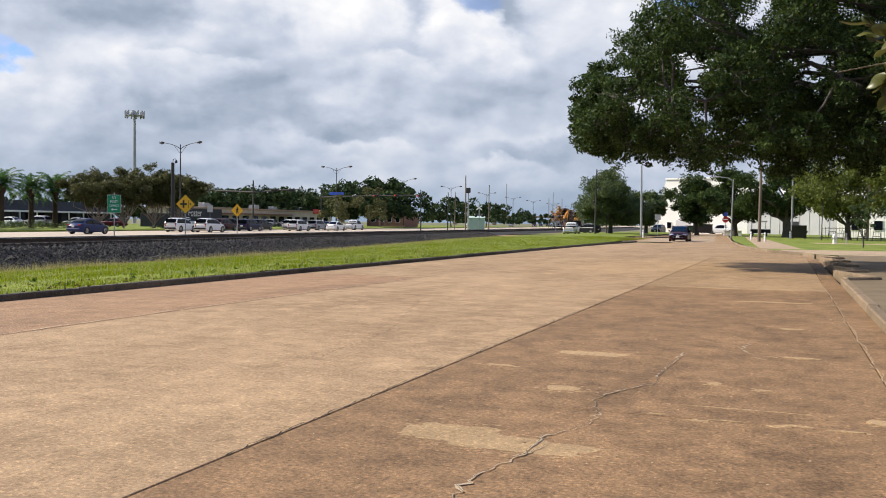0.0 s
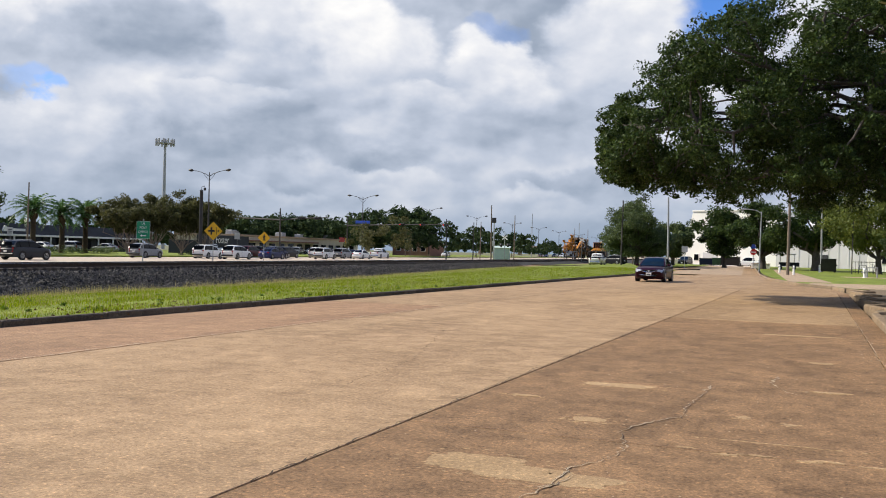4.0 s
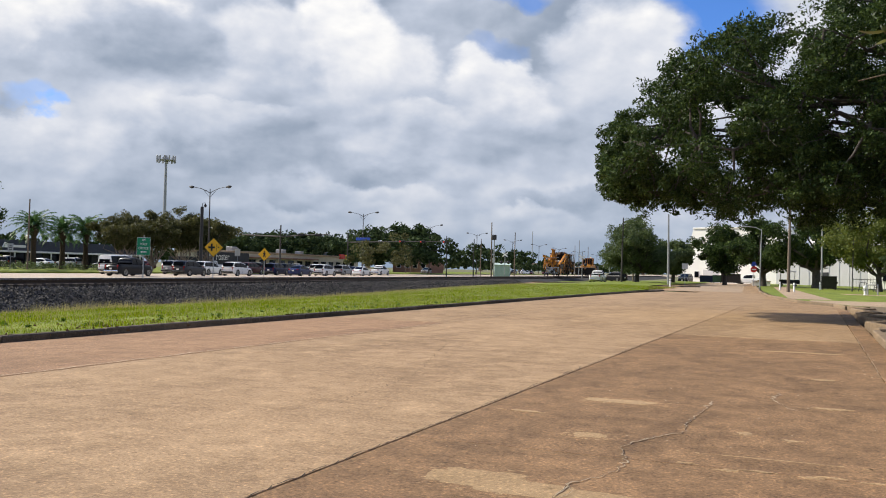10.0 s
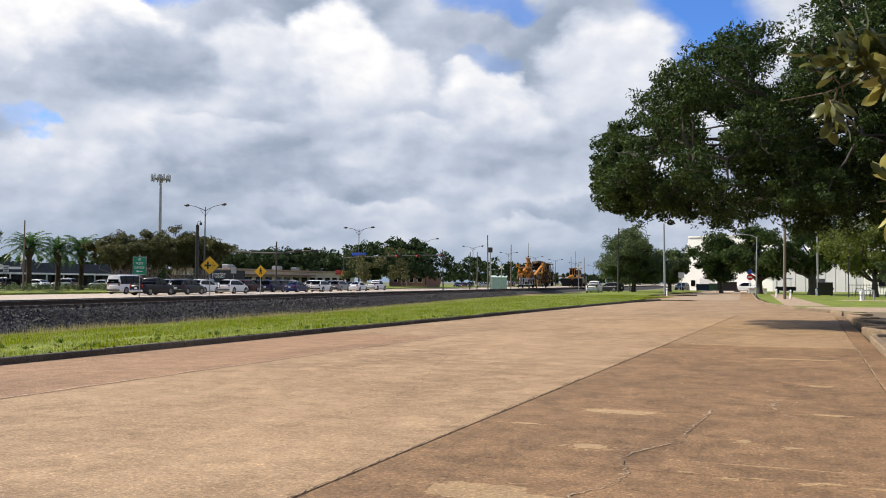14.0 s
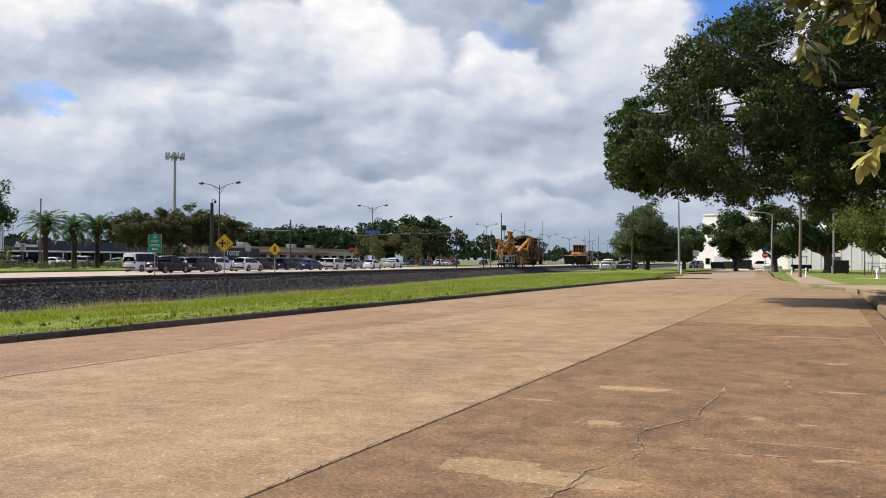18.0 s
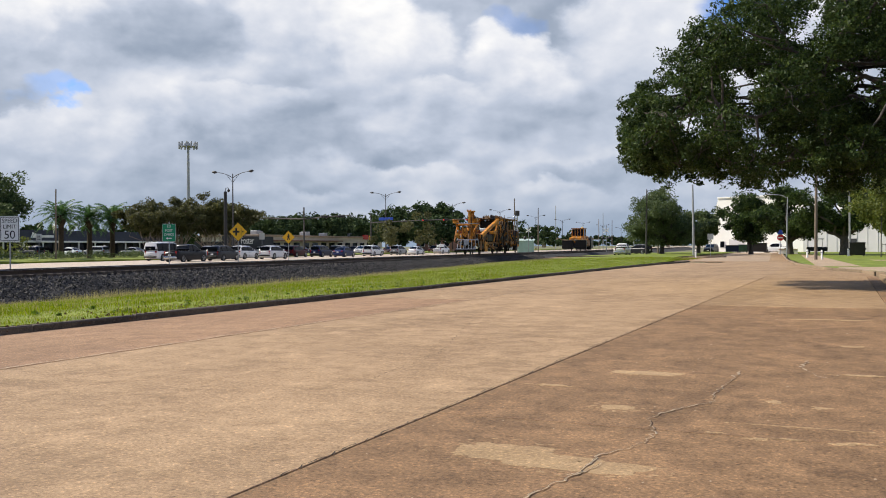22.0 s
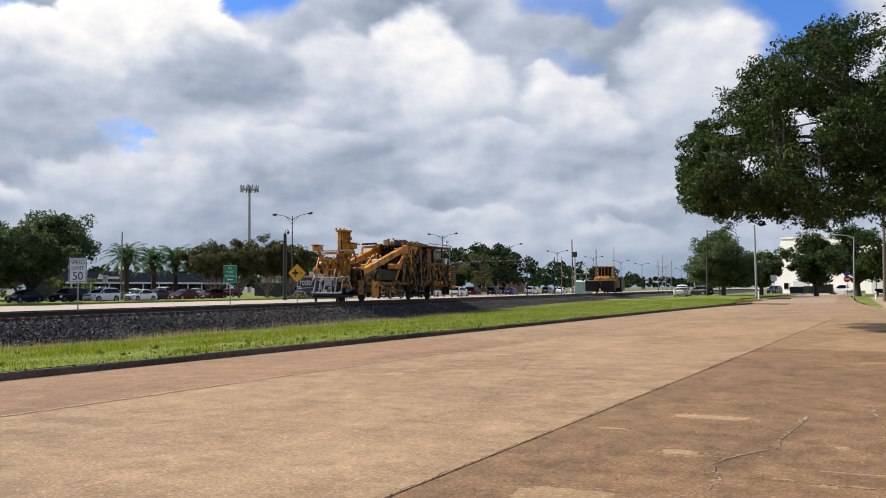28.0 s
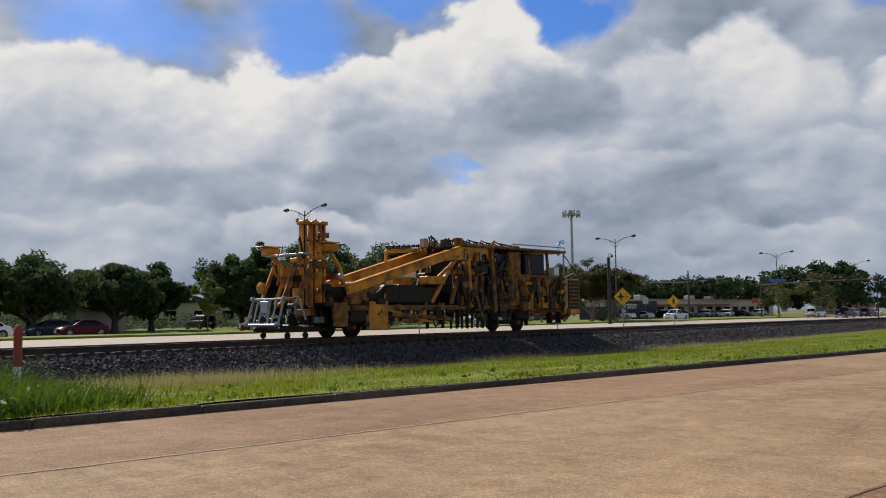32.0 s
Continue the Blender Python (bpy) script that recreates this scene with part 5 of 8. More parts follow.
for az, dist, h, r, mat in [(19.45, 150, 9.4, 0.13, M_WOODPOLE), (20.6, 143, 6.3, 0.1, M_BLACK), (20.15, 185, 7.8, 0.1, M_WOODPOLE), (13.95, 175, 7.6, 0.07, M_STEEL), (12.05, 172, 7.0, 0.08, M_STEEL), (16.9, 420, 20, 0.2, M_STEEL), (22.3, 140, 6.6, 0.1, M_BLACK), (24.9, 230, 9, 0.12, M_WOODPOLE), (24.6, 240, 10, 0.12, M_WOODPOLE), (47.3, 128, 9.2, 0.12, M_WOODPOLE), (53.0, 118, 7.5, 0.12, M_WOODPOLE), (57.7, 118, 9.6, 0.12, M_WOODPOLE), (18.0, 190, 9.5, 0.12, M_WOODPOLE), (14.2, 330, 11, 0.13, M_WOODPOLE), (13.4, 340, 11, 0.13, M_WOODPOLE)]:
    w = way(az, 0)
    pole("utility_pole", w[0] * dist, w[1] * dist, h, r, mat, "slender roadside pole standing against the sky")

# mobile-phone mast
w = tr(199.1, 287.9)
ob = thing("phone_mast", pose(w.x, w.y, 0), "tall grey mobile-phone mast with a ring of antennas", "mast")
part("shaft", Geo().tube([(0, 0, 0), (0, 0, 20), (0, 0, 41)], [0.75, 0.6, 0.42], 12), M_STEEL, ob, "", True)
part("platform", Geo().spin((0, 0, 39.2), [(0.4, 0), (3.2, 0), (3.2, 0.15), (0.4, 0.15)], 2, 12, True), M_STEEL, ob)
for k in range(12):
    a = 2 * math.pi * k / 12
    part("antenna", Geo().box((3.3 * math.cos(a), 3.3 * math.sin(a), 39.6), (0.45, 0.45, 2.6), 0.06), M_STEEL, ob)


def text(body, size, mat, parent, m, name="lettering"):
    cu = bpy.data.curves.new(name, "FONT")
    cu.body, cu.size, cu.align_x, cu.align_y, cu.extrude = body, size, "CENTER", "CENTER", 0.003
    ob = new("tmp", cu)
    deps = bpy.context.evaluated_depsgraph_get()
    me = bpy.data.meshes.new_from_object(ob.evaluated_get(deps))
    bpy.data.objects.remove(ob)
    me.materials.clear()
    me.materials.append(mat)
    o = new(name, me)
    o.parent, o.matrix_basis = parent, m
    return o




def sign_post(u, v, top, label, turn=0.0, z0=0.0):
    ob = thing("road_sign", tpose(u, v, z0, turn), label, "road sign")
    part("post", Geo().box((0, 0.03, top / 2 - 0.2), (0.06, 0.04, top + 0.4), 0.008), M_STEEL, ob, "galvanised steel post")
    return ob


def plate(ob, outline, z, mat, border=None, label=""):
    pl = part("plate", Geo().slab([(a, b + z) for a, b in outline], -0.012, 0.004, 1), mat, ob, label)
    if border:
        part("border", Geo().slab([(a * 1.035, b * 1.035 + z) for a, b in outline], -0.004, 0.002, 1), border, pl)
    return pl


def rect(w, h):
    return [(-w / 2, -h / 2), (w / 2, -h / 2), (w / 2, h / 2), (-w / 2, h / 2)]


# speed limit
s = sign_post(33.0, 33.5, 3.0, "white rectangular speed limit sign reading 50", 18)
pl = plate(s, rect(0.92, 1.2), 2.42, M_SIGNWHITE)
for w_, h_, dx, dz in ((0.84, 0.025, 0, 0.55), (0.84, 0.025, 0, -0.55), (0.025, 1.1, 0.42, 0), (0.025, 1.1, -0.42, 0)):
    part("border", Geo().box((dx, -0.016, 2.42 + dz), (w_, 0.008, h_)), M_INK, pl)
text("SPEED", 0.27, M_INK, pl, pose(0, -0.018, 2.80, 90, 0, 0))
text("LIMIT", 0.27, M_INK, pl, pose(0, -0.018, 2.52, 90, 0, 0))
text("50", 0.55, M_INK, pl, pose(0, -0.018, 2.13, 90, 0, 0))
# small white sign behind it
s = sign_post(78.5, 84.0, 3.0, "small white regulatory sign beyond the highway", 10)
pl = plate(s, rect(0.7, 0.95), 2.7, M_SIGNWHITE)
for k in range(3):
    part("writing", Geo().box((0, -0.018, 2.9 - 0.2 * k), (0.42, 0.008, 0.07)), M_INK, pl)
# green guide sign
s = sign_post(33.9, 47.0, 3.1, "green guide sign with white lettering to the post office", 12)
pl = plate(s, rect(0.82, 1.05), 2.42, M_SIGNGREEN, M_SIGNWHITE)
for i, wd in enumerate(("US", "POST", "OFFICE")):
    text(wd, 0.2, M_SIGNWHITE, pl, pose(0, -0.018, 2.80 - 0.25 * i, 90, 0, 0))
part("arrow", Geo().slab([(-0.2, 2.08), (-0.08, 2.16), (-0.08, 2.11), (0.2, 2.11), (0.2, 2.05), (-0.08, 2.05), (-0.08, 2.0)], -0.022, -0.016, 1), M_SIGNWHITE, pl)
# yellow diamonds
D = 0.64
DIAMOND = [(0, -D), (D, 0), (0, D), (-D, 0)]
s = sign_post(33.6, 54.4, 2.9, "yellow diamond crossroad sign with a railway symbol", 16)
pl = plate(s, DIAMOND, 2.58, M_SIGNYELLOW, M_INK)
part("symbol", Geo().box((-0.13, -0.018, 2.58), (0.46, 0.008, 0.13)).box((-0.13, -0.019, 2.58), (0.12, 0.008, 0.52)), M_INK, pl, "black crossroad symbol")
part("symbol", Geo().box((0.22, -0.018, 2.58), (0.03, 0.008, 0.5)).box((0.34, -0.018, 2.58), (0.08, 0.008, 0.1)), M_INK, pl, "black railway symbol")
s = sign_post(36.4, 66.7, 2.6, "yellow diamond sign with a black walking-figure symbol", 12)
D2 = 0.53
pl = plate(s, [(0, -D2), (D2, 0), (0, D2), (-D2, 0)], 2.32, M_SIGNYELLOW, M_INK)
part("symbol", Geo().slab([(-0.12, 2.08), (-0.05, 2.08), (0.0, 2.24), (0.07, 2.08), (0.13, 2.08), (0.06, 2.34), (0.13, 2.42), (0.06, 2.5), (-0.03, 2.5), (-0.12, 2.36), (-0.05, 2.32)], -0.022, -0.016, 1).box((0.0, -0.019, 2.56), (0.09, 0.006, 0.1), 0.03), M_INK, pl, "black pictogram")
s = sign_post(70.0, 120, 3.5, "small white sign on the median", 10, 0.2)
plate(s, rect(0.85, 1.0), 2.95, M_SIGNWHITE)

# do-not-enter style red disc and blue panel by the far kerb
ob = thing("road_sign", pose(-7.9, 129.7, 0.1), "red disc sign with a white bar on a post", "road sign")
part("post", Geo().box((0, 0.03, 1.5), (0.06, 0.04, 3.0), 0.008), M_STEEL, ob)
disc = part("plate", Geo().spin((0, 0, 2.35), [(0, -0.01), (0.42, -0.01), (0.42, 0.01), (0, 0.01)], 1, 24), M_SIGNRED, ob)
part("bar", Geo().box((0, -0.016, 2.35), (0.56, 0.01, 0.15)), M_SIGNWHITE, disc)
part("panel", Geo().slab([(-0.4, 2.85), (0.4, 2.85), (0.15, 3.4), (-0.15, 3.4)], -0.01, 0.01, 1), M_SIGNBLUE, ob, "blue panel above")
ob = thing("road_sign", pose(-15.9, 121, 0.1), "pale rectangular sign seen from behind", "road sign")
part("post", Geo().box((0, 0.03, 1.3), (0.06, 0.04, 2.8), 0.008), M_STEEL, ob)
part("plate", Geo().box((0, 0, 2.5), (0.75, 0.02, 0.75), 0.005), M_STEEL, ob)

# marker post beside the ballast
ob = thing("marker_post", pose(-21.0, 6.2, -0.2, 0, 0, 8), "round marker post, faded red above white, in the weeds", "marker post")
part("lower_sleeve", Geo().spin((0, 0, 0), [(0.0, -0.3), (0.085, -0.3), (0.085, 0.72), (0.0, 0.72)], 2, 14), M_WHITE, ob, "dirty white lower half", True)
part("upper_sleeve", Geo().spin((0, 0, 0.7), [(0.0, 0), (0.092, 0.0), (0.092, 0.78), (0.07, 0.87), (0.03, 0.91), (0, 0.92)], 2, 14), M_REDPAINT, ob, "faded red domed cap", True)

# signal mast arms at the junction
def mast_arm(az, dist, h, reach, lights, turn, label):
    w = way(az, 0)
    ob = thing("traffic_signal", pose(w[0] * dist, w[1] * dist, 0, 0, 0, turn), label, "traffic signal")
    part("pole", Geo().tube([(0, 0, 0), (0, 0, h + 1.6)], [0.17, 0.11], 10), M_DARKPOLE, ob, "", True)
    part("mast_arm", Geo().tube([(0, 0, h - 0.3), (reach * 0.5, 0, h), (reach, 0, h + 0.15)], [0.13, 0.1, 0.06], 8), M_DARKPOLE, ob, "", True)
    for f, red in lights:
        x = reach * f
        head = part("signal_head", Geo().box((x, -0.15, h + 0.02), (1.15, 0.28, 0.42), 0.05), M_BLACK, ob, "black signal head")
        for k in range(3):
            part("lens", Geo().spin((x - 0.36 + 0.36 * k, -0.3, h + 0.02), [(0, -0.02), (0.13, 0.0), (0.13, 0.02), (0, 0.02)], 1, 14), M_SIGNALRED if red and k == 0 else M_TRIM, head, "round signal lens")
    return ob


mast_arm(32.8, 150, 6.4, -17, [(0.62, False), (0.9, False)], 0, "dark signal mast reaching over the northbound lanes")
mast_arm(32.8, 150.3, 6.4, 9, [(0.45, False), (0.8, False)], 0, "dark signal mast arm over the turning lanes")
mast_arm(28.6, 182, 6.6, 22, [(0.55, True), (0.75, True), (0.97, True)], 0, "dark signal mast with red lights over the junction")
w = way(27.6, 0)
ob = thing("street_sign", pose(w[0] * 180, w[1] * 180, 7.0), "blue street name panel on the signal pole", "street sign")
part("panel", Geo().box((0, -0.3, 0), (3.2, 0.05, 0.55), 0.02), M_SIGNBLUE, ob)
part("bracket", Geo().box((0, -0.1, 0.2), (0.1, 0.4, 0.1)), M_DARKPOLE, ob)
part("strut", Geo().tube([(0, 0.05, 0.3), (0, 0.05, -7.0)], 0.06, 6), M_DARKPOLE, ob)
w = way(37.6, 0)
ob = thing("camera_pole", pose(w[0] * 118, w[1] * 118, 0), "black pole topped by a small dome camera", "camera pole")
part("shaft", Geo().tube([(0, 0, 0), (0, 0, 8.6)], [0.24, 0.2], 10), M_BLACK, ob, "", True)
part("bracket", Geo().tube([(0, 0, 8.5), (0.05, 0, 9.0), (0.4, 0, 9.1), (0.5, 0, 8.9)], 0.04, 6), M_BLACK, ob)
part("dome", Geo().spin((0.5, 0, 8.7), [(0, -0.2), (0.15, -0.12), (0.18, 0.05), (0.1, 0.2), (0, 0.22)], 2, 12), M_BLACK, ob, "dark dome", True)

# level-crossing gear
w = way(18.75, 0)
ob = thing("signal_cabinet", pose(w[0] * 172, w[1] * 172, 0.0, 0, 0, 14), "pale green railway signal cabinet beside the crossing", "signal cabinet")
part("body", Geo().box((0, 0, 1.35), (2.9, 2.0, 2.3), 0.05), M_BOX, ob)
part("roof", Geo().slab([(-1.2, 2.5), (1.2, 2.5), (0, 2.85)], -1.6, 1.6, 0), M_BOX, ob, "shallow gabled lid")
part("door", Geo().box((0.4, -1.02, 1.35), (0.95, 0.04, 1.9), 0.01), M_BOX, ob)
part("base", Geo().box((0, 0, 0.1), (3.1, 2.2, 0.2), 0.02), M_PALE, ob)
w = way(19.3, 0)
ob = thing("crossing_signal", pose(w[0] * 166, w[1] * 166, 0.0), "tall mast with a black floodlight box by the crossing", "signal mast")
part("shaft", Geo().tube([(0, 0, 0), (0, 0, 7.2)], [0.13, 0.1], 8), M_STEEL, ob, "", True)
part("head", Geo().box((0, 0, 7.5), (0.75, 0.4, 0.95), 0.06), M_BLACK, ob, "black lamp box")
part("plate", Geo().box((0, -0.1, 3.2), (0.5, 0.06, 0.9), 0.02), M_STEEL, ob)
for az, dist in ((18.6, 160), (13.75, 168)):
    w = way(az, 0)
    ob = thing("crossing_signal", pose(w[0] * dist, w[1] * dist, 0.0), "level-crossing flasher post with paired black lamp hoods", "crossing signal")
    part("shaft", Geo().tube([(0, 0, 0), (0, 0, 5.2)], 0.07, 8), M_STEEL, ob, "", True)
    for s in (-1, 1):
        part("lamp_hood", Geo().spin((s * 0.65, -0.05, 2.9), [(0, 0.1), (0.3, 0.08), (0.3, -0.02), (0.12, -0.2), (0, -0.2)], 1, 14), M_BLACK, ob, "black round backboard", True)
    part("crossbar", Geo().box((0, 0.06, 2.9), (1.5, 0.06, 0.08)), M_STEEL, ob)
    part("crossbuck", Geo().bar((-0.5, -0.04, 3.9), (0.5, -0.04, 4.6), 0.2, 0.03, 0.003, (0, 1, 0)).bar((0.5, -0.05, 3.9), (-0.5, -0.05, 4.6), 0.2, 0.03, 0.003, (0, 1, 0)), M_WHITE, ob)


# ---- buildings ----
def windows_row(parent, xs, y, z, w, h, frame=M_WHITE):
    for x in xs:
        win = part("window", Geo().box((x, y, z), (w + 0.16, 0.12, h + 0.16), 0.02), frame, parent)
        part("pane", Geo().box((x, y - 0.05, z), (w, 0.06, h)), M_GLASS, win)


# white warehouse at the end of the road
ob = thing("warehouse", pose(-23.5, 188.5, 0.0, 0, 0, -20), "large white metal-clad warehouse with a stepped roofline", "warehouse")
part("tall_wall", Geo().slab([(-2.6, 0), (17.5, 0), (17.5, 10.9), (0.3, 10.9)], 0, 14, 1), M_WALLWHITE, ob, "tall white cladding with a slanting end")
part("parapet", Geo().box((8.9, 0.4, 10.95), (17.4, 1.2, 0.3), 0.03), M_WALLWHITE, ob, "thin parapet cap")
part("long_wall", Geo().box((45, 2.5, 2.9), (55, 5.0, 5.8), 0.04), M_WALLGREY, ob, "long lower grey-white wall")
part("long_roof", Geo().box((45, 2.45, 5.95), (55.4, 5.5, 0.3), 0.04), M_WALLWHITE, ob, "pale eaves")
for k in range(30):
    part("rib", Geo().box((18.2 + 1.8 * k, -0.02, 2.9), (0.12, 0.08, 5.6)), M_WALLGREY, ob)
part("upper_wall", Geo().box((42, 14, 5.0), (44, 8, 8.6), 0.04), M_WALLWHITE, ob, "white upper wall behind")
part("garage_door", Geo().box((4.2, -0.03, 1.3), (3.2, 0.1, 2.6), 0.02), M_WALLGREY, ob)
windows_row(ob, (1.2, 7.6), -0.03, 1.6, 0.9, 1.2)
for k in range(2):
    part("doorway", Geo().box((26 + 22 * k, -0.04, 1.3), (2.4, 0.12, 2.5), 0.02), M_ROOFGREY, ob, "dark loading door")

ob = thing("white_building", pose(14, 140, 0.0, 0, 0, -16), "low white building behind the fence", "building")
part("wall", Geo().box((0, 5, 2.6), (15, 10, 5.2), 0.05), M_WALLWHITE, ob)
part("roof", Geo().box((0, 5, 5.3), (15.5, 10.5, 0.3), 0.04), M_WALLGREY, ob)
windows_row(ob, (-5, -2, 1, 4), -0.03, 1.9, 1.1, 1.3)


def dumpster(x, y, w, mat, label, turn=0.0, h=1.75):
    ob = thing("dumpster", pose(x, y, 0.08, 0, 0, turn), label, "dumpster")
    part("body", Geo().slab([(-0.75, 0.15), (0.75, 0.15), (0.95, h * 0.8), (0.95, h), (-0.95, h), (-0.9, h * 0.8)], -w / 2, w / 2, 0), mat, ob)
    part("lid", Geo().box((0, 0, h + 0.04), (w + 0.06, 1.95, 0.08), 0.02), M_BLACK, ob)
    for s in (-1, 1):
        part("pocket", Geo().box((s * (w / 2 + 0.06), 0, 0.9), (0.12, 1.0, 0.2), 0.01), mat, ob, "steel lifting pocket")
        part("skid", Geo().box((s * w * 0.4, 0, 0.07), (0.12, 1.6, 0.14), 0.01), M_BLACK, ob)
    return ob


dumpster(-18.9, 174, 2.3, PAINTS["navy"], "low dark blue skip beside the warehouse", h=1.3)
dumpster(-17.0, 174, 1.5, M_GREEN, "green steel dumpster beside the warehouse", h=1.4)
dumpster(-14.5, 173, 3.3, M_BLACK, "black waste container beside the warehouse", h=1.7)
dumpster(1.4, 118, 1.7, M_BLACK, "black boxed container on the lawn", h=1.6)

# small things along the far kerb
def bollard(x, y, h=0.9):
    ob = thing("bollard", pose(x, y, 0.1), "short white round bollard", "bollard", "white bollards")
    part("post", Geo().spin((0, 0, 0), [(0, -0.1), (0.09, -0.1), (0.09, h - 0.05), (0.05, h), (0, h)], 2, 10), M_WHITE, ob, "", True)
    part("band", Geo().spin((0, 0, h * 0.7), [(0.092, 0), (0.096, 0.0), (0.096, 0.08), (0.092, 0.08)], 2, 10, True), M_STEEL, ob, "pale band")


for x, y in ((-15.98, 108.8), (-3.6, 103), (-1.9, 89.8), (0.4, 116)):
    bollard(x, y)
ob = thing("fire_hydrant", pose(3.85, 85.0, 0.1), "grey and white fire hydrant on the lawn", "fire hydrant")
part("barrel", Geo().spin((0, 0, 0), [(0, 0), (0.18, 0), (0.18, 0.06), (0.11, 0.08), (0.11, 0.62), (0.15, 0.64), (0.15, 0.7), (0.1, 0.82), (0.03, 0.88), (0, 0.88)], 2, 14), M_WHITE, ob, "", True)
for s in (-1, 1):
    part("nozzle", Geo().tube([(0, 0, 0.5), (s * 0.22, 0, 0.5)], 0.06, 10), M_STEEL, ob)
part("pumper_nozzle", Geo().tube([(0, 0, 0.48), (0, -0.22, 0.48)], 0.08, 10), M_STEEL, ob)
ob = thing("valve_stand", pose(4.6, 88.0, 0.1), "grey pipework valve stand on the lawn", "pipework")
part("pipe", Geo().tube([(-0.4, 0, 0), (-0.4, 0, 0.9), (0.4, 0, 0.9), (0.4, 0, 0)], 0.07, 10), M_STEEL, ob, "", True)
part("wheel", Geo().ring((0, 0, 1.15), 0.22, 0.18, 2, 0.02, 16), M_STEEL, ob)
part("stem", Geo().tube([(0, 0, 0.9), (0, 0, 1.16)], 0.03, 8), M_STEEL, ob)
ob = thing("fence", pose(4, 116, 0.1, 0, 0, -3), "black railing fence before the white building", "fence")
part("rail_bar", Geo().box((11, 0, 1.35), (22, 0.05, 0.06)), M_BLACK, ob)
part("rail_bar", Geo().box((11, 0, 0.25), (22, 0.05, 0.06)), M_BLACK, ob)
for k in range(75):
    part("picket", Geo().box((0.3 * k, 0, 0.75), (0.035, 0.035, 1.5)), M_BLACK, ob)
for k in range(10):
    b = thing("bicycle_rack", pose(4.8 + 1.5 * k, 110, 0.1, 0, 0, 20), "dark steel bicycle rack in a row by the fence", "rack", "bicycle racks")
    part("hoop", Geo().tube([(-0.5, 0, 0), (-0.35, 0, 1.0), (0.35, 0, 1.0), (0.5, 0, 0)], 0.04, 6), M_BLACK, b)
    part("crossbar", Geo().tube([(-0.42, 0, 0.5), (0.42, 0, 0.5)], 0.03, 6), M_BLACK, b)
ob = thing("low_wall", pose(-7.6, 142, 0.1), "low cream concrete wall near the kerb", "wall")
part("wall", Geo().box((0, 0, 0.35), (2.6, 0.4, 0.7), 0.03), M_WHITE, ob)
part("coping", Geo().box((0, 0, 0.73), (2.7, 0.5, 0.08), 0.02), M_PALE, ob)
ob = thing("utility_cart", pose(-3.6, 140, 0.1), "pale utility cart with a canopy parked on the lawn", "cart")
part("body", Geo().box((0, 0, 0.75), (2.8, 1.3, 0.6), 0.1), M_ROOFGREY, ob)
part("canopy", Geo().box((-0.3, 0, 2.2), (2.4, 1.4, 0.12), 0.04), M_WHITE, ob)
for x in (-1.2, 0.7):
    for y in (-0.6, 0.6):
        part("canopy_post", Geo().tube([(x, y, 1.0), (x, y, 2.2)], 0.03, 6), M_STEEL, ob)
        part("wheel", Geo().ring((x, y, 0.28), 0.28, 0.12, 1, 0.1, 16), M_TYRE, ob)

# low buildings beyond the highway
ob = thing("shop_building", tpose(112, 128, 0.0, 2), "low grey-roofed shop building with a white arcade", "building")
part("wall", Geo().box((0, 0, 1.4), (7, 44, 2.8), 0.05), M_ROOFGREY, ob)
part("mansard", Geo().slab([(-4.4, 2.6), (4.4, 2.6), (3.4, 4.4), (-3.4, 4.4)], -22.4, 22.4, 1), M_ROOFGREY, ob, "charcoal mansard roof")
part("fascia", Geo().box((4.5, 0, 2.55), (0.15, 44.6, 0.3), 0.02), M_WHITE, ob)
for k in range(11):
    part("post", Geo().box((4.4, -21 + 4.2 * k, 1.2), (0.2, 0.2, 2.5), 0.02), M_WHITE, ob, "white arcade post")
for k in range(10):
    part("window", Geo().box((3.53, -19 + 4.2 * k, 1.4), (0.08, 2.6, 1.8), 0.02), M_GLASS, ob)
part("sign_emblem", Geo().slab([(-15, 3.1), (-13.4, 3.1), (-13.8, 3.8), (-14.4, 4.0)], 4.0, 4.1, 0), M_WHITE, ob, "pale emblem")
part("sign_bar", Geo().box((4.05, -11.4, 3.4), (0.1, 3.2, 0.4)), M_WHITE, ob, "pale sign bar")
ob = thing("funeral_sign_building", tpose(97, 156, 0.0, 2), "low dark building with white lettering on its roof edge", "building")
part("wall", Geo().box((0, 0, 1.3), (6, 20, 2.6), 0.05), M_ROOFGREY, ob)
part("fascia", Geo().box((3.05, 0, 2.7), (0.3, 20, 1.9), 0.05), M_ROOFGREY, ob)
t1 = text("The", 0.9, M_WHITE, ob, pose(3.24, -5.6, 3.0, 90, 0, 90))
t1 = text("Foster", 2.0, M_WHITE, ob, pose(3.24, -1.0, 2.75, 90, 0, 90))
ob = thing("strip_mall", tpose(104, 198, 0.0, 0), "long cream stucco strip of shops with a flat roof", "building")
part("wall", Geo().box((0, 0, 1.9), (14, 66, 3.8), 0.05), M_CREAM, ob)
part("parapet", Geo().box((0, 0, 3.95), (14.5, 66.5, 0.4), 0.05), M_PALE, ob)
part("awning", Geo().box((7.6, -12, 2.9), (1.6, 34, 0.25), 0.05), M_BRICK, ob)
for k in range(14):
    part("window", Geo().box((7.03, -30 + 4.5 * k, 1.5), (0.08, 2.8, 1.9), 0.02), M_GLASS, ob)
for k in range(6):
    part("rooftop_unit", Geo().box((random.Random(k).uniform(-4, 4), -27 + 10.5 * k, 4.6), (1.6, 2.0, 1.0), 0.08), M_STEEL, ob, "grey air-conditioning unit")
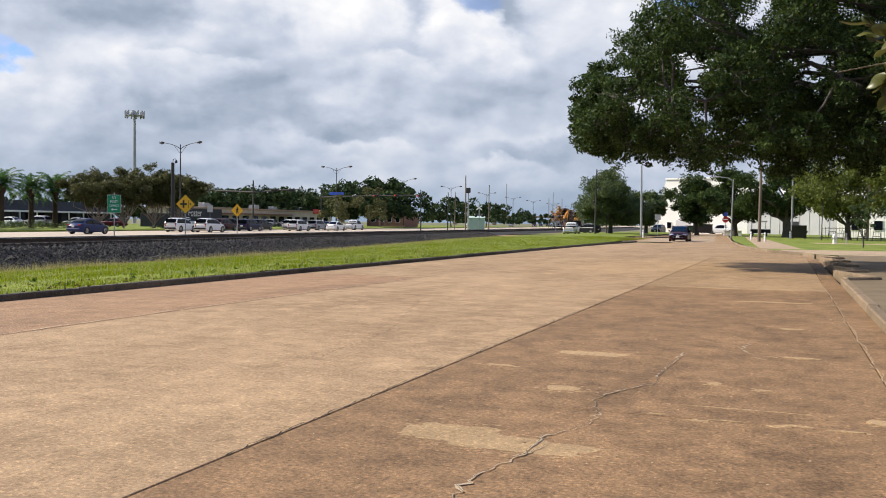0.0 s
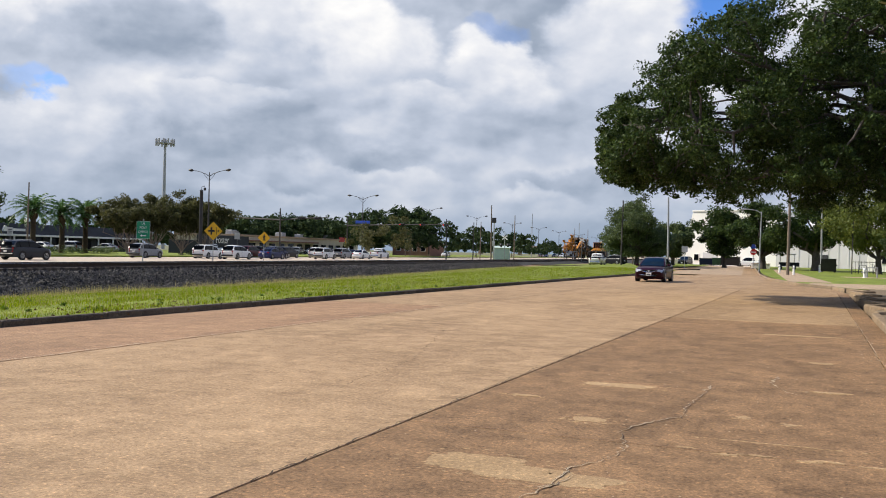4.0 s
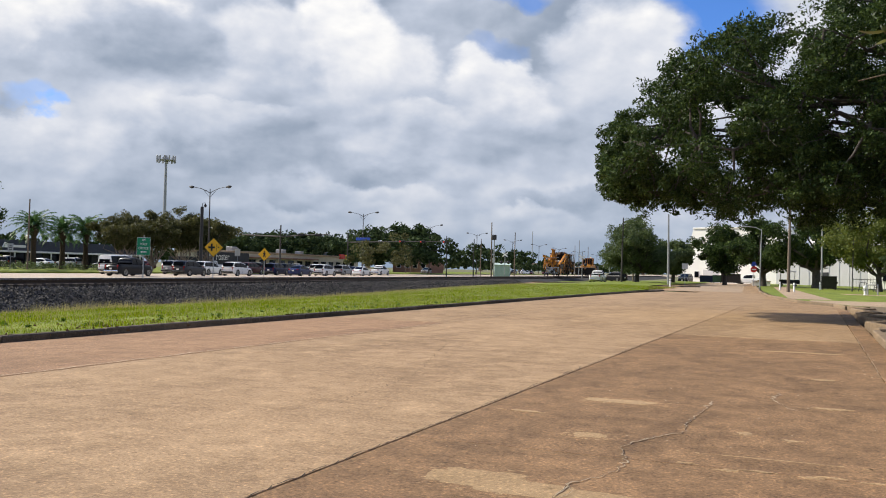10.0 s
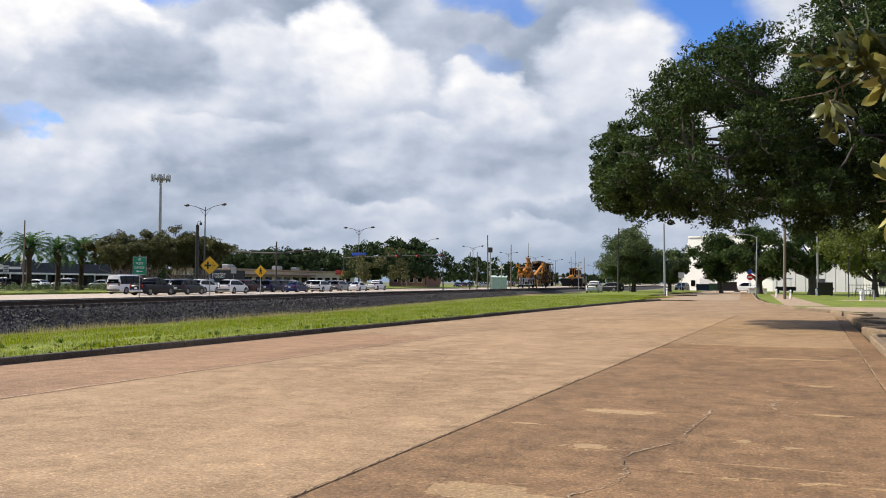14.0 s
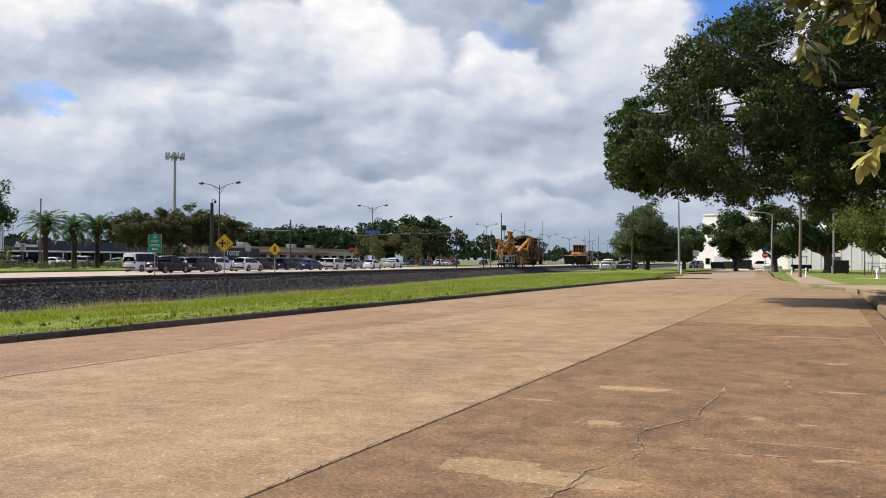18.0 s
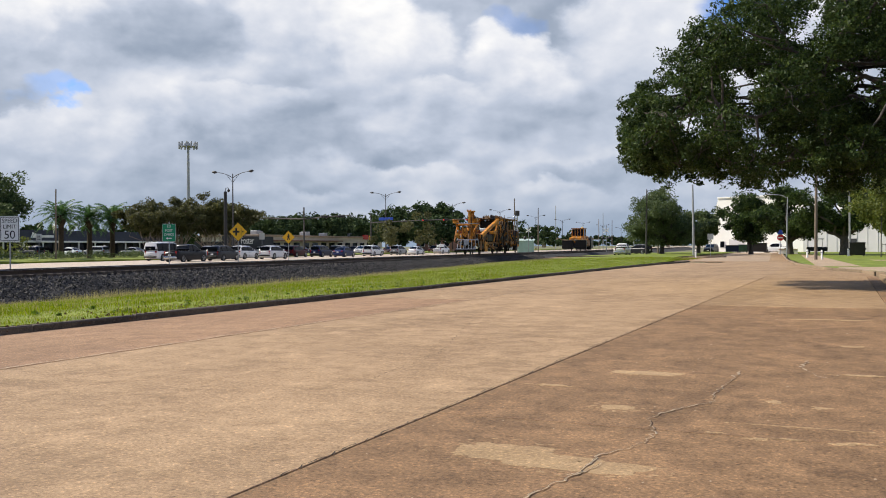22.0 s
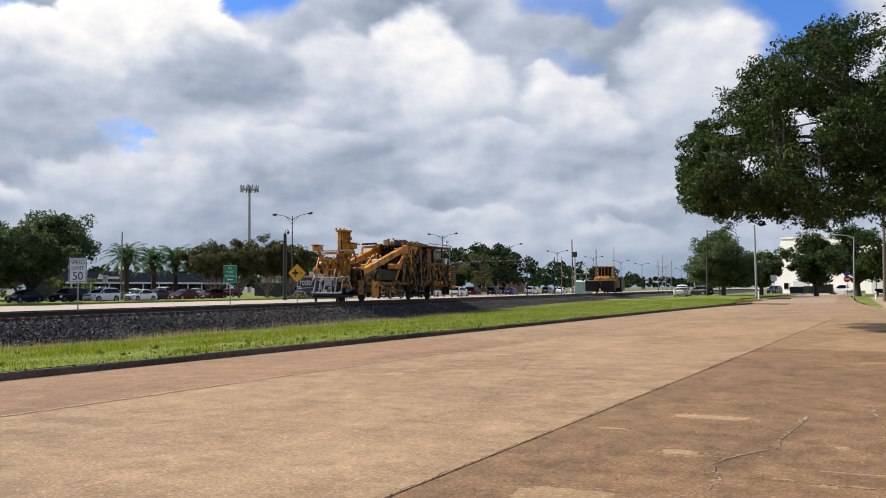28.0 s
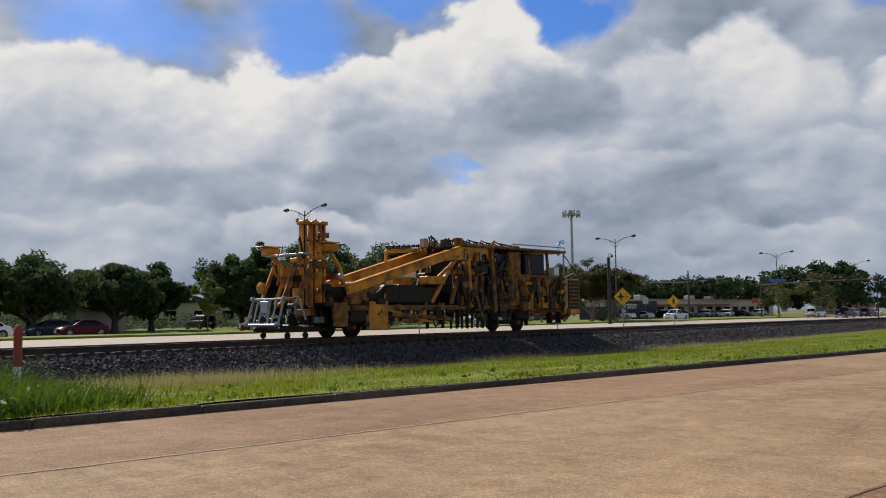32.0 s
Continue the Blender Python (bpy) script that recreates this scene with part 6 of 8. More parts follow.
part("yellow_sign", Geo().box((7.2, 27, 3.6), (0.3, 6, 1.6), 0.05), M_SIGNYELLOW, ob, "yellow shop sign")
part("red_sign", Geo().box((7.2, 21.5, 4.0), (0.3, 3, 1.2), 0.05), M_SIGNRED, ob, "red shop sign")
ob = thing("brick_building", tpose(92, 268, 0.0, 0), "two-storey brown brick building beyond the junction", "building")
part("wall", Geo().box((0, 0, 2.4), (12, 14, 4.8), 0.05), M_BRICK, ob)
part("upper_storey", Geo().box((0, 0, 6.0), (9, 10, 2.4), 0.05), M_ROOFGREY, ob)
part("eaves", Geo().box((0, 0, 7.3), (12, 13, 0.3), 0.05), M_ROOFGREY, ob)
windows_row(ob, (-4, -1.3, 1.3, 4), -7.05, 2.2, 1.3, 1.4)
ob = thing("clinic_building", tpose(128, 52, 0.0, 0), "low pale building behind the oaks", "building")
part("wall", Geo().box((0, 0, 1.9), (16, 60, 3.8), 0.05), M_CREAM, ob)
part("roof", Geo().box((0, 0, 3.9), (17, 61, 0.35), 0.05), M_ROOFGREY, ob)
for k in range(12):
    part("window", Geo().box((8.03, -27 + 5 * k, 1.8), (0.08, 2.0, 1.4), 0.02), M_GLASS, ob)
for k in range(4):
    part("porch_post", Geo().box((9.6, 4 + 2 * k, 1.5), (0.3, 0.3, 3.0), 0.03), M_WHITE, ob)
part("porch_roof", Geo().box((9, 7, 3.1), (2.6, 9, 0.3), 0.05), M_WHITE, ob)
ob = thing("bus_shelter", tpose(92, 45, 0.0, 0), "grey roadside cabinet with a flat roof", "shelter")
part("wall", Geo().box((0, 0, 1.2), (2.2, 5.5, 2.3), 0.05), M_STEEL, ob)
part("roof", Geo().box((0, 0, 2.45), (2.8, 6.2, 0.2), 0.04), M_PALE, ob)
ob = thing("overpass", pose(-190, 780, 0.0, 0, 0, 8), "long pale concrete overpass on the horizon", "overpass")
part("deck", Geo().box((0, 0, 7.5), (420, 12, 1.6), 0.1), M_PALE, ob)
for k in range(12):
    part("pier", Geo().box((-200 + 36 * k, 0, 3.4), (2.5, 8, 6.8), 0.1), M_PALE, ob)

# ---- road vehicles: forward is +y in their own space ----
KINDS = {
    # length, width, height, wheelbase, wheel radius, belt, rear glass foot, roof rear, roof front, windscreen foot, deck line from rear to front
    "sedan": (4.55, 1.76, 1.49, 2.67, 0.33, 0.93, -1.85, -0.95, 0.18, 1.2, [(-2.27, 0.62), (-2.2, 0.97), (-1.8, 1.03), (-1.0, 0.99), (0.6, 0.95), (1.2, 0.93), (1.75, 0.86), (2.02, 0.78), (2.16, 0.71), (2.27, 0.58)]),
    "suv": (4.6, 1.86, 1.67, 2.70, 0.36, 1.05, -2.24, -1.72, 0.2, 1.22, [(-2.32, 0.7), (-2.28, 1.08), (-1.6, 1.10), (0.5, 1.06), (1.2, 1.05), (1.9, 0.95), (2.22, 0.82), (2.32, 0.62)]),
    "pickup": (5.7, 1.96, 1.84, 3.55, 0.39, 1.12, -0.75, -0.62, 0.65, 1.4, [(-2.85, 0.75), (-2.82, 1.13), (-1.2, 1.14), (-0.7, 1.13), (0.6, 1.12), (1.4, 1.15), (2.4, 1.08), (2.75, 0.98), (2.85, 0.7)]),
    "van": (5.6, 2.0, 2.12, 3.5, 0.37, 1.15, -2.76, -2.66, 1.0, 1.95, [(-2.8, 0.7), (-2.78, 1.15), (0.0, 1.15), (1.9, 1.13), (2.5, 1.0), (2.72, 0.88), (2.8, 0.6)]),
}
TEMPLATES = {}


def line_at(line, y):
    for (a, p), (b, q) in zip(line, line[1:]):
        if y <= b:
            f = max(0.0, (y - a) / (b - a))
            return p + (q - p) * f
    return line[-1][1]


def build_car(kind, colour, lit=False):
    L, W, H, WB, R, belt, y_rb, y_rr, y_rf, y_wb, deck = KINDS[kind]
    ob = thing("car", pose(0, 0, -50), "", "car")
    pm = PAINTS[colour]
    # lower body, rounded in plan at nose and tail
    g, n = Geo(), 60
    secs = []
    for i in range(n + 1):
        y = -L / 2 + L * i / n
        e = min(1.0, (L / 2 - abs(y)) / 0.55)
        w = W / 2 * (0.84 + 0.16 * math.sqrt(max(0.0, 1 - (1 - e) ** 2)))
        zd = sum(line_at(deck, y + q) for q in (-0.16, -0.08, 0, 0.08, 0.16)) / 5
        zb = (0.17 if kind == "sedan" else 0.22) + 0.12 * (1 - e) ** 2
        zd = max(zd, zb + 0.2)
        bow = (0.24 if y > 0 else 0.16) * (abs(y) / (L / 2)) ** 5 * (1 if y > 0 else -1)
        side = [(w * 0.90, zb), (w * 0.975, zb + 0.07), (w * 0.985, zb + 0.22 * (zd - zb)), (w, zb + 0.52 * (zd - zb)), (w * 0.985, zb + 0.74 * (zd - zb)), (w * 0.955, zd - 0.06), (w * 0.90, zd - 0.012), (w * 0.6, zd + 0.02), (w * 0.25, zd + 0.035)]
        secs.append([(-p, y - bow * (p / (W / 2)) ** 2, z) for p, z in side] + [(p, y - bow * (p / (W / 2)) ** 2, z) for p, z in reversed(side)])
    k = len(secs[0])
    g.v = [p for s in secs for p in s]
    g.f = [(i * k + j, i * k + (j + 1) % k, (i + 1) * k + (j + 1) % k, (i + 1) * k + j) for i in range(n) for j in range(k)]
    g.f += [tuple(range(k))[::-1], tuple(n * k + j for j in range(k))]
    body = part("body", g, pm, ob, "glossy painted body", True)
    # greenhouse: one smooth shell, cut into roof, pillars and panes
    w = W / 2
    line = [(y_rb, belt + 0.02), ((y_rb + y_rr) / 2, belt + 0.60 * (H - belt)), (y_rr, H - 0.045), (y_rr * 0.6 + y_rf * 0.4, H), (y_rr * 0.3 + y_rf * 0.7, H), (y_rf, H - 0.04), ((y_rf + y_wb) / 2, belt + 0.56 * (H - belt)), (y_wb, belt + 0.02)]
    m, ys = 36, []
    for i in range(m + 1):
        y = y_rb + (y_wb - y_rb) * i / m
        q = 0.10 if kind in ("sedan", "pickup") else 0.05
        ys.append((y, max(belt + 0.02, sum(line_at(line, min(max(y + k * q, y_rb), y_wb)) for k in (-1, -0.5, 0, 0.5, 1)) / 5)))

    def sec(y, t):
        f = (t - belt) / (H - belt)
        wr = 0.925 - 0.19 * f
        half = [(0.925, belt - 0.03), (0.925 - 0.06 * f, belt + 0.33 * (t - belt)), (0.925 - 0.125 * f, belt + 0.66 * (t - belt)), (wr + 0.012 * f, t - 0.11 * f), (wr - 0.03 * f, t - 0.045 * f), (wr - 0.10, t - 0.012 * f), (wr * 0.5, t + 0.014), (0.0, t + 0.022)]
        bow = 0.10 * max(0.0, (y - y_rf) / (y_wb - y_rf)) - 0.08 * max(0.0, (y_rr - y) / max(0.05, y_rr - y_rb))
        return [(w * p, y - bow * p * p, z) for p, z in half] + [(-w * p, y - bow * p * p, z) for p, z in half[-2::-1]]
    S = [sec(y, t) for y, t in ys]
    roof, glass = Geo(), {"windscreen": Geo(), "rear_window": Geo(), "side_window": Geo(), "side_window_": Geo()}
    for i in range(m):
        y = 0.5 * (ys[i][0] + ys[i + 1][0])
        for j in range(14):
            q = [S[i][j], S[i][j + 1], S[i + 1][j + 1], S[i + 1][j]]
            row = min(j, 13 - j)
            where = roof
            if row < 3:
                if y_rb + (0.42 if kind == "sedan" else 0.16) < y < y_wb - 0.2:
                    where = glass["side_window" if j > 6 else "side_window_"]
            elif row > 4 and y > y_rf + 0.04 and y < y_wb - 0.02:
                where = glass["windscreen"]
            elif row > 4 and y < y_rr and y > y_rb + 0.05 and kind != "van":
                where = glass["rear_window"]
            where.add(q, [(0, 1, 2, 3)])
    part("roof", roof.weld(), pm, ob, "", True)
    for nm, gg in glass.items():
        if gg.f:
            part(nm.rstrip("_"), gg.weld(), M_BLUEGLASS if nm == "windscreen" else M_GLASS, ob, "tinted glass", True)
    for s in (-1, 1):
        for y in ([-0.35] if kind == "sedan" else [-0.45, -1.5] if kind == "suv" else [0.1] if kind == "pickup" else [-1.6, -0.3, 0.6]):
            part("door_pillar", Geo().bar((s * w * 0.928, y, belt - 0.02), (s * w * 0.765, y - 0.02, H - 0.08), 0.07, 0.03, 0.008, (0, 1, 0)), M_TRIM, ob)
    # wheels
    for sx in (-1, 1):
        part("sill", Geo().box((sx * w * 0.93, 0, 0.24), (0.08, WB - 2.4 * R, 0.1), 0.02), M_TRIM, ob)
        for sy in (-1, 1):
            c = (sx * (w - 0.11), sy * WB / 2 + (0.08 if sy > 0 else 0.0), R)
            part("wheel_arch", Geo().spin((sx * (w - 0.012), c[1], R + 0.02), [(0, -0.02 * sx), (R * 1.16, -0.02 * sx), (R * 1.16, 0.016 * sx), (0, 0.016 * sx)], 0, 22), M_TRIM, ob, "dark wheel arch")
            wheel = part("wheel", Geo().ring(c, R, R * 0.62, 0, 0.115, 26), M_TYRE, ob, "black tyre", True)
            rim = Geo().spin((c[0] + sx * 0.06, c[1], c[2]), [(0, sx * 0.055), (R * 0.2, sx * 0.05), (R * 0.22, sx * 0.02), (R * 0.2, 0)], 0, 16)
            rim.ring((c[0] + sx * 0.075, c[1], c[2]), R * 0.66, R * 0.58, 0, 0.05, 22)
            for q in range(7):
                a = 2 * math.pi * q / 7
                rim.bar((c[0] + sx * 0.1, c[1] + R * 0.12 * math.cos(a), c[2] + R * 0.12 * math.sin(a)), (c[0] + sx * 0.1, c[1] + R * 0.62 * math.cos(a), c[2] + R * 0.62 * math.sin(a)), 0.05, 0.03, 0.006, (1, 0, 0))
            part("rim", rim, M_RIM, wheel, "silver spoked rim")
    f = L / 2
    zf = line_at(deck, f - (0.2 if kind == "sedan" else 0.35))
    for s in (-1, 1):
        # lamps lie in the skin of the nose
        lamp = Geo()
        r0, r1 = (5, 6) if kind == "sedan" else (3, 6)
        for i in range(n):
            y = -L / 2 + L * i / n
            if f - (0.50 if kind == "sedan" else 0.42) < y < f - (0.05 if kind == "sedan" else 0.13):
                for j in range(r0, r1 + (kind == "sedan" and y > f - 0.24)):
                    js = (j, j + 1) if s < 0 else (k - 1 - j, k - 2 - j)
                    lamp.add([(p[0] * 1.006, p[1] + 0.006, p[2] + 0.004) for p in (secs[i][js[0]], secs[i][js[1]], secs[i + 1][js[1]], secs[i + 1][js[0]])], [(0, 1, 2, 3)])
        part("headlight", lamp.weld(), M_HEADON if lit else M_LAMP, ob, "clear headlight", True)
        part("tail_light", Geo().box((s * w * 0.70, -f + 0.15, line_at(deck, -f + 0.1) - (0.10 if kind in ("sedan",) else 0.22)), (0.28 if kind == "sedan" else 0.18, 0.12, 0.15 if kind == "sedan" else 0.4), 0.03), M_TAIL, ob, "red tail light")
        mir = part("mirror", Geo().box((s * (w + 0.09), y_wb - 0.42, belt + 0.08), (0.2, 0.1, 0.14), 0.04), pm, ob)
        part("stalk", Geo().box((s * (w - 0.02), y_wb - 0.42, belt + 0.02), (0.12, 0.05, 0.04), 0.01), M_TRIM, mir)
        for y in ((0.05, -0.95) if kind not in ("pickup",) else (0.35,)):
            part("door_handle", Geo().box((s * (w * 0.985 + 0.008), y, belt - 0.14), (0.03, 0.18, 0.03), 0.008), pm, ob)
        for y in ((0.92, -0.3, -1.2) if kind != "pickup" else (1.1, -0.1)):
            part("door_seam", Geo().box((s * (w * 0.985), y, 0.62), (0.02, 0.008, 0.56)), M_TRIM, ob)
    part("grille", Geo().slab([(-w * 0.40, zf - 0.15), (w * 0.40, zf - 0.15), (w * 0.52, zf - 0.02), (-w * 0.52, zf - 0.02)], f - 0.3, f - 0.035, 1), M_TRIM, ob, "dark front grille")
    part("grille_bar", Geo().tube([(-w * 0.54, f - 0.08, zf - 0.0), (-w * 0.4, f - 0.03, zf - 0.11), (-w * 0.2, f - 0.005, zf - 0.155), (w * 0.2, f - 0.005, zf - 0.155), (w * 0.4, f - 0.03, zf - 0.11), (w * 0.54, f - 0.08, zf - 0.0)], 0.02, 6), M_CHROME, ob, "bright grille bar")
    part("emblem", Geo().box((0, f - 0.02, zf - 0.08), (0.12, 0.03, 0.10), 0.02), M_CHROME, ob, "plain chrome emblem")
    part("lower_intake", Geo().box((0, f - 0.08, 0.37), (w * 1.0, 0.14, 0.1), 0.03), M_TRIM, ob, "black lower intake")
    part("bumper_bar", Geo().tube([(-w * 0.62, f - 0.10, 0.45), (-w * 0.3, f - 0.005, 0.42), (w * 0.3, f - 0.005, 0.42), (w * 0.62, f - 0.10, 0.45)], 0.012, 6), M_CHROME if kind == "sedan" else M_TRIM, ob)
    pl = part("number_plate", Geo().box((0, f + 0.012, 0.46), (0.31, 0.02, 0.155), 0.005), M_WHITE, ob, "plain white plate")
    part("plate_bar", Geo().box((0, f + 0.024, 0.45), (0.22, 0.006, 0.05)), M_TRIM, pl)
    part("rear_plate", Geo().box((0, -f - 0.005, 0.72), (0.32, 0.03, 0.16), 0.005), M_WHITE, ob)
    part("rear_bumper", Geo().box((0, -f + 0.03, 0.46), (w * 1.7, 0.16, 0.2), 0.05), M_TRIM if kind in ("suv", "van") else M_CHROME if kind == "pickup" else pm, ob)
    if kind == "pickup":
        part("bed", Geo().box((0, -1.75, 1.155), (w * 1.62, 1.95, 0.05), 0.01), M_TRIM, ob, "dark load bed")
    if kind in ("suv", "van"):
        for s in (-1, 1):
            part("roof_rail", Geo().tube([(s * w * 0.62, y_rr + 0.3, H + 0.05), (s * w * 0.62, y_rf - 0.2, H + 0.05)], 0.018, 6), M_STEEL, ob)
        part("tailgate_window", Geo().box((0, y_rb + 0.03, belt + 0.28), (w * 1.35, 0.05, 0.42), 0.03), M_GLASS, ob)
    return ob


def car(kind, colour, m, label, category="car", name="car", lit=False):
    key = (kind, colour, lit)
    if key not in TEMPLATES:
        ob = TEMPLATES[key] = build_car(kind, colour, lit)
        ob.matrix_basis = m
    else:
        ob = copy_thing(TEMPLATES[key], m)
    ob.name = name
    return tagged(ob, label, category)


# the maroon sedan that comes up the road
sedan = car("sedan", "maroon", pose(-9.0, 88, 0.0, 0, 0, 180), "glossy dark maroon sedan driving along the concrete road")

# the queue before the signals: lane (distance u), place along it, kind, colour
LANE = {"a": 57.0, "b": 60.6, "c": 64.2}
QUEUE = [
    ('a', 81.3, 'pickup', 'charcoal', 21.3),
    ('c', 87.1, 'van', 'white', 21.0),
    ('a', 87.8, 'suv', 'grey', 20.9),
    ('c', 95.9, 'suv', 'silver', 20.4),
    ('b', 97.0, 'suv', 'white', 20.4),
    ('a', 97.7, 'suv', 'white', 20.3),
    ('c', 113.8, 'suv', 'red', 19.4),
    ('b', 114.6, 'suv', 'navy', 19.3),
    ('a', 114.9, 'sedan', 'blue', 19.3),
    ('a', 123.1, 'suv', 'white', 18.8),
    ('c', 125.1, 'suv', 'black', 18.7),
    ('c', 136.2, 'suv', 'white', 18.0),
    ('a', 137.4, 'sedan', 'white', 17.9),
    ('b', 138.0, 'suv', 'silver', 17.9),
    ('c', 151.8, 'sedan', 'grey', 17.1),
    ('b', 154.7, 'pickup', 'white', 16.9),
]
MOVERS = []
for lane, v, kind, colour, start in QUEUE:
    names = {"sedan": "sedan", "suv": "sport utility car", "pickup": "pickup truck", "van": "passenger van"}
    ob = car(kind, colour, tpose(LANE[lane], v, 0.0), f"{colour} {names[kind]} waiting in the queue at the signals", "truck" if kind == "pickup" else "van" if kind == "van" else "car", {"pickup": "pickup_truck", "van": "van"}.get(kind, "car"))
    MOVERS.append((ob, lane, v, start))

# parked vehicles
car("pickup", "white", pose(-31.6, 139.5, -0.02, 0, 0, 4), "white pickup truck parked on the bare earth beside the track", "truck", "pickup_truck")
car("suv", "black", pose(-32.4, 156, -0.02, 0, 0, 62), "dark sport utility car parked beyond the white pickup")
car("suv", "black", pose(-23.0, 176, 0.0, 0, 0, 172), "dark car parked before the warehouse")
car("pickup", "white", pose(-11.6, 181, 0.0, 0, 0, 80), "white pickup truck parked beyond the waste containers", "truck", "pickup_truck")
for u, v, kind, colour in [(99, 104, "suv", "grey"), (99, 112, "sedan", "white"), (99, 118, "suv", "silver"), (99, 127, "sedan", "silver"), (96, 133, "sedan", "red"), (94, 152, "pickup", "white"), (94, 160, "sedan", "white"), (94, 168, "suv", "charcoal"), (94, 177, "sedan", "navy"), (94, 186, "suv", "silver"), (94, 196, "suv", "white"), (94, 205, "sedan", "black"), (94, 214, "suv", "white"), (96, 60, "suv", "grey")]:
    car(kind, colour, tpose(u, v, 0.1, 90), f"{colour} car parked before the shops")


# ---- the tamping machine: own space has y to the rear along the track, x towards the road, z over the rail head ----
tamper = thing("tamping_machine", tpose(TRACK, 180, RAIL_Z), "yellow railway tamping machine with tall front mast, boom and cab", "rail machine")
YEL, DIRTY_SHADED = M_MACHINE, M_MACHINE_DIRTY_SHADED


def tp(name, geo, mat, label="", parent=None, smooth=False):
    return part(name, geo, mat, parent or tamper, label, smooth)


for y in (0.0, 10.1):
    for s in (-1, 1):
        wheel = tp("wheel", Geo().spin((s * 0.72, y, 0.42), [(0, -0.06 * s), (0.36, -0.06 * s), (0.43, 0.0), (0.43, 0.07 * s), (0.47, 0.0), (0.3, 0.075 * s), (0.12, 0.12 * s), (0, 0.13 * s)], 0, 22), M_GREASE, "flanged steel wheel", None, True)
        tp("hub", Geo().spin((s * 0.86, y, 0.42), [(0, -0.06 * s), (0.12, -0.05 * s), (0.12, 0.04 * s), (0, 0.05 * s)], 0, 14), DIRTY_SHADED, "axle-box cover", wheel)
        tp("suspension", Geo().box((s * 1.0, y, 0.78), (0.3, 0.9, 0.5), 0.06).box((s * 1.0, y - 0.38, 0.5), (0.16, 0.14, 0.5), 0.02).box((s * 1.0, y + 0.38, 0.5), (0.16, 0.14, 0.5), 0.02), M_GREASE, "axle guard")
    tp("axle", Geo().tube([(-0.8, y, 0.42), (0.8, y, 0.42)], 0.09, 10), M_GREASE)
for s in (-1, 1):
    tp("side_frame", Geo().bar((s * 1.12, -1.2, 1.1), (s * 1.12, 13.4, 1.1), 0.12, 0.2, 0.02), DIRTY_SHADED, "dirty yellow side frame, coloured darker for shade")
    tp("step", Geo().box((s * 1.32, 12.2, 0.34), (0.3, 0.8, 0.05), 0.01).box((s * 1.32, 11.84, 0.6), (0.3, 0.05, 0.55)).box((s * 1.32, 12.56, 0.6), (0.3, 0.05, 0.55)), M_GREASE, "hanging steel step")
    # the long sloping boom, near and far
    boom = tp("boom", Geo().bar((s * 1.05, -0.5, 1.75), (s * 1.05, 6.3, 3.62), 0.2, 0.34, 0.02), YEL, "long sloping yellow box beam")
    tp("boom_flange", Geo().bar((s * 1.05, -0.5, 1.95), (s * 1.05, 6.3, 3.82), 0.3, 0.05, 0.01), YEL, "", boom)
    tp("boom_heel", Geo().slab([(-0.7, 1.15), (0.3, 1.2), (1.3, 2.1), (-0.4, 1.95)], s * 1.05 - 0.09, s * 1.05 + 0.09, 0), DIRTY_SHADED, "boom heel plate", boom)
    tp("boom_head", Geo().slab([(5.6, 3.1), (7.9, 3.1), (7.6, 3.84), (6.2, 3.86)], s * 1.05 - 0.1, s * 1.05 + 0.1, 0), YEL, "boom head plate", boom)
    tp("strut", Geo().bar((s * 1.12, 4.0, 1.3), (s * 1.12, 5.5, 3.2), 0.16, 0.16, 0.02), YEL, "leaning yellow strut")
    tp("strut", Geo().bar((s * 1.18, 5.5, 3.1), (s * 1.18, 4.3, 2.3), 0.14, 0.14, 0.02), YEL)
    tp("strut", Geo().bar((s * 1.12, 5.2, 1.25), (s * 1.12, 5.9, 3.1), 0.14, 0.18, 0.02), DIRTY_SHADED)
    tp("platform", Geo().box((s * 1.0, 4.2, 2.22), (0.5, 1.1, 0.34), 0.03), YEL, "yellow housing under the boom")
    tp("lower_brace", Geo().bar((s * 1.16, 0.9, 1.15), (s * 1.16, 4.2, 0.45), 0.07, 0.1, 0.01), YEL, "thin diagonal brace")
# rollers on the raised beam of the far side
beam = tp("top_beam", Geo().bar((-1.05, 3.5, 3.5), (-1.05, 5.6, 3.66), 0.14, 0.16, 0.03).bar((-1.05, 3.56, 3.56), (-1.05, 3.45, 2.6), 0.12, 0.14, 0.03).bar((-1.05, 5.55, 3.6), (-1.05, 5.9, 3.1), 0.12, 0.14, 0.03), YEL, "raised yellow frame")
for k in range(7):
    tp("roller", Geo().spin((-1.05, 3.65 + 0.3 * k, 3.72 + 0.02 * k), [(0, -0.09), (0.06, -0.09), (0.075, 0), (0.06, 0.09), (0, 0.09)], 0, 10), M_GREASE, "dark roller", beam, True)
# deck and front end
tp("front_deck", Geo().box((0, -0.3, 1.22), (2.3, 2.6, 0.16), 0.03), M_GREASE)
tp("front_block", Geo().box((0, -0.7, 1.5), (1.5, 0.9, 0.8), 0.08), M_GREASE, "front machinery block")
tp("front_housing", Geo().box((0.62, 0.4, 1.5), (0.85, 1.2, 1.2), 0.06), DIRTY_SHADED, "yellow front housing")
tp("cross_member", Geo().box((0, -1.62, 2.32), (2.3, 0.14, 0.14), 0.02), YEL)
tp("cross_member", Geo().box((0, -1.05, 2.26), (2.3, 0.16, 0.2), 0.02), M_RUST, "rust-red cross beam")
tp("cross_member", Geo().box((0, -1.55, 2.95), (1.9, 0.14, 0.16), 0.02), YEL)
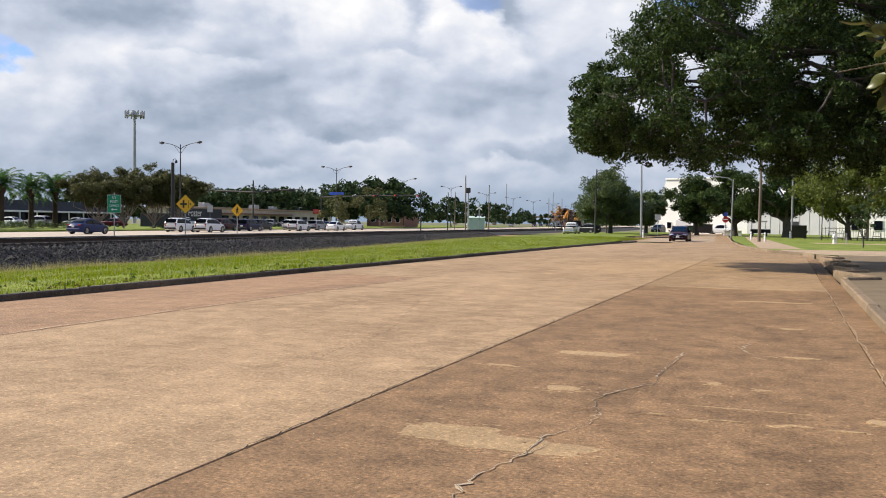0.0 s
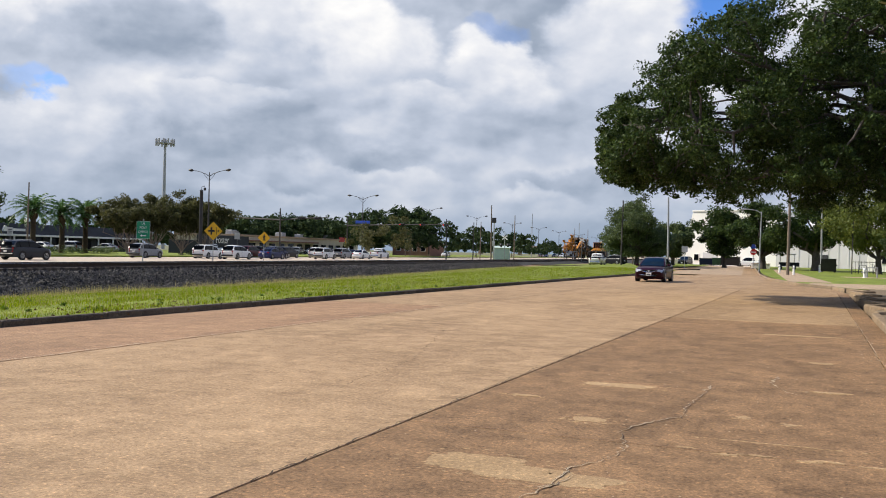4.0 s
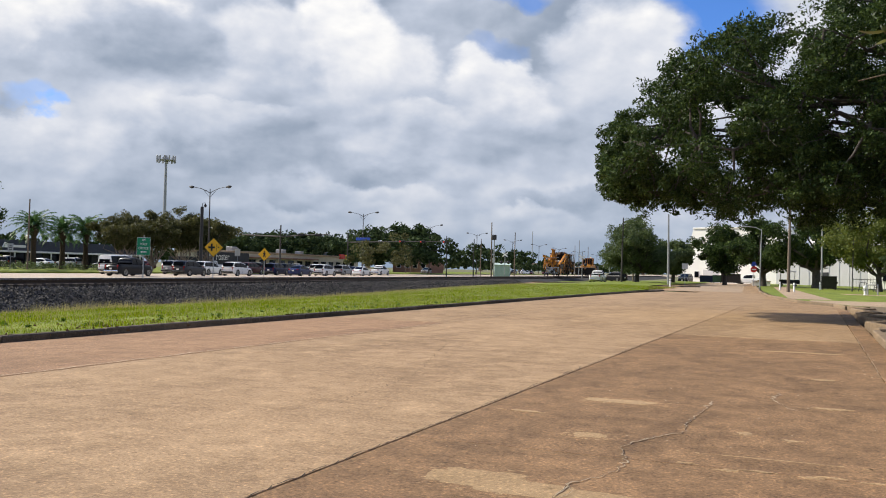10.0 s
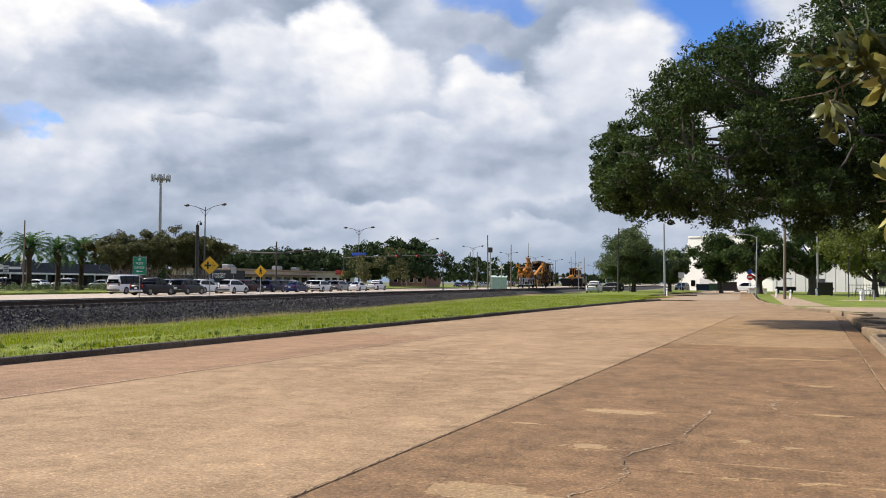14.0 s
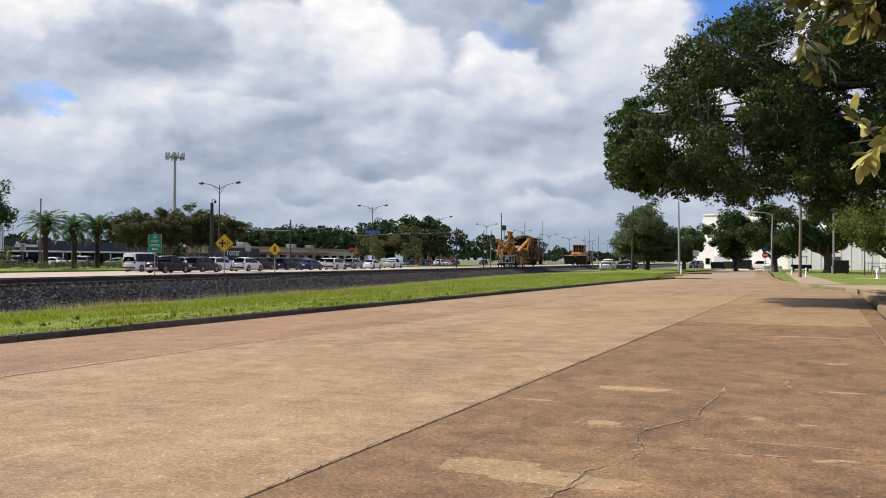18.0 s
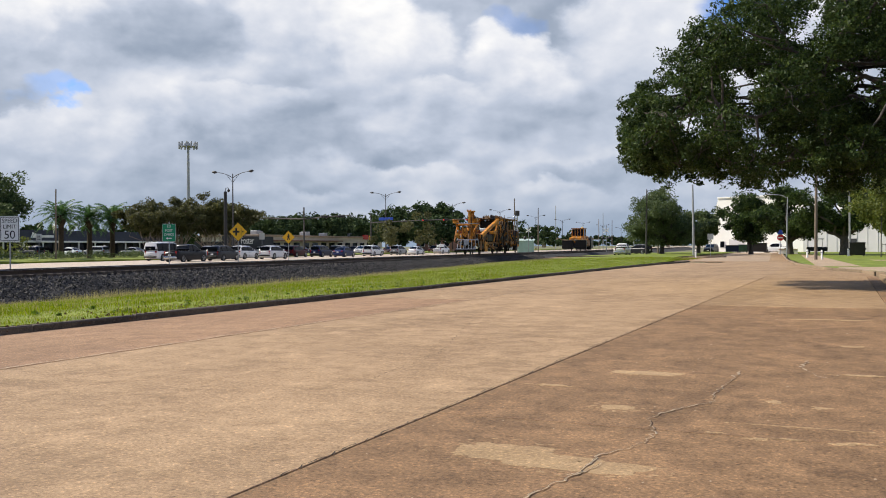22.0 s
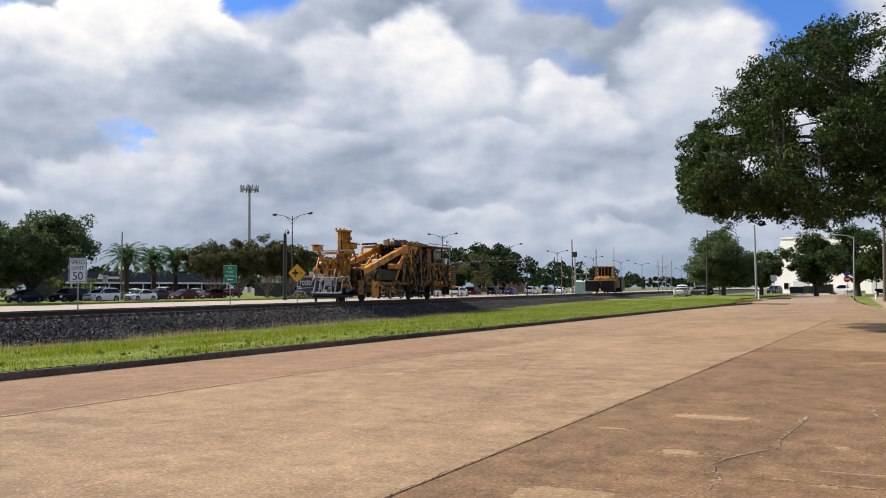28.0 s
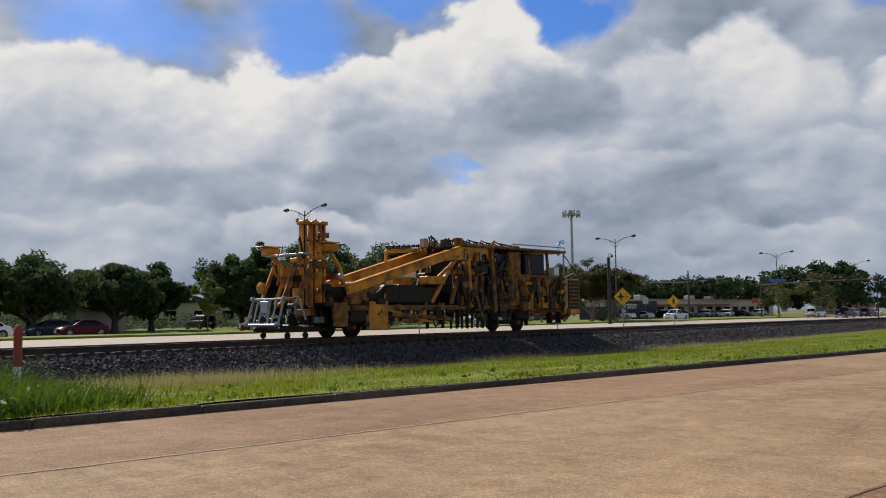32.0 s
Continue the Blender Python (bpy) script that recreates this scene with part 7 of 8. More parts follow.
for x, y in ((0.34, -1.99), (0.41, -1.61), (0.47, -1.23)):
    mast = tp("mast_post", Geo().box((x, y - 0.085, 2.5), (0.22, 0.09, 3.5), 0.02).box((x, y + 0.085, 2.5), (0.22, 0.09, 3.5), 0.02), YEL, "tall yellow mast post")
    tp("mast_cap", Geo().box((x, y, 4.26), (0.42, 0.34, 0.14), 0.03).box((x - 0.2, y - 0.12, 4.36), (0.1, 0.1, 0.16), 0.02), YEL, "", mast)
    tp("mast_rod", Geo().tube([(x + 0.02, y, 1.2), (x + 0.02, y, 4.2)], 0.05, 8), M_GREASE, "greasy piston rod", mast, True)
    tp("mast_slide", Geo().box((x, y, 2.75), (0.4, 0.30, 0.3), 0.04), DIRTY_SHADED, "sliding collar", mast)
    tp("mast_foot", Geo().box((x, y, 0.85), (0.36, 0.34, 0.7), 0.05), M_GREASE, "greasy mast foot", mast)
tp("mast_tie", Geo().tube([(0.3, -2.2, 3.62), (0.5, -1.0, 3.62)], 0.03, 8).tube([(0.3, -2.2, 3.1), (0.55, -0.9, 3.2)], 0.03, 8), M_GREASE)
# forward arms with the light boxes
for x, y, z in ((-0.88, -2.55, 3.2), (0.62, -1.0, 3.36)):
    arm = tp("front_arm", Geo().bar((x * 0.95, y + 0.9, 1.3), (x, y + 0.55, 2.6), 0.13, 0.15, 0.02).bar((x, y + 0.55, 2.6), (x, y, z - 0.1), 0.12, 0.14, 0.02), YEL, "reaching yellow arm")
    tp("light_box", Geo().box((x, y, z), (0.42, 0.62, 0.3), 0.04), YEL, "yellow box on the arm", arm)
    tp("box_lid", Geo().box((x, y - 0.1, z + 0.19), (0.5, 0.86, 0.05), 0.01), YEL, "", arm)
    tp("hinge", Geo().spin((x * 1.05, y + 0.5, 2.3), [(0, -0.12), (0.1, -0.1), (0.12, 0.1), (0, 0.12)], 0, 12), M_PALEMETAL, "bright pivot", arm, True)
for x, y in ((-0.9, -3.0), (-0.35, -2.75), (0.5, -3.1), (1.1, -2.9)):
    tp("leg", Geo().bar((x, y, 1.25), (x + 0.08, y + 0.55, 2.65), 0.1, 0.12, 0.01), (YEL, DIRTY_SHADED)[x > 0], "leaning yellow strut")
tp("walkway", Geo().box((0.4, -2.7, 3.03), (2.2, 0.42, 0.06), 0.01), M_STEEL, "grey grating platform")
tp("rod", Geo().tube([(0.7, -0.9, 3.45), (0.8, -0.35, 3.5)], 0.03, 6), M_GREASE)
tp("work_lamp", Geo().spin((-0.6, -3.15, 1.86), [(0, 0.12), (0.17, 0.1), (0.22, -0.08), (0.1, -0.12), (0, -0.1)], 1, 14), YEL, "round yellow work lamp", None, True)
tp("lamp_stalk", Geo().tube([(-0.6, -3.1, 1.3), (-0.6, -3.1, 1.72)], 0.03, 6), M_STEEL)
# silvery cage of the buggy at the very front, tilted back
cage = tp("front_cage", Geo().tube([(-1.2, -3.42, 0.52), (-1.15, -3.16, 1.42), (0.6, -3.16, 1.42), (0.6, -3.42, 0.52), (-1.2, -3.42, 0.52)], 0.05, 8), M_PALEMETAL, "silvery tubular front cage")
for x in (-0.85, 0.2):
    tp("cage_bar", Geo().tube([(x, -3.40, 0.54), (x, -3.17, 1.42)], 0.035, 6), M_PALEMETAL, "", cage)
tp("cage_panel", Geo().box((-0.3, -3.3, 1.15), (0.5, 0.05, 0.42), 0.01).bar((-0.55, -3.42, 0.5), (-0.5, -3.2, 1.4), 0.06, 0.05).bar((-0.05, -3.42, 0.5), (-0.1, -3.2, 1.4), 0.06, 0.05), M_PALEMETAL, "pale panel with frame", cage)
tp("cage_mesh", Geo().box((-0.3, -3.335, 1.17), (0.38, 0.02, 0.3)), M_STEEL, "dull grey mesh plate", cage)
tp("cage_stay", Geo().tube([(-1.15, -3.16, 1.4), (-1.15, -2.7, 1.3), (-1.1, -2.6, 0.6)], 0.045, 8).tube([(0.6, -3.16, 1.4), (0.65, -2.6, 1.5), (0.7, -2.3, 0.7)], 0.045, 8), M_PALEMETAL, "", cage)
for x in (-1.2, 0.6):
    tp("cage_bumper", Geo().spin((x, -3.45, 0.55), [(0, -0.09), (0.09, -0.06), (0.09, 0.06), (0, 0.09)], 1, 10).spin((x, -3.18, 1.44), [(0, -0.09), (0.08, -0.05), (0.08, 0.05), (0, 0.09)], 1, 10), M_PALEMETAL, "", cage, True)
for x, y in ((-0.72, -3.0), (0.72, -3.0), (0.72, -2.2)):
    tp("guide_wheel", Geo().spin((x, y, 0.13), [(0, -0.04), (0.11, -0.04), (0.125, -0.02), (0.125, 0.02), (0.10, 0.04), (0, 0.04)], 0, 14), M_GREASE, "small guide wheel")
tp("cage_beam", Geo().box((0.72, -2.3, 0.34), (0.14, 2.2, 0.16), 0.02).box((-0.72, -2.3, 0.34), (0.14, 2.2, 0.16), 0.02).box((0, -2.9, 0.42), (1.6, 0.2, 0.2), 0.03).bar((0.3, -2.9, 0.45), (0.6, -3.9, 0.55), 0.16, 0.14, 0.02), M_GREASE, "greasy front carrier frame")
cage.matrix_basis = pose(0.90, -0.58, 0)
tp("draw_bar", Geo().bar((0, -2.4, 0.5), (0, -0.6, 0.85), 0.2, 0.2, 0.02), M_GREASE)


def clutter(seed, count, lo, hi, mats, thick=(0.04, 0.16)):
    """Rods, brackets, boxes and pipes of working machinery in one stretch of the machine."""
    rnd = random.Random(seed)
    for k in range(count):
        x, y, z = (rnd.uniform(lo[i], hi[i]) for i in range(3))
        mat = rnd.choice(mats)
        w, v = rnd.uniform(*thick), rnd.uniform(*thick)
        what = rnd.random()
        if what < 0.35:
            L = rnd.uniform(0.3, 1.1)
            a = rnd.uniform(-0.5, 0.5) + (0 if rnd.random() < 0.7 else 1.2)
            tp("linkage", Geo().bar((x, y, z), (x + rnd.uniform(-0.1, 0.1), min(hi[1], y + L * math.sin(a)), min(hi[2] + 0.2, z + L * math.cos(a))), w, v, 0.01), mat)
        elif what < 0.65:
            tp("bracket", Geo().box((x, y, z), (rnd.uniform(0.08, 0.3), rnd.uniform(0.12, 0.5), rnd.uniform(0.1, 0.45)), 0.02), mat)
        elif what < 0.85:
            b = rnd.uniform(0.1, 0.35)
            tp("hose", Geo().tube([(x, y, z), (x + 0.06, y + b * 0.4, z - b), (x + 0.05, y + b, z - 0.6 * b), (x, y + 1.3 * b, z + b)], rnd.uniform(0.02, 0.04), 6), M_HOSE, "", None, True)
        else:
            tp("cylinder", Geo().tube([(x, y, z), (x, y + rnd.uniform(-0.25, 0.25), min(hi[2] + 0.2, z + rnd.uniform(0.4, 0.9)))], 0.5 * max(w, v), 10), mat, "", None, True)


clutter(9, 30, (-1.0, -2.7, 0.6), (1.1, -0.6, 1.7), (YEL, DIRTY_SHADED, M_GREASE, M_GREASE, M_GREASE, M_PALEMETAL))
clutter(10, 30, (-0.9, -2.7, 1.5), (1.0, -0.9, 2.5), (YEL, YEL, DIRTY_SHADED, M_GREASE), (0.03, 0.10))
clutter(17, 8, (0.2, -2.3, 2.2), (0.8, -0.9, 3.9), (YEL, DIRTY_SHADED, M_GREASE), (0.03, 0.09))
clutter(11, 34, (0.9, -0.9, 0.5), (1.2, 1.4, 1.7), (DIRTY_SHADED, M_GREASE, M_GREASE))
clutter(12, 85, (0.75, 6.0, 0.55), (1.25, 9.0, 3.2), (M_GREASE, M_GREASE, M_GREASE, DIRTY_SHADED, DIRTY_SHADED, YEL, M_BLACK))
clutter(13, 18, (0.9, 1.5, 0.45), (1.15, 5.2, 0.95), (M_GREASE, DIRTY_SHADED, M_PALEMETAL), (0.03, 0.09))
clutter(14, 60, (1.26, 9.3, 0.7), (1.36, 13.0, 2.3), (M_GREASE, DIRTY_SHADED, M_BLACK, YEL), (0.04, 0.12))
clutter(15, 44, (-0.9, 4.6, 3.72), (0.9, 8.8, 3.9), (M_GREASE, M_HOSE, DIRTY_SHADED, M_PALE), (0.03, 0.09))
clutter(16, 14, (0.2, 1.2, 0.8), (0.9, 5.0, 1.3), (M_GREASE, M_BLACK), (0.08, 0.2))
# tanks and machinery under the boom
tp("fuel_tank", Geo().box((0.65, 2.9, 1.62), (0.9, 3.0, 0.78), 0.1), M_GREASE, "long black tank with rounded edges")
for y in (2.2, 3.6):
    tp("tank_strap", Geo().box((0.65, y, 1.62), (0.93, 0.08, 0.81), 0.1), M_GREASE)
tp("side_panel", Geo().box((1.16, 1.0, 0.8), (0.08, 1.0, 1.1), 0.02), YEL, "yellow side plate")
tp("side_panel", Geo().box((1.16, -0.9, 0.85), (0.08, 0.7, 0.9), 0.02), DIRTY_SHADED)
tp("tool_box", Geo().box((0.9, 0.9, 0.72), (0.5, 0.6, 0.5), 0.04), YEL)
tp("white_bin", Geo().box((0.2, 3.4, 2.5), (0.6, 0.8, 0.35), 0.05), M_WHITE, "white plastic bin")
tp("core", Geo().box((-0.2, 4.0, 1.4), (1.1, 7.5, 0.7), 0.06), M_GREASE, "greasy inner machinery")
tp("core", Geo().box((-0.25, 7.4, 2.4), (1.5, 2.6, 2.2), 0.1), M_GREASE)
# tamping banks: rows of tines and cylinders
for s in (-1, 1):
    for j in range(3):
        y = 5.9 + 1.0 * j
        bank = tp("tamping_bank", Geo().box((s * 0.95, y, 1.9), (0.55, 0.72, 1.5), 0.06), DIRTY_SHADED if j % 2 else M_GREASE, "greasy tamping unit")
        for q in range(4):
            tp("tine", Geo().bar((s * (0.72 + 0.15 * q), y - 0.25 + 0.17 * q, 1.2), (s * (0.72 + 0.15 * q), y - 0.28 + 0.19 * q, 0.2), 0.07, 0.09, 0.01), M_GREASE, "steel tine", bank)
        tp("cylinder", Geo().tube([(s * 1.2, y - 0.1, 1.2), (s * 1.2, y + 0.15, 3.1)], 0.09, 10), (DIRTY_SHADED, M_GREASE, M_GREASE)[j], "hydraulic cylinder", bank, True)
        tp("rod", Geo().tube([(s * 1.2, y + 0.15, 3.0), (s * 1.2, y + 0.2, 3.5)], 0.045, 8), M_PALEMETAL, "", bank)
    tp("frame_post", Geo().bar((s * 1.22, 7.95, 0.9), (s * 1.22, 7.75, 3.7), 0.2, 0.22, 0.02), DIRTY_SHADED, "upright frame post")
    tp("frame_post", Geo().bar((s * 1.22, 6.4, 1.1), (s * 1.22, 6.2, 3.6), 0.14, 0.16, 0.02), YEL)
    tp("lower_beam", Geo().bar((s * 1.2, 1.7, 0.84), (s * 1.2, 5.1, 0.62), 0.09, 0.16, 0.02), DIRTY_SHADED)
clutter(18, 40, (1.22, 5.9, 0.5), (1.34, 9.1, 3.3), (M_GREASE, M_GREASE, M_BLACK, DIRTY_SHADED), (0.05, 0.16))
clutter(19, 7, (1.05, 4.3, 1.9), (1.25, 6.1, 3.2), (YEL, YEL, DIRTY_SHADED), (0.06, 0.12))
clutter(20, 24, (0.9, 0.4, 0.5), (1.2, 4.9, 1.1), (YEL, DIRTY_SHADED, M_GREASE, M_GREASE), (0.05, 0.12))
tp("roof_frame", Geo().box((0, 7.6, 3.76), (2.5, 3.6, 0.14), 0.03), DIRTY_SHADED, "roof plate over the work heads")
tp("dark_panel", Geo().box((1.16, 8.55, 3.1), (0.1, 0.7, 0.7), 0.03), M_BLACK, "black panel")
for k in range(9):
    y = 5.6 + 0.45 * k
    tp("hose", Geo().tube([(0.3 + 0.1 * (k % 3), y, 3.8), (0.4, y + 0.2, 4.02 + 0.08 * (k % 2)), (0.6, y + 0.5, 3.95), (0.9, y + 0.7, 3.7)], 0.035, 6), M_HOSE, "black hydraulic hose", None, True)
for k, y in enumerate((5.8, 6.6, 8.9)):
    tp("roof_light", Geo().spin((0.3 - 0.5 * (k % 2), y, 3.82), [(0, 0), (0.13, 0), (0.12, 0.2), (0.06, 0.27), (0, 0.28)], 2, 12), M_AMBER if k else M_GREASE, "roof beacon", None, True)
# cab and engine house
tp("cab_lower", Geo().box((0, 10.6, 1.85), (2.5, 3.0, 1.5), 0.06), DIRTY_SHADED, "dirty yellow cab side, coloured darker for shade")
tp("cab_door", Geo().box((1.26, 9.75, 1.9), (0.05, 0.7, 1.4), 0.02), DIRTY_SHADED, "yellow door")
tp("cab_door", Geo().box((1.26, 11.5, 1.3), (0.05, 0.8, 0.5), 0.02), YEL)
tp("locker", Geo().box((1.26, 10.4, 1.25), (0.12, 0.5, 0.5), 0.03), YEL)
tp("locker", Geo().box((1.26, 12.3, 1.3), (0.12, 0.5, 0.6), 0.03), DIRTY_SHADED)
for y in (9.1, 10.5, 12.0):
    for s in (-1, 1):
        tp("cab_pillar", Geo().bar((s * 1.2, y, 2.55), (s * 1.12, y + (0.12 if y < 10 else 0), 3.7), 0.12, 0.12, 0.02), DIRTY_SHADED)
tp("cab_wall", Geo().box((0, 9.5, 3.08), (2.36, 0.9, 1.1), 0.04), DIRTY_SHADED)
tp("cab_glass", Geo().box((0, 10.95, 3.08), (2.42, 1.5, 0.95), 0.04), M_GLASS, "dark cab windows")
tp("cab_roof", Geo().box((0, 11.1, 3.74), (2.75, 4.4, 0.12), 0.04), DIRTY_SHADED, "overhanging cab roof")
tp("roof_rail", Geo().tube([(1.3, 9.2, 3.8), (1.3, 9.2, 3.95), (1.3, 13.2, 3.95), (1.3, 13.2, 3.8)], 0.03, 6), M_STEEL)
tp("air_unit", Geo().box((0.2, 10.2, 3.88), (0.9, 0.8, 0.18), 0.06), DIRTY_SHADED, "roof air-conditioner")
tp("engine_house", Geo().box((0, 12.6, 1.75), (2.4, 1.7, 1.5), 0.06), DIRTY_SHADED, "engine housing")
for s in (-1, 1):
    tp("rear_post", Geo().tube([(s * 1.25, 13.2, 1.0), (s * 1.25, 13.2, 3.72)], 0.04, 8), M_PALEMETAL, "bright corner post")
    tp("stay", Geo().tube([(s * 1.25, 13.2, 3.65), (s * 1.25, 14.6, 2.45)], 0.025, 6), M_GREASE)
    tp("guard_rail", Geo().tube([(s * 1.22, 13.3, 2.5), (s * 1.22, 14.0, 2.75), (s * 1.22, 14.7, 2.5)], 0.03, 6), M_STEEL)
tp("radiator", Geo().box((0, 14.0, 1.6), (2.4, 1.3, 1.75), 0.06), YEL, "rear radiator box")
tp("radiator_grille", Geo().box((1.22, 14.05, 1.7), (0.04, 0.95, 1.4), 0.01), M_GREASE, "dark brown side grille")
for k in range(7):
    tp("louvre", Geo().box((1.245, 14.05, 1.15 + 0.18 * k), (0.03, 0.9, 0.05)), DIRTY_SHADED)
tp("exhaust", Geo().tube([(0.9, 13.3, 3.6), (0.9, 13.3, 4.05), (0.9, 13.45, 4.25), (0.9, 13.7, 4.3)], 0.09, 10), M_CHROME, "bright bent exhaust pipe", None, True)
tp("coupler", Geo().box((0, 14.9, 0.75), (0.4, 0.7, 0.3), 0.05), M_GREASE)
tp("buffer_beam", Geo().box((0, 13.6, 0.85), (2.5, 0.3, 0.4), 0.04), DIRTY_SHADED)
tp("white_case", Geo().box((1.0, 12.75, 2.8), (0.35, 0.4, 0.4), 0.03), M_WHITE)
tp("bags", Geo().box((1.27, 10.8, 1.95), (0.12, 0.9, 0.4), 0.06), M_BLACK, "dark hanging kit")

# ---- the ballast regulator that follows ----
regulator = thing("ballast_regulator", tpose(TRACK, 204, RAIL_Z), "yellow ballast regulator with a wide front plough and square cab", "rail machine")


def rp(name, geo, mat, label="", smooth=False):
    return part(name, geo, mat, regulator, label, smooth)


for y in (1.6, 6.4):
    for s in (-1, 1):
        rp("wheel", Geo().spin((s * 0.72, y, 0.4), [(0, -0.06), (0.4, -0.06), (0.44, 0.02), (0.4, 0.08), (0, 0.09)], 0, 20), M_GREASE, "flanged wheel", True)
rp("chassis", Geo().box((0, 4.2, 0.9), (2.3, 8.2, 0.5), 0.05), M_GREASE)
for s in (-1, 1):
    rp("plough_wing", Geo().slab([(0.0, 0.35), (0.5, 0.25), (0.9, 1.3), (0.55, 1.75), (0.0, 1.65)], s * 0.2, s * 1.95, 0), M_GREASE, "dark plough wing")
    rp("plough_lip", Geo().bar((s * 0.1, -0.1, 1.68), (s * 2.0, 0.1, 1.72), 0.25, 0.1, 0.02), M_PALE, "pale dusty plough edge")
    rp("side_wing", Geo().box((s * 1.45, 4.4, 1.2), (0.25, 2.6, 1.0), 0.05), DIRTY_SHADED)
    rp("wing_arm", Geo().bar((s * 0.9, 2.6, 1.5), (s * 1.5, 4.2, 1.9), 0.16, 0.18, 0.02), YEL)
    rp("cab_pillar", Geo().box((s * 0.95, 3.35, 2.95), (0.12, 0.12, 1.3), 0.02).box((s * 0.95, 5.1, 2.95), (0.12, 0.12, 1.3), 0.02), YEL)
rp("bonnet", Geo().box((0, 1.9, 1.75), (1.9, 1.9, 0.75), 0.08), YEL, "yellow sloping bonnet")
rp("plough_frame", Geo().bar((-0.8, 0.6, 1.5), (-0.6, 2.6, 2.2), 0.16, 0.18).bar((0.8, 0.6, 1.5), (0.6, 2.6, 2.2), 0.16, 0.18), YEL)
rp("plough_ram", Geo().tube([(0, 0.6, 1.6), (0, 2.4, 2.2)], 0.1, 10), M_PALEMETAL)
rp("cab_lower", Geo().box((0, 4.2, 1.9), (2.0, 1.95, 0.9), 0.05), YEL, "yellow cab side")
rp("cab_glass", Geo().box((0, 4.2, 2.9), (1.85, 1.75, 1.15), 0.03), M_GLASS, "dark cab windows")
rp("cab_roof", Geo().box((0, 4.2, 3.58), (2.2, 2.2, 0.14), 0.04), DIRTY_SHADED, "flat cab roof")
for s in (-1, 0, 1):
    rp("cab_mullion", Geo().box((s * 0.45, 3.31, 2.9), (0.07, 0.05, 1.15)), YEL)
rp("engine", Geo().box((0, 6.4, 1.75), (2.1, 2.2, 1.2), 0.08), DIRTY_SHADED)
rp("broom_hood", Geo().slab([(7.3, 0.4), (9.6, 0.4), (9.7, 1.5), (8.9, 2.2), (7.6, 2.2), (7.3, 1.4)], -1.45, 1.45, 0), M_BLACK, "big black broom hood")
rp("broom_drum", Geo().tube([(-1.3, 8.5, 0.5), (1.3, 8.5, 0.5)], 0.4, 14), M_HOSE, "black broom drum")
rp("beacon", Geo().spin((0.5, 4.4, 3.65), [(0, 0), (0.1, 0), (0.09, 0.2), (0, 0.24)], 2, 10), M_AMBER)
rp("exhaust", Geo().tube([(-0.7, 5.8, 2.3), (-0.7, 5.8, 3.2)], 0.07, 8), M_GREASE)


# ---- oak twigs that hang into the picture close to the camera ----
def twig(name, at, seed, length, count, label, yellow=0.25, dirn=(-1, -0.1, -0.25)):
    rnd = random.Random(seed)
    ob = thing(name, pose(*at), label, "branch")
    d = Vector(dirn).normalized()
    pts = [d * length * i / 6 + Vector((rnd.uniform(-1, 1), rnd.uniform(-1, 1), rnd.uniform(-1, 1))) * 0.012 for i in range(7)]
    part("stem", Geo().tube(pts, [0.0012 + 0.0003 * i for i in range(7)], 6), M_TWIG, ob, "thin brown stem", True)
    for k in range(max(3, count // 9)):
        base = pts[rnd.randint(0, 5)].lerp(pts[rnd.randint(1, 5)], rnd.random())
        run = (Vector((rnd.gauss(-0.5, 0.7), rnd.gauss(0, 0.7), rnd.gauss(-0.15, 0.6)))).normalized()
        reach = rnd.uniform(0.05, 0.13)
        part("side_shoot", Geo().tube([base, base + run * reach * 0.5 + Vector((0, 0, 0.006)), base + run * reach], [0.0018, 0.0014, 0.0008], 5), M_TWIG, ob)
        old = rnd.random() < yellow
        for q in range(9):
            root = base + run * reach * (0.25 + 0.75 * q / 8)
            ax = (run * 0.8 + Vector((rnd.gauss(0, 0.6), rnd.gauss(0, 0.6), rnd.gauss(-0.15, 0.5)))).normalized()
            L, W = rnd.uniform(0.035, 0.06), rnd.uniform(0.009, 0.013)
            wd = ax.cross(Vector((rnd.gauss(0, 1), rnd.gauss(0, 0.4), rnd.gauss(0, 1)))).normalized()
            nr = ax.cross(wd)
            vs = [root]
            for i in range(1, 6):
                f = i / 6
                w = W * math.sin(math.pi * f) ** 0.7
                c = root + ax * L * f - nr * (0.006 * math.sin(math.pi * f))
                vs += [c - wd * w + nr * 0.003, c, c + wd * w + nr * 0.003]
            vs.append(root + ax * L)
            fs = [(0, 1, 2), (0, 2, 3)]
            for i in range(4):
                a = 1 + 3 * i
                fs += [(a, a + 3, a + 4, a + 1), (a + 1, a + 4, a + 5, a + 2)]
            fs += [(13, 16, 14), (14, 16, 15)]
            part("leaf", Geo().add(vs, fs), M_YELLOWLEAF if old and rnd.random() < 0.8 else M_NEAR, ob, "", True)
    return ob


# leaves near the camera
twig_a = twig("oak_twig", (0.1, 2.0, 1.86), 3, 0.5, 290, "oak twig with glossy narrow leaves close to the camera", 0.18, (1, 0.25, 0.32))
twig_c = twig("oak_twig", (0.3, 2.1, 2.0), 8, 0.5, 260, "dark oak twig hanging behind another", 0.08, (1, 0.1, -0.12))
twig_b = twig("oak_twig", (0.27, 2.0, 1.72), 5, 0.26, 80, "oak twig with a few yellowed leaves close to the camera", 0.5, (1, 0.2, 0.05))

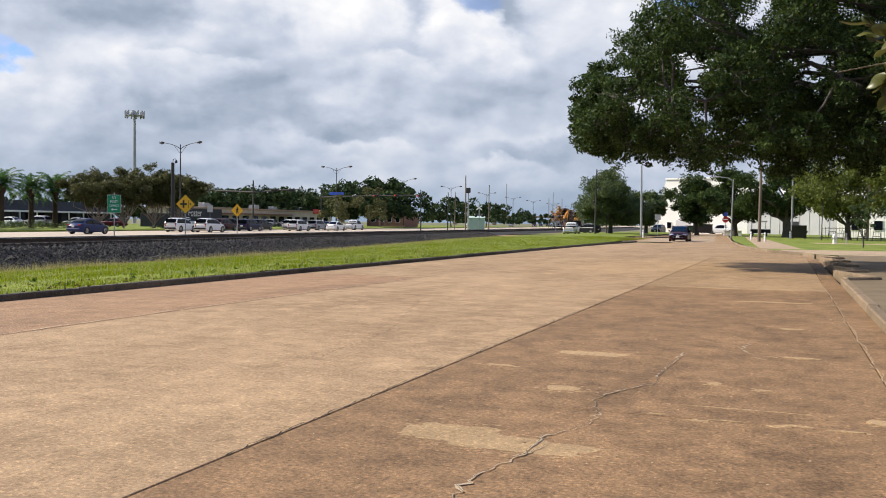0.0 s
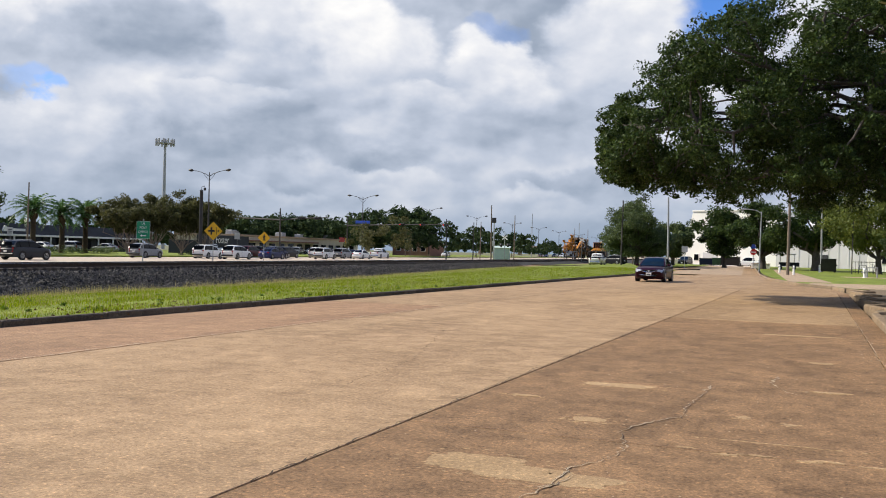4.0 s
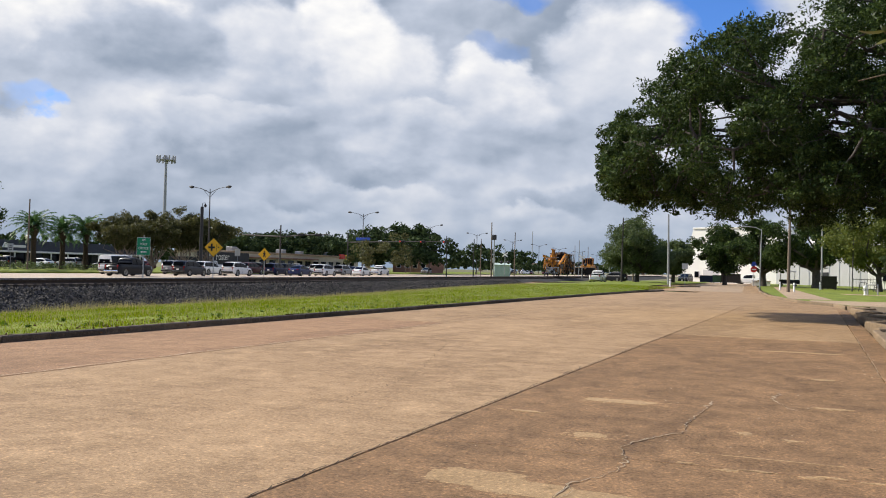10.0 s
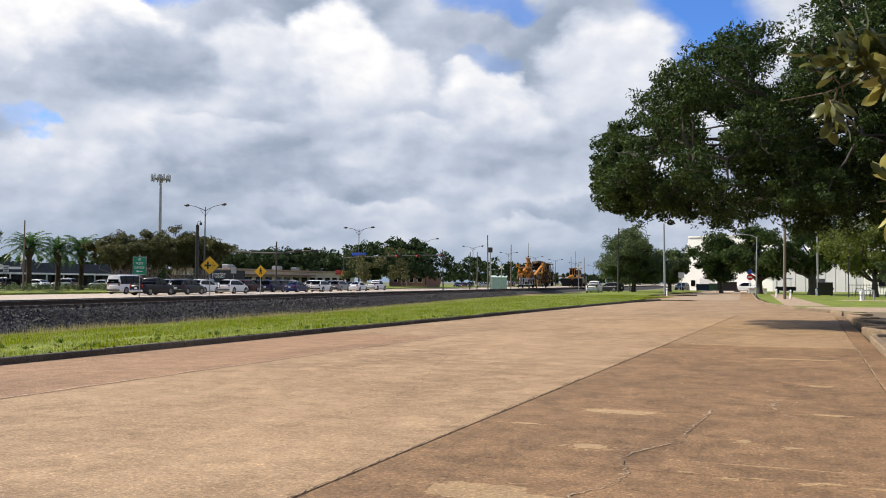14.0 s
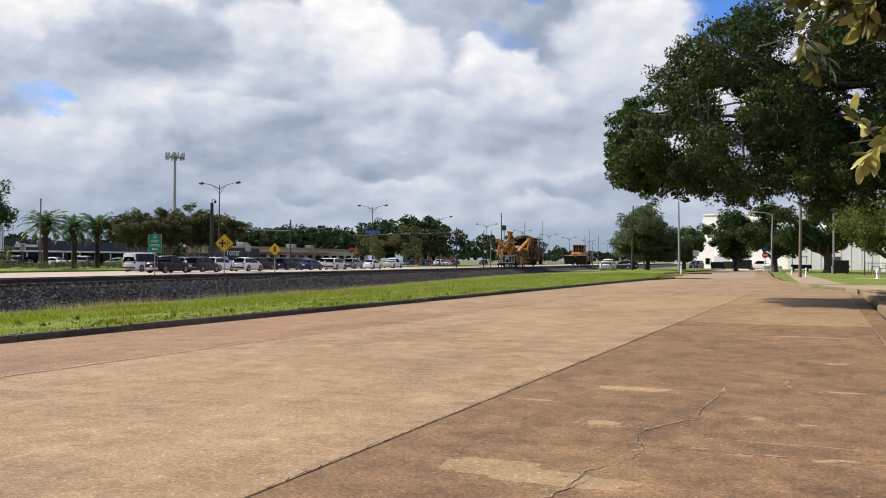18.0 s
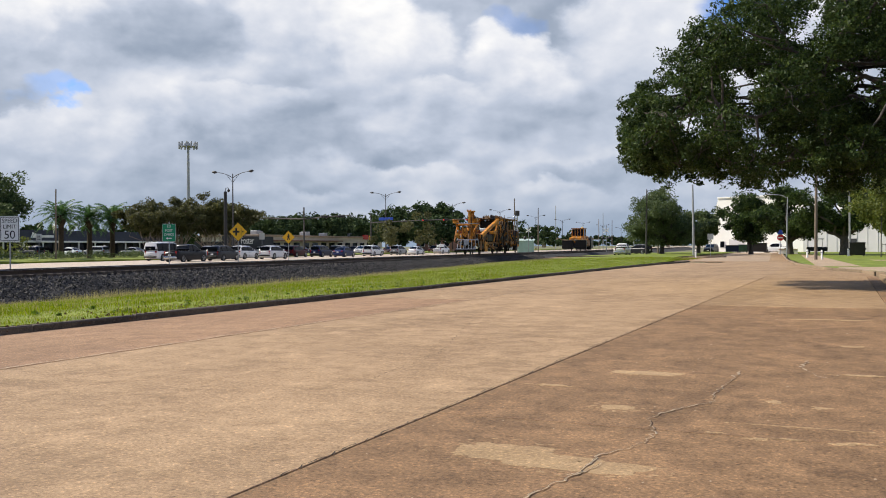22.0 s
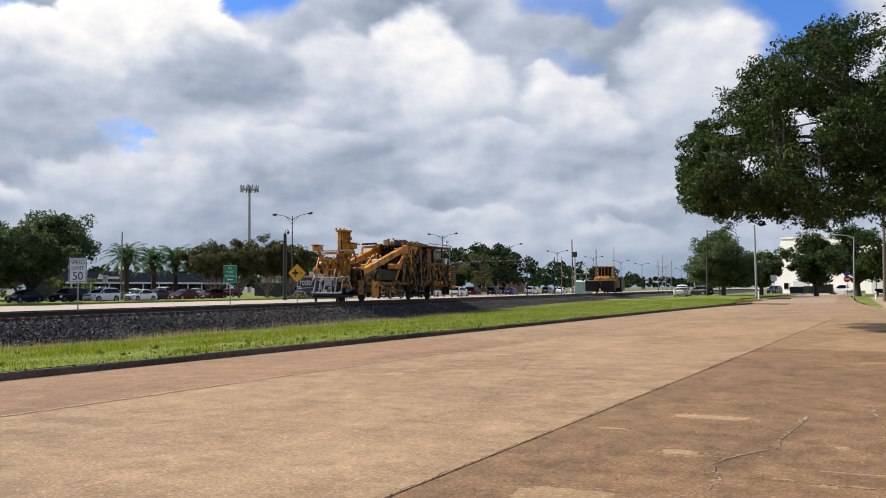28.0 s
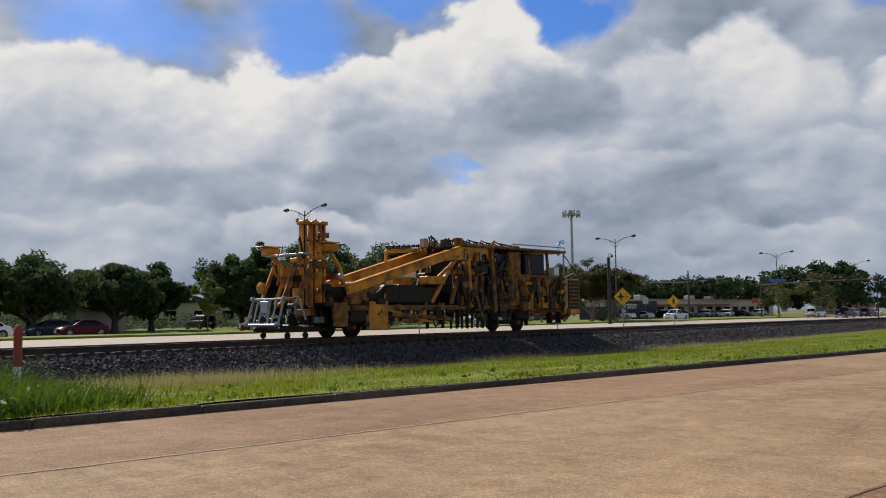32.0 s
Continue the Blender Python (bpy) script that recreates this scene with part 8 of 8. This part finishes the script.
# southbound traffic
SOUTH = []
for u, v30, kind, colour in [(76.0, 51.0, "suv", "white"), (76.0, 57.4, "sedan", "white"), (76.0, 65.6, "sedan", "red"), (79.6, 81.5, "sedan", "red"), (79.6, 49.6, "suv", "charcoal"), (83.0, 46.5, "sedan", "navy"), (79.6, 64.5, "sedan", "grey"), (76.0, 96, "suv", "red"), (76.0, 120, "sedan", "silver"), (76.0, -70, "suv", "silver"), (79.6, -130, "sedan", "white"), (76.0, 170, "pickup", "white")]:
    ob = car(kind, colour, tpose(u, v30, 0.0, 180), f"{colour} car driving south on the far carriageway", "truck" if kind == "pickup" else "car")
    SOUTH.append((ob, u, v30))


# ---- railway ties (the pieces of the track nearest the road) ----
for k in range(250):
    tie = new("tie", tie_mesh)
    tie.parent, tie.location = track, (0, 6 + 0.5 * k, 0)
g = Geo()
for k in range(420):
    v = 131 + 0.6 * k
    g.box((0, v, RAIL_Z - 0.262), (2.6, 0.23, 0.18))
tagged(part("far_ties", g, M_TIE, track), kind="stuff")


# ---- what moves ----
ARRIVE = {("a", 114.9): [(0, 75.0), (1, 85.3), (2, 93.9), (4, 106.6), (7, 113.7), (9, 114.9)],
          ("a", 87.8): [(0, 21.0), (2, 42.5), (4, 62.8), (7, 81.2), (8, 84.6), (9, 86.5), (11, 87.8)],
          ("c", 95.9): [(0, 47.0), (1, 60.0), (2, 71.6), (3, 81.9), (4, 89.6), (7, 95.6), (8, 95.9)],
          ("a", 81.3): [(0, 3.0), (4, 39.0), (7, 64.1), (8, 69.6), (9, 73.5), (11, 79.3), (13, 81.3)],
          ("c", 87.1): [(0, 12.0), (4, 51.0), (7, 75.5), (8, 80.6), (9, 83.2), (11, 86.2), (13, 87.1)]}


def motions():
    # the maroon sedan: seconds, x, y of its middle
    rows = [(0, -9.75, 90.9), (1, -9.65, 82.5), (2, -9.55, 74.2), (3, -9.4, 66.2), (4, -9.25, 56.8), (5, -9.1, 47.0), (6, -8.95, 36.8), (6.5, -8.9, 31.6), (7, -8.85, 26.6), (7.5, -8.82, 21.15), (8, -8.8, 15.5), (8.5, -8.75, 9.9), (9, -8.7, 4.2), (10, -8.7, -8), (12, -8.7, -32), (15, -8.7, -66), (16, -8.7, -74), (32, -8.7, -74.5)]
    walk(sedan, [(t, pose(x, y, 0, 0, 0, 180)) for t, x, y in rows])
    # the rail machines: seconds, place of the leading axle along the track
    rows = [(0, 179.5), (2, 171.5), (4, 163.5), (7, 154.0), (9, 148.4), (11, 140.6), (13, 132.4), (16, 118.5), (19, 103.8), (21, 92.8), (23, 81.4), (24, 75.4), (26.5, 59.6), (27, 56.0), (28, 49.5), (29, 42.9), (30, 36.1), (31, 29.5), (32, 22.65)]
    walk(tamper, [(t, tpose(TRACK, v, RAIL_Z)) for t, v in rows])
    rows = [(0, 200.0), (4, 196.5), (9, 183.5), (13, 171.0), (19, 153.5), (23, 138.8), (28, 119.0), (30, 110.2), (31, 107.0), (32, 102.5)]
    walk(regulator, [(t, tpose(TRACK, v, RAIL_Z)) for t, v in rows])
    # the queue draws up, waits and moves off one after another
    for ob, lane, v, start in MOVERS:
        rows = list(ARRIVE.get((lane, v), [(0, v)]))
        rows = [r for r in rows if r[0] < start - 1] + [(start - 0.5, v), (start, v)]
        x, speed, t = v, 0.0, start
        while t < 32:
            t = min(32.0, t + 0.5)
            speed = min(11.5, 1.5 * (t - start))
            x += 0.5 * speed
            rows.append((t, x))
        walk(ob, [(t, tpose(LANE[lane], p)) for t, p in rows])
    for ob, u, v in SOUTH:
        fast = 12.4 if v == 81.5 else 14.9
        walk(ob, [(t, tpose(u, v + fast * (30 - t), 0, 180)) for t in (0, 8, 16, 24, 32)])
    # wind in the near twigs
    rows = [(0, (0.098, 1.996, 1.863)), (2, (0.011, 1.975, 1.964)), (3, (0.055, 1.976, 1.944)), (4, (0.109, 1.968, 1.954)), (7, (0.172, 1.945, 2.007)), (8, (0.074, 1.974, 1.93)), (9, (0.086, 1.993, 1.893)), (10, (0.07, 1.977, 1.915)), (11, (-0.068, 1.947, 1.987)), (12, (-0.104, 1.927, 2.004)), (13, (-0.051, 1.949, 1.903)), (16, (-0.052, 1.956, 1.915)), (18, (-0.132, 1.929, 1.96)), (19, (-0.118, 1.948, 1.971)), (20, (-0.005, 1.952, 1.971)), (21, (0.102, 1.956, 1.97)), (22, (0.085, 1.966, 1.943)), (23, (-0.059, 1.982, 1.839)), (24, (-0.129, 1.969, 1.854)), (27, (0.0, 1.97, 1.9)), (32, (0.05, 1.97, 1.9))]
    walk(twig_a, [(t, pose(*p, 0, 4 * math.sin(t), 5 * math.sin(1.7 * t))) for t, p in rows])
    walk(twig_c, [(t, pose(p[0] + 0.22, p[1] + 0.12, p[2] + 0.1, 0, 3 * math.sin(t + 1), 4 * math.sin(1.3 * t))) for t, p in rows])
    rows = [(0, (0.272, 1.997, 1.718)), (4, (0.225, 1.985, 1.787)), (9, (0.253, 2.008, 1.687)), (10, (0.189, 2.0, 1.702)), (11, (0.086, 1.991, 1.727)), (12, (0.055, 1.976, 1.744)), (13, (0.12, 1.975, 1.69)), (16, (0.096, 1.988, 1.68)), (18, (0.033, 1.97, 1.749)), (19, (0.039, 1.987, 1.771)), (20, (0.097, 1.985, 1.779)), (22, (0.169, 1.998, 1.712)), (24, (0.117, 1.987, 1.724)), (28, (0.2, 1.99, 1.72)), (32, (0.2, 1.99, 1.72))]
    walk(twig_b, [(t, pose(*p, 0, 3 * math.sin(t), 6 * math.sin(1.9 * t))) for t, p in rows])


motions()
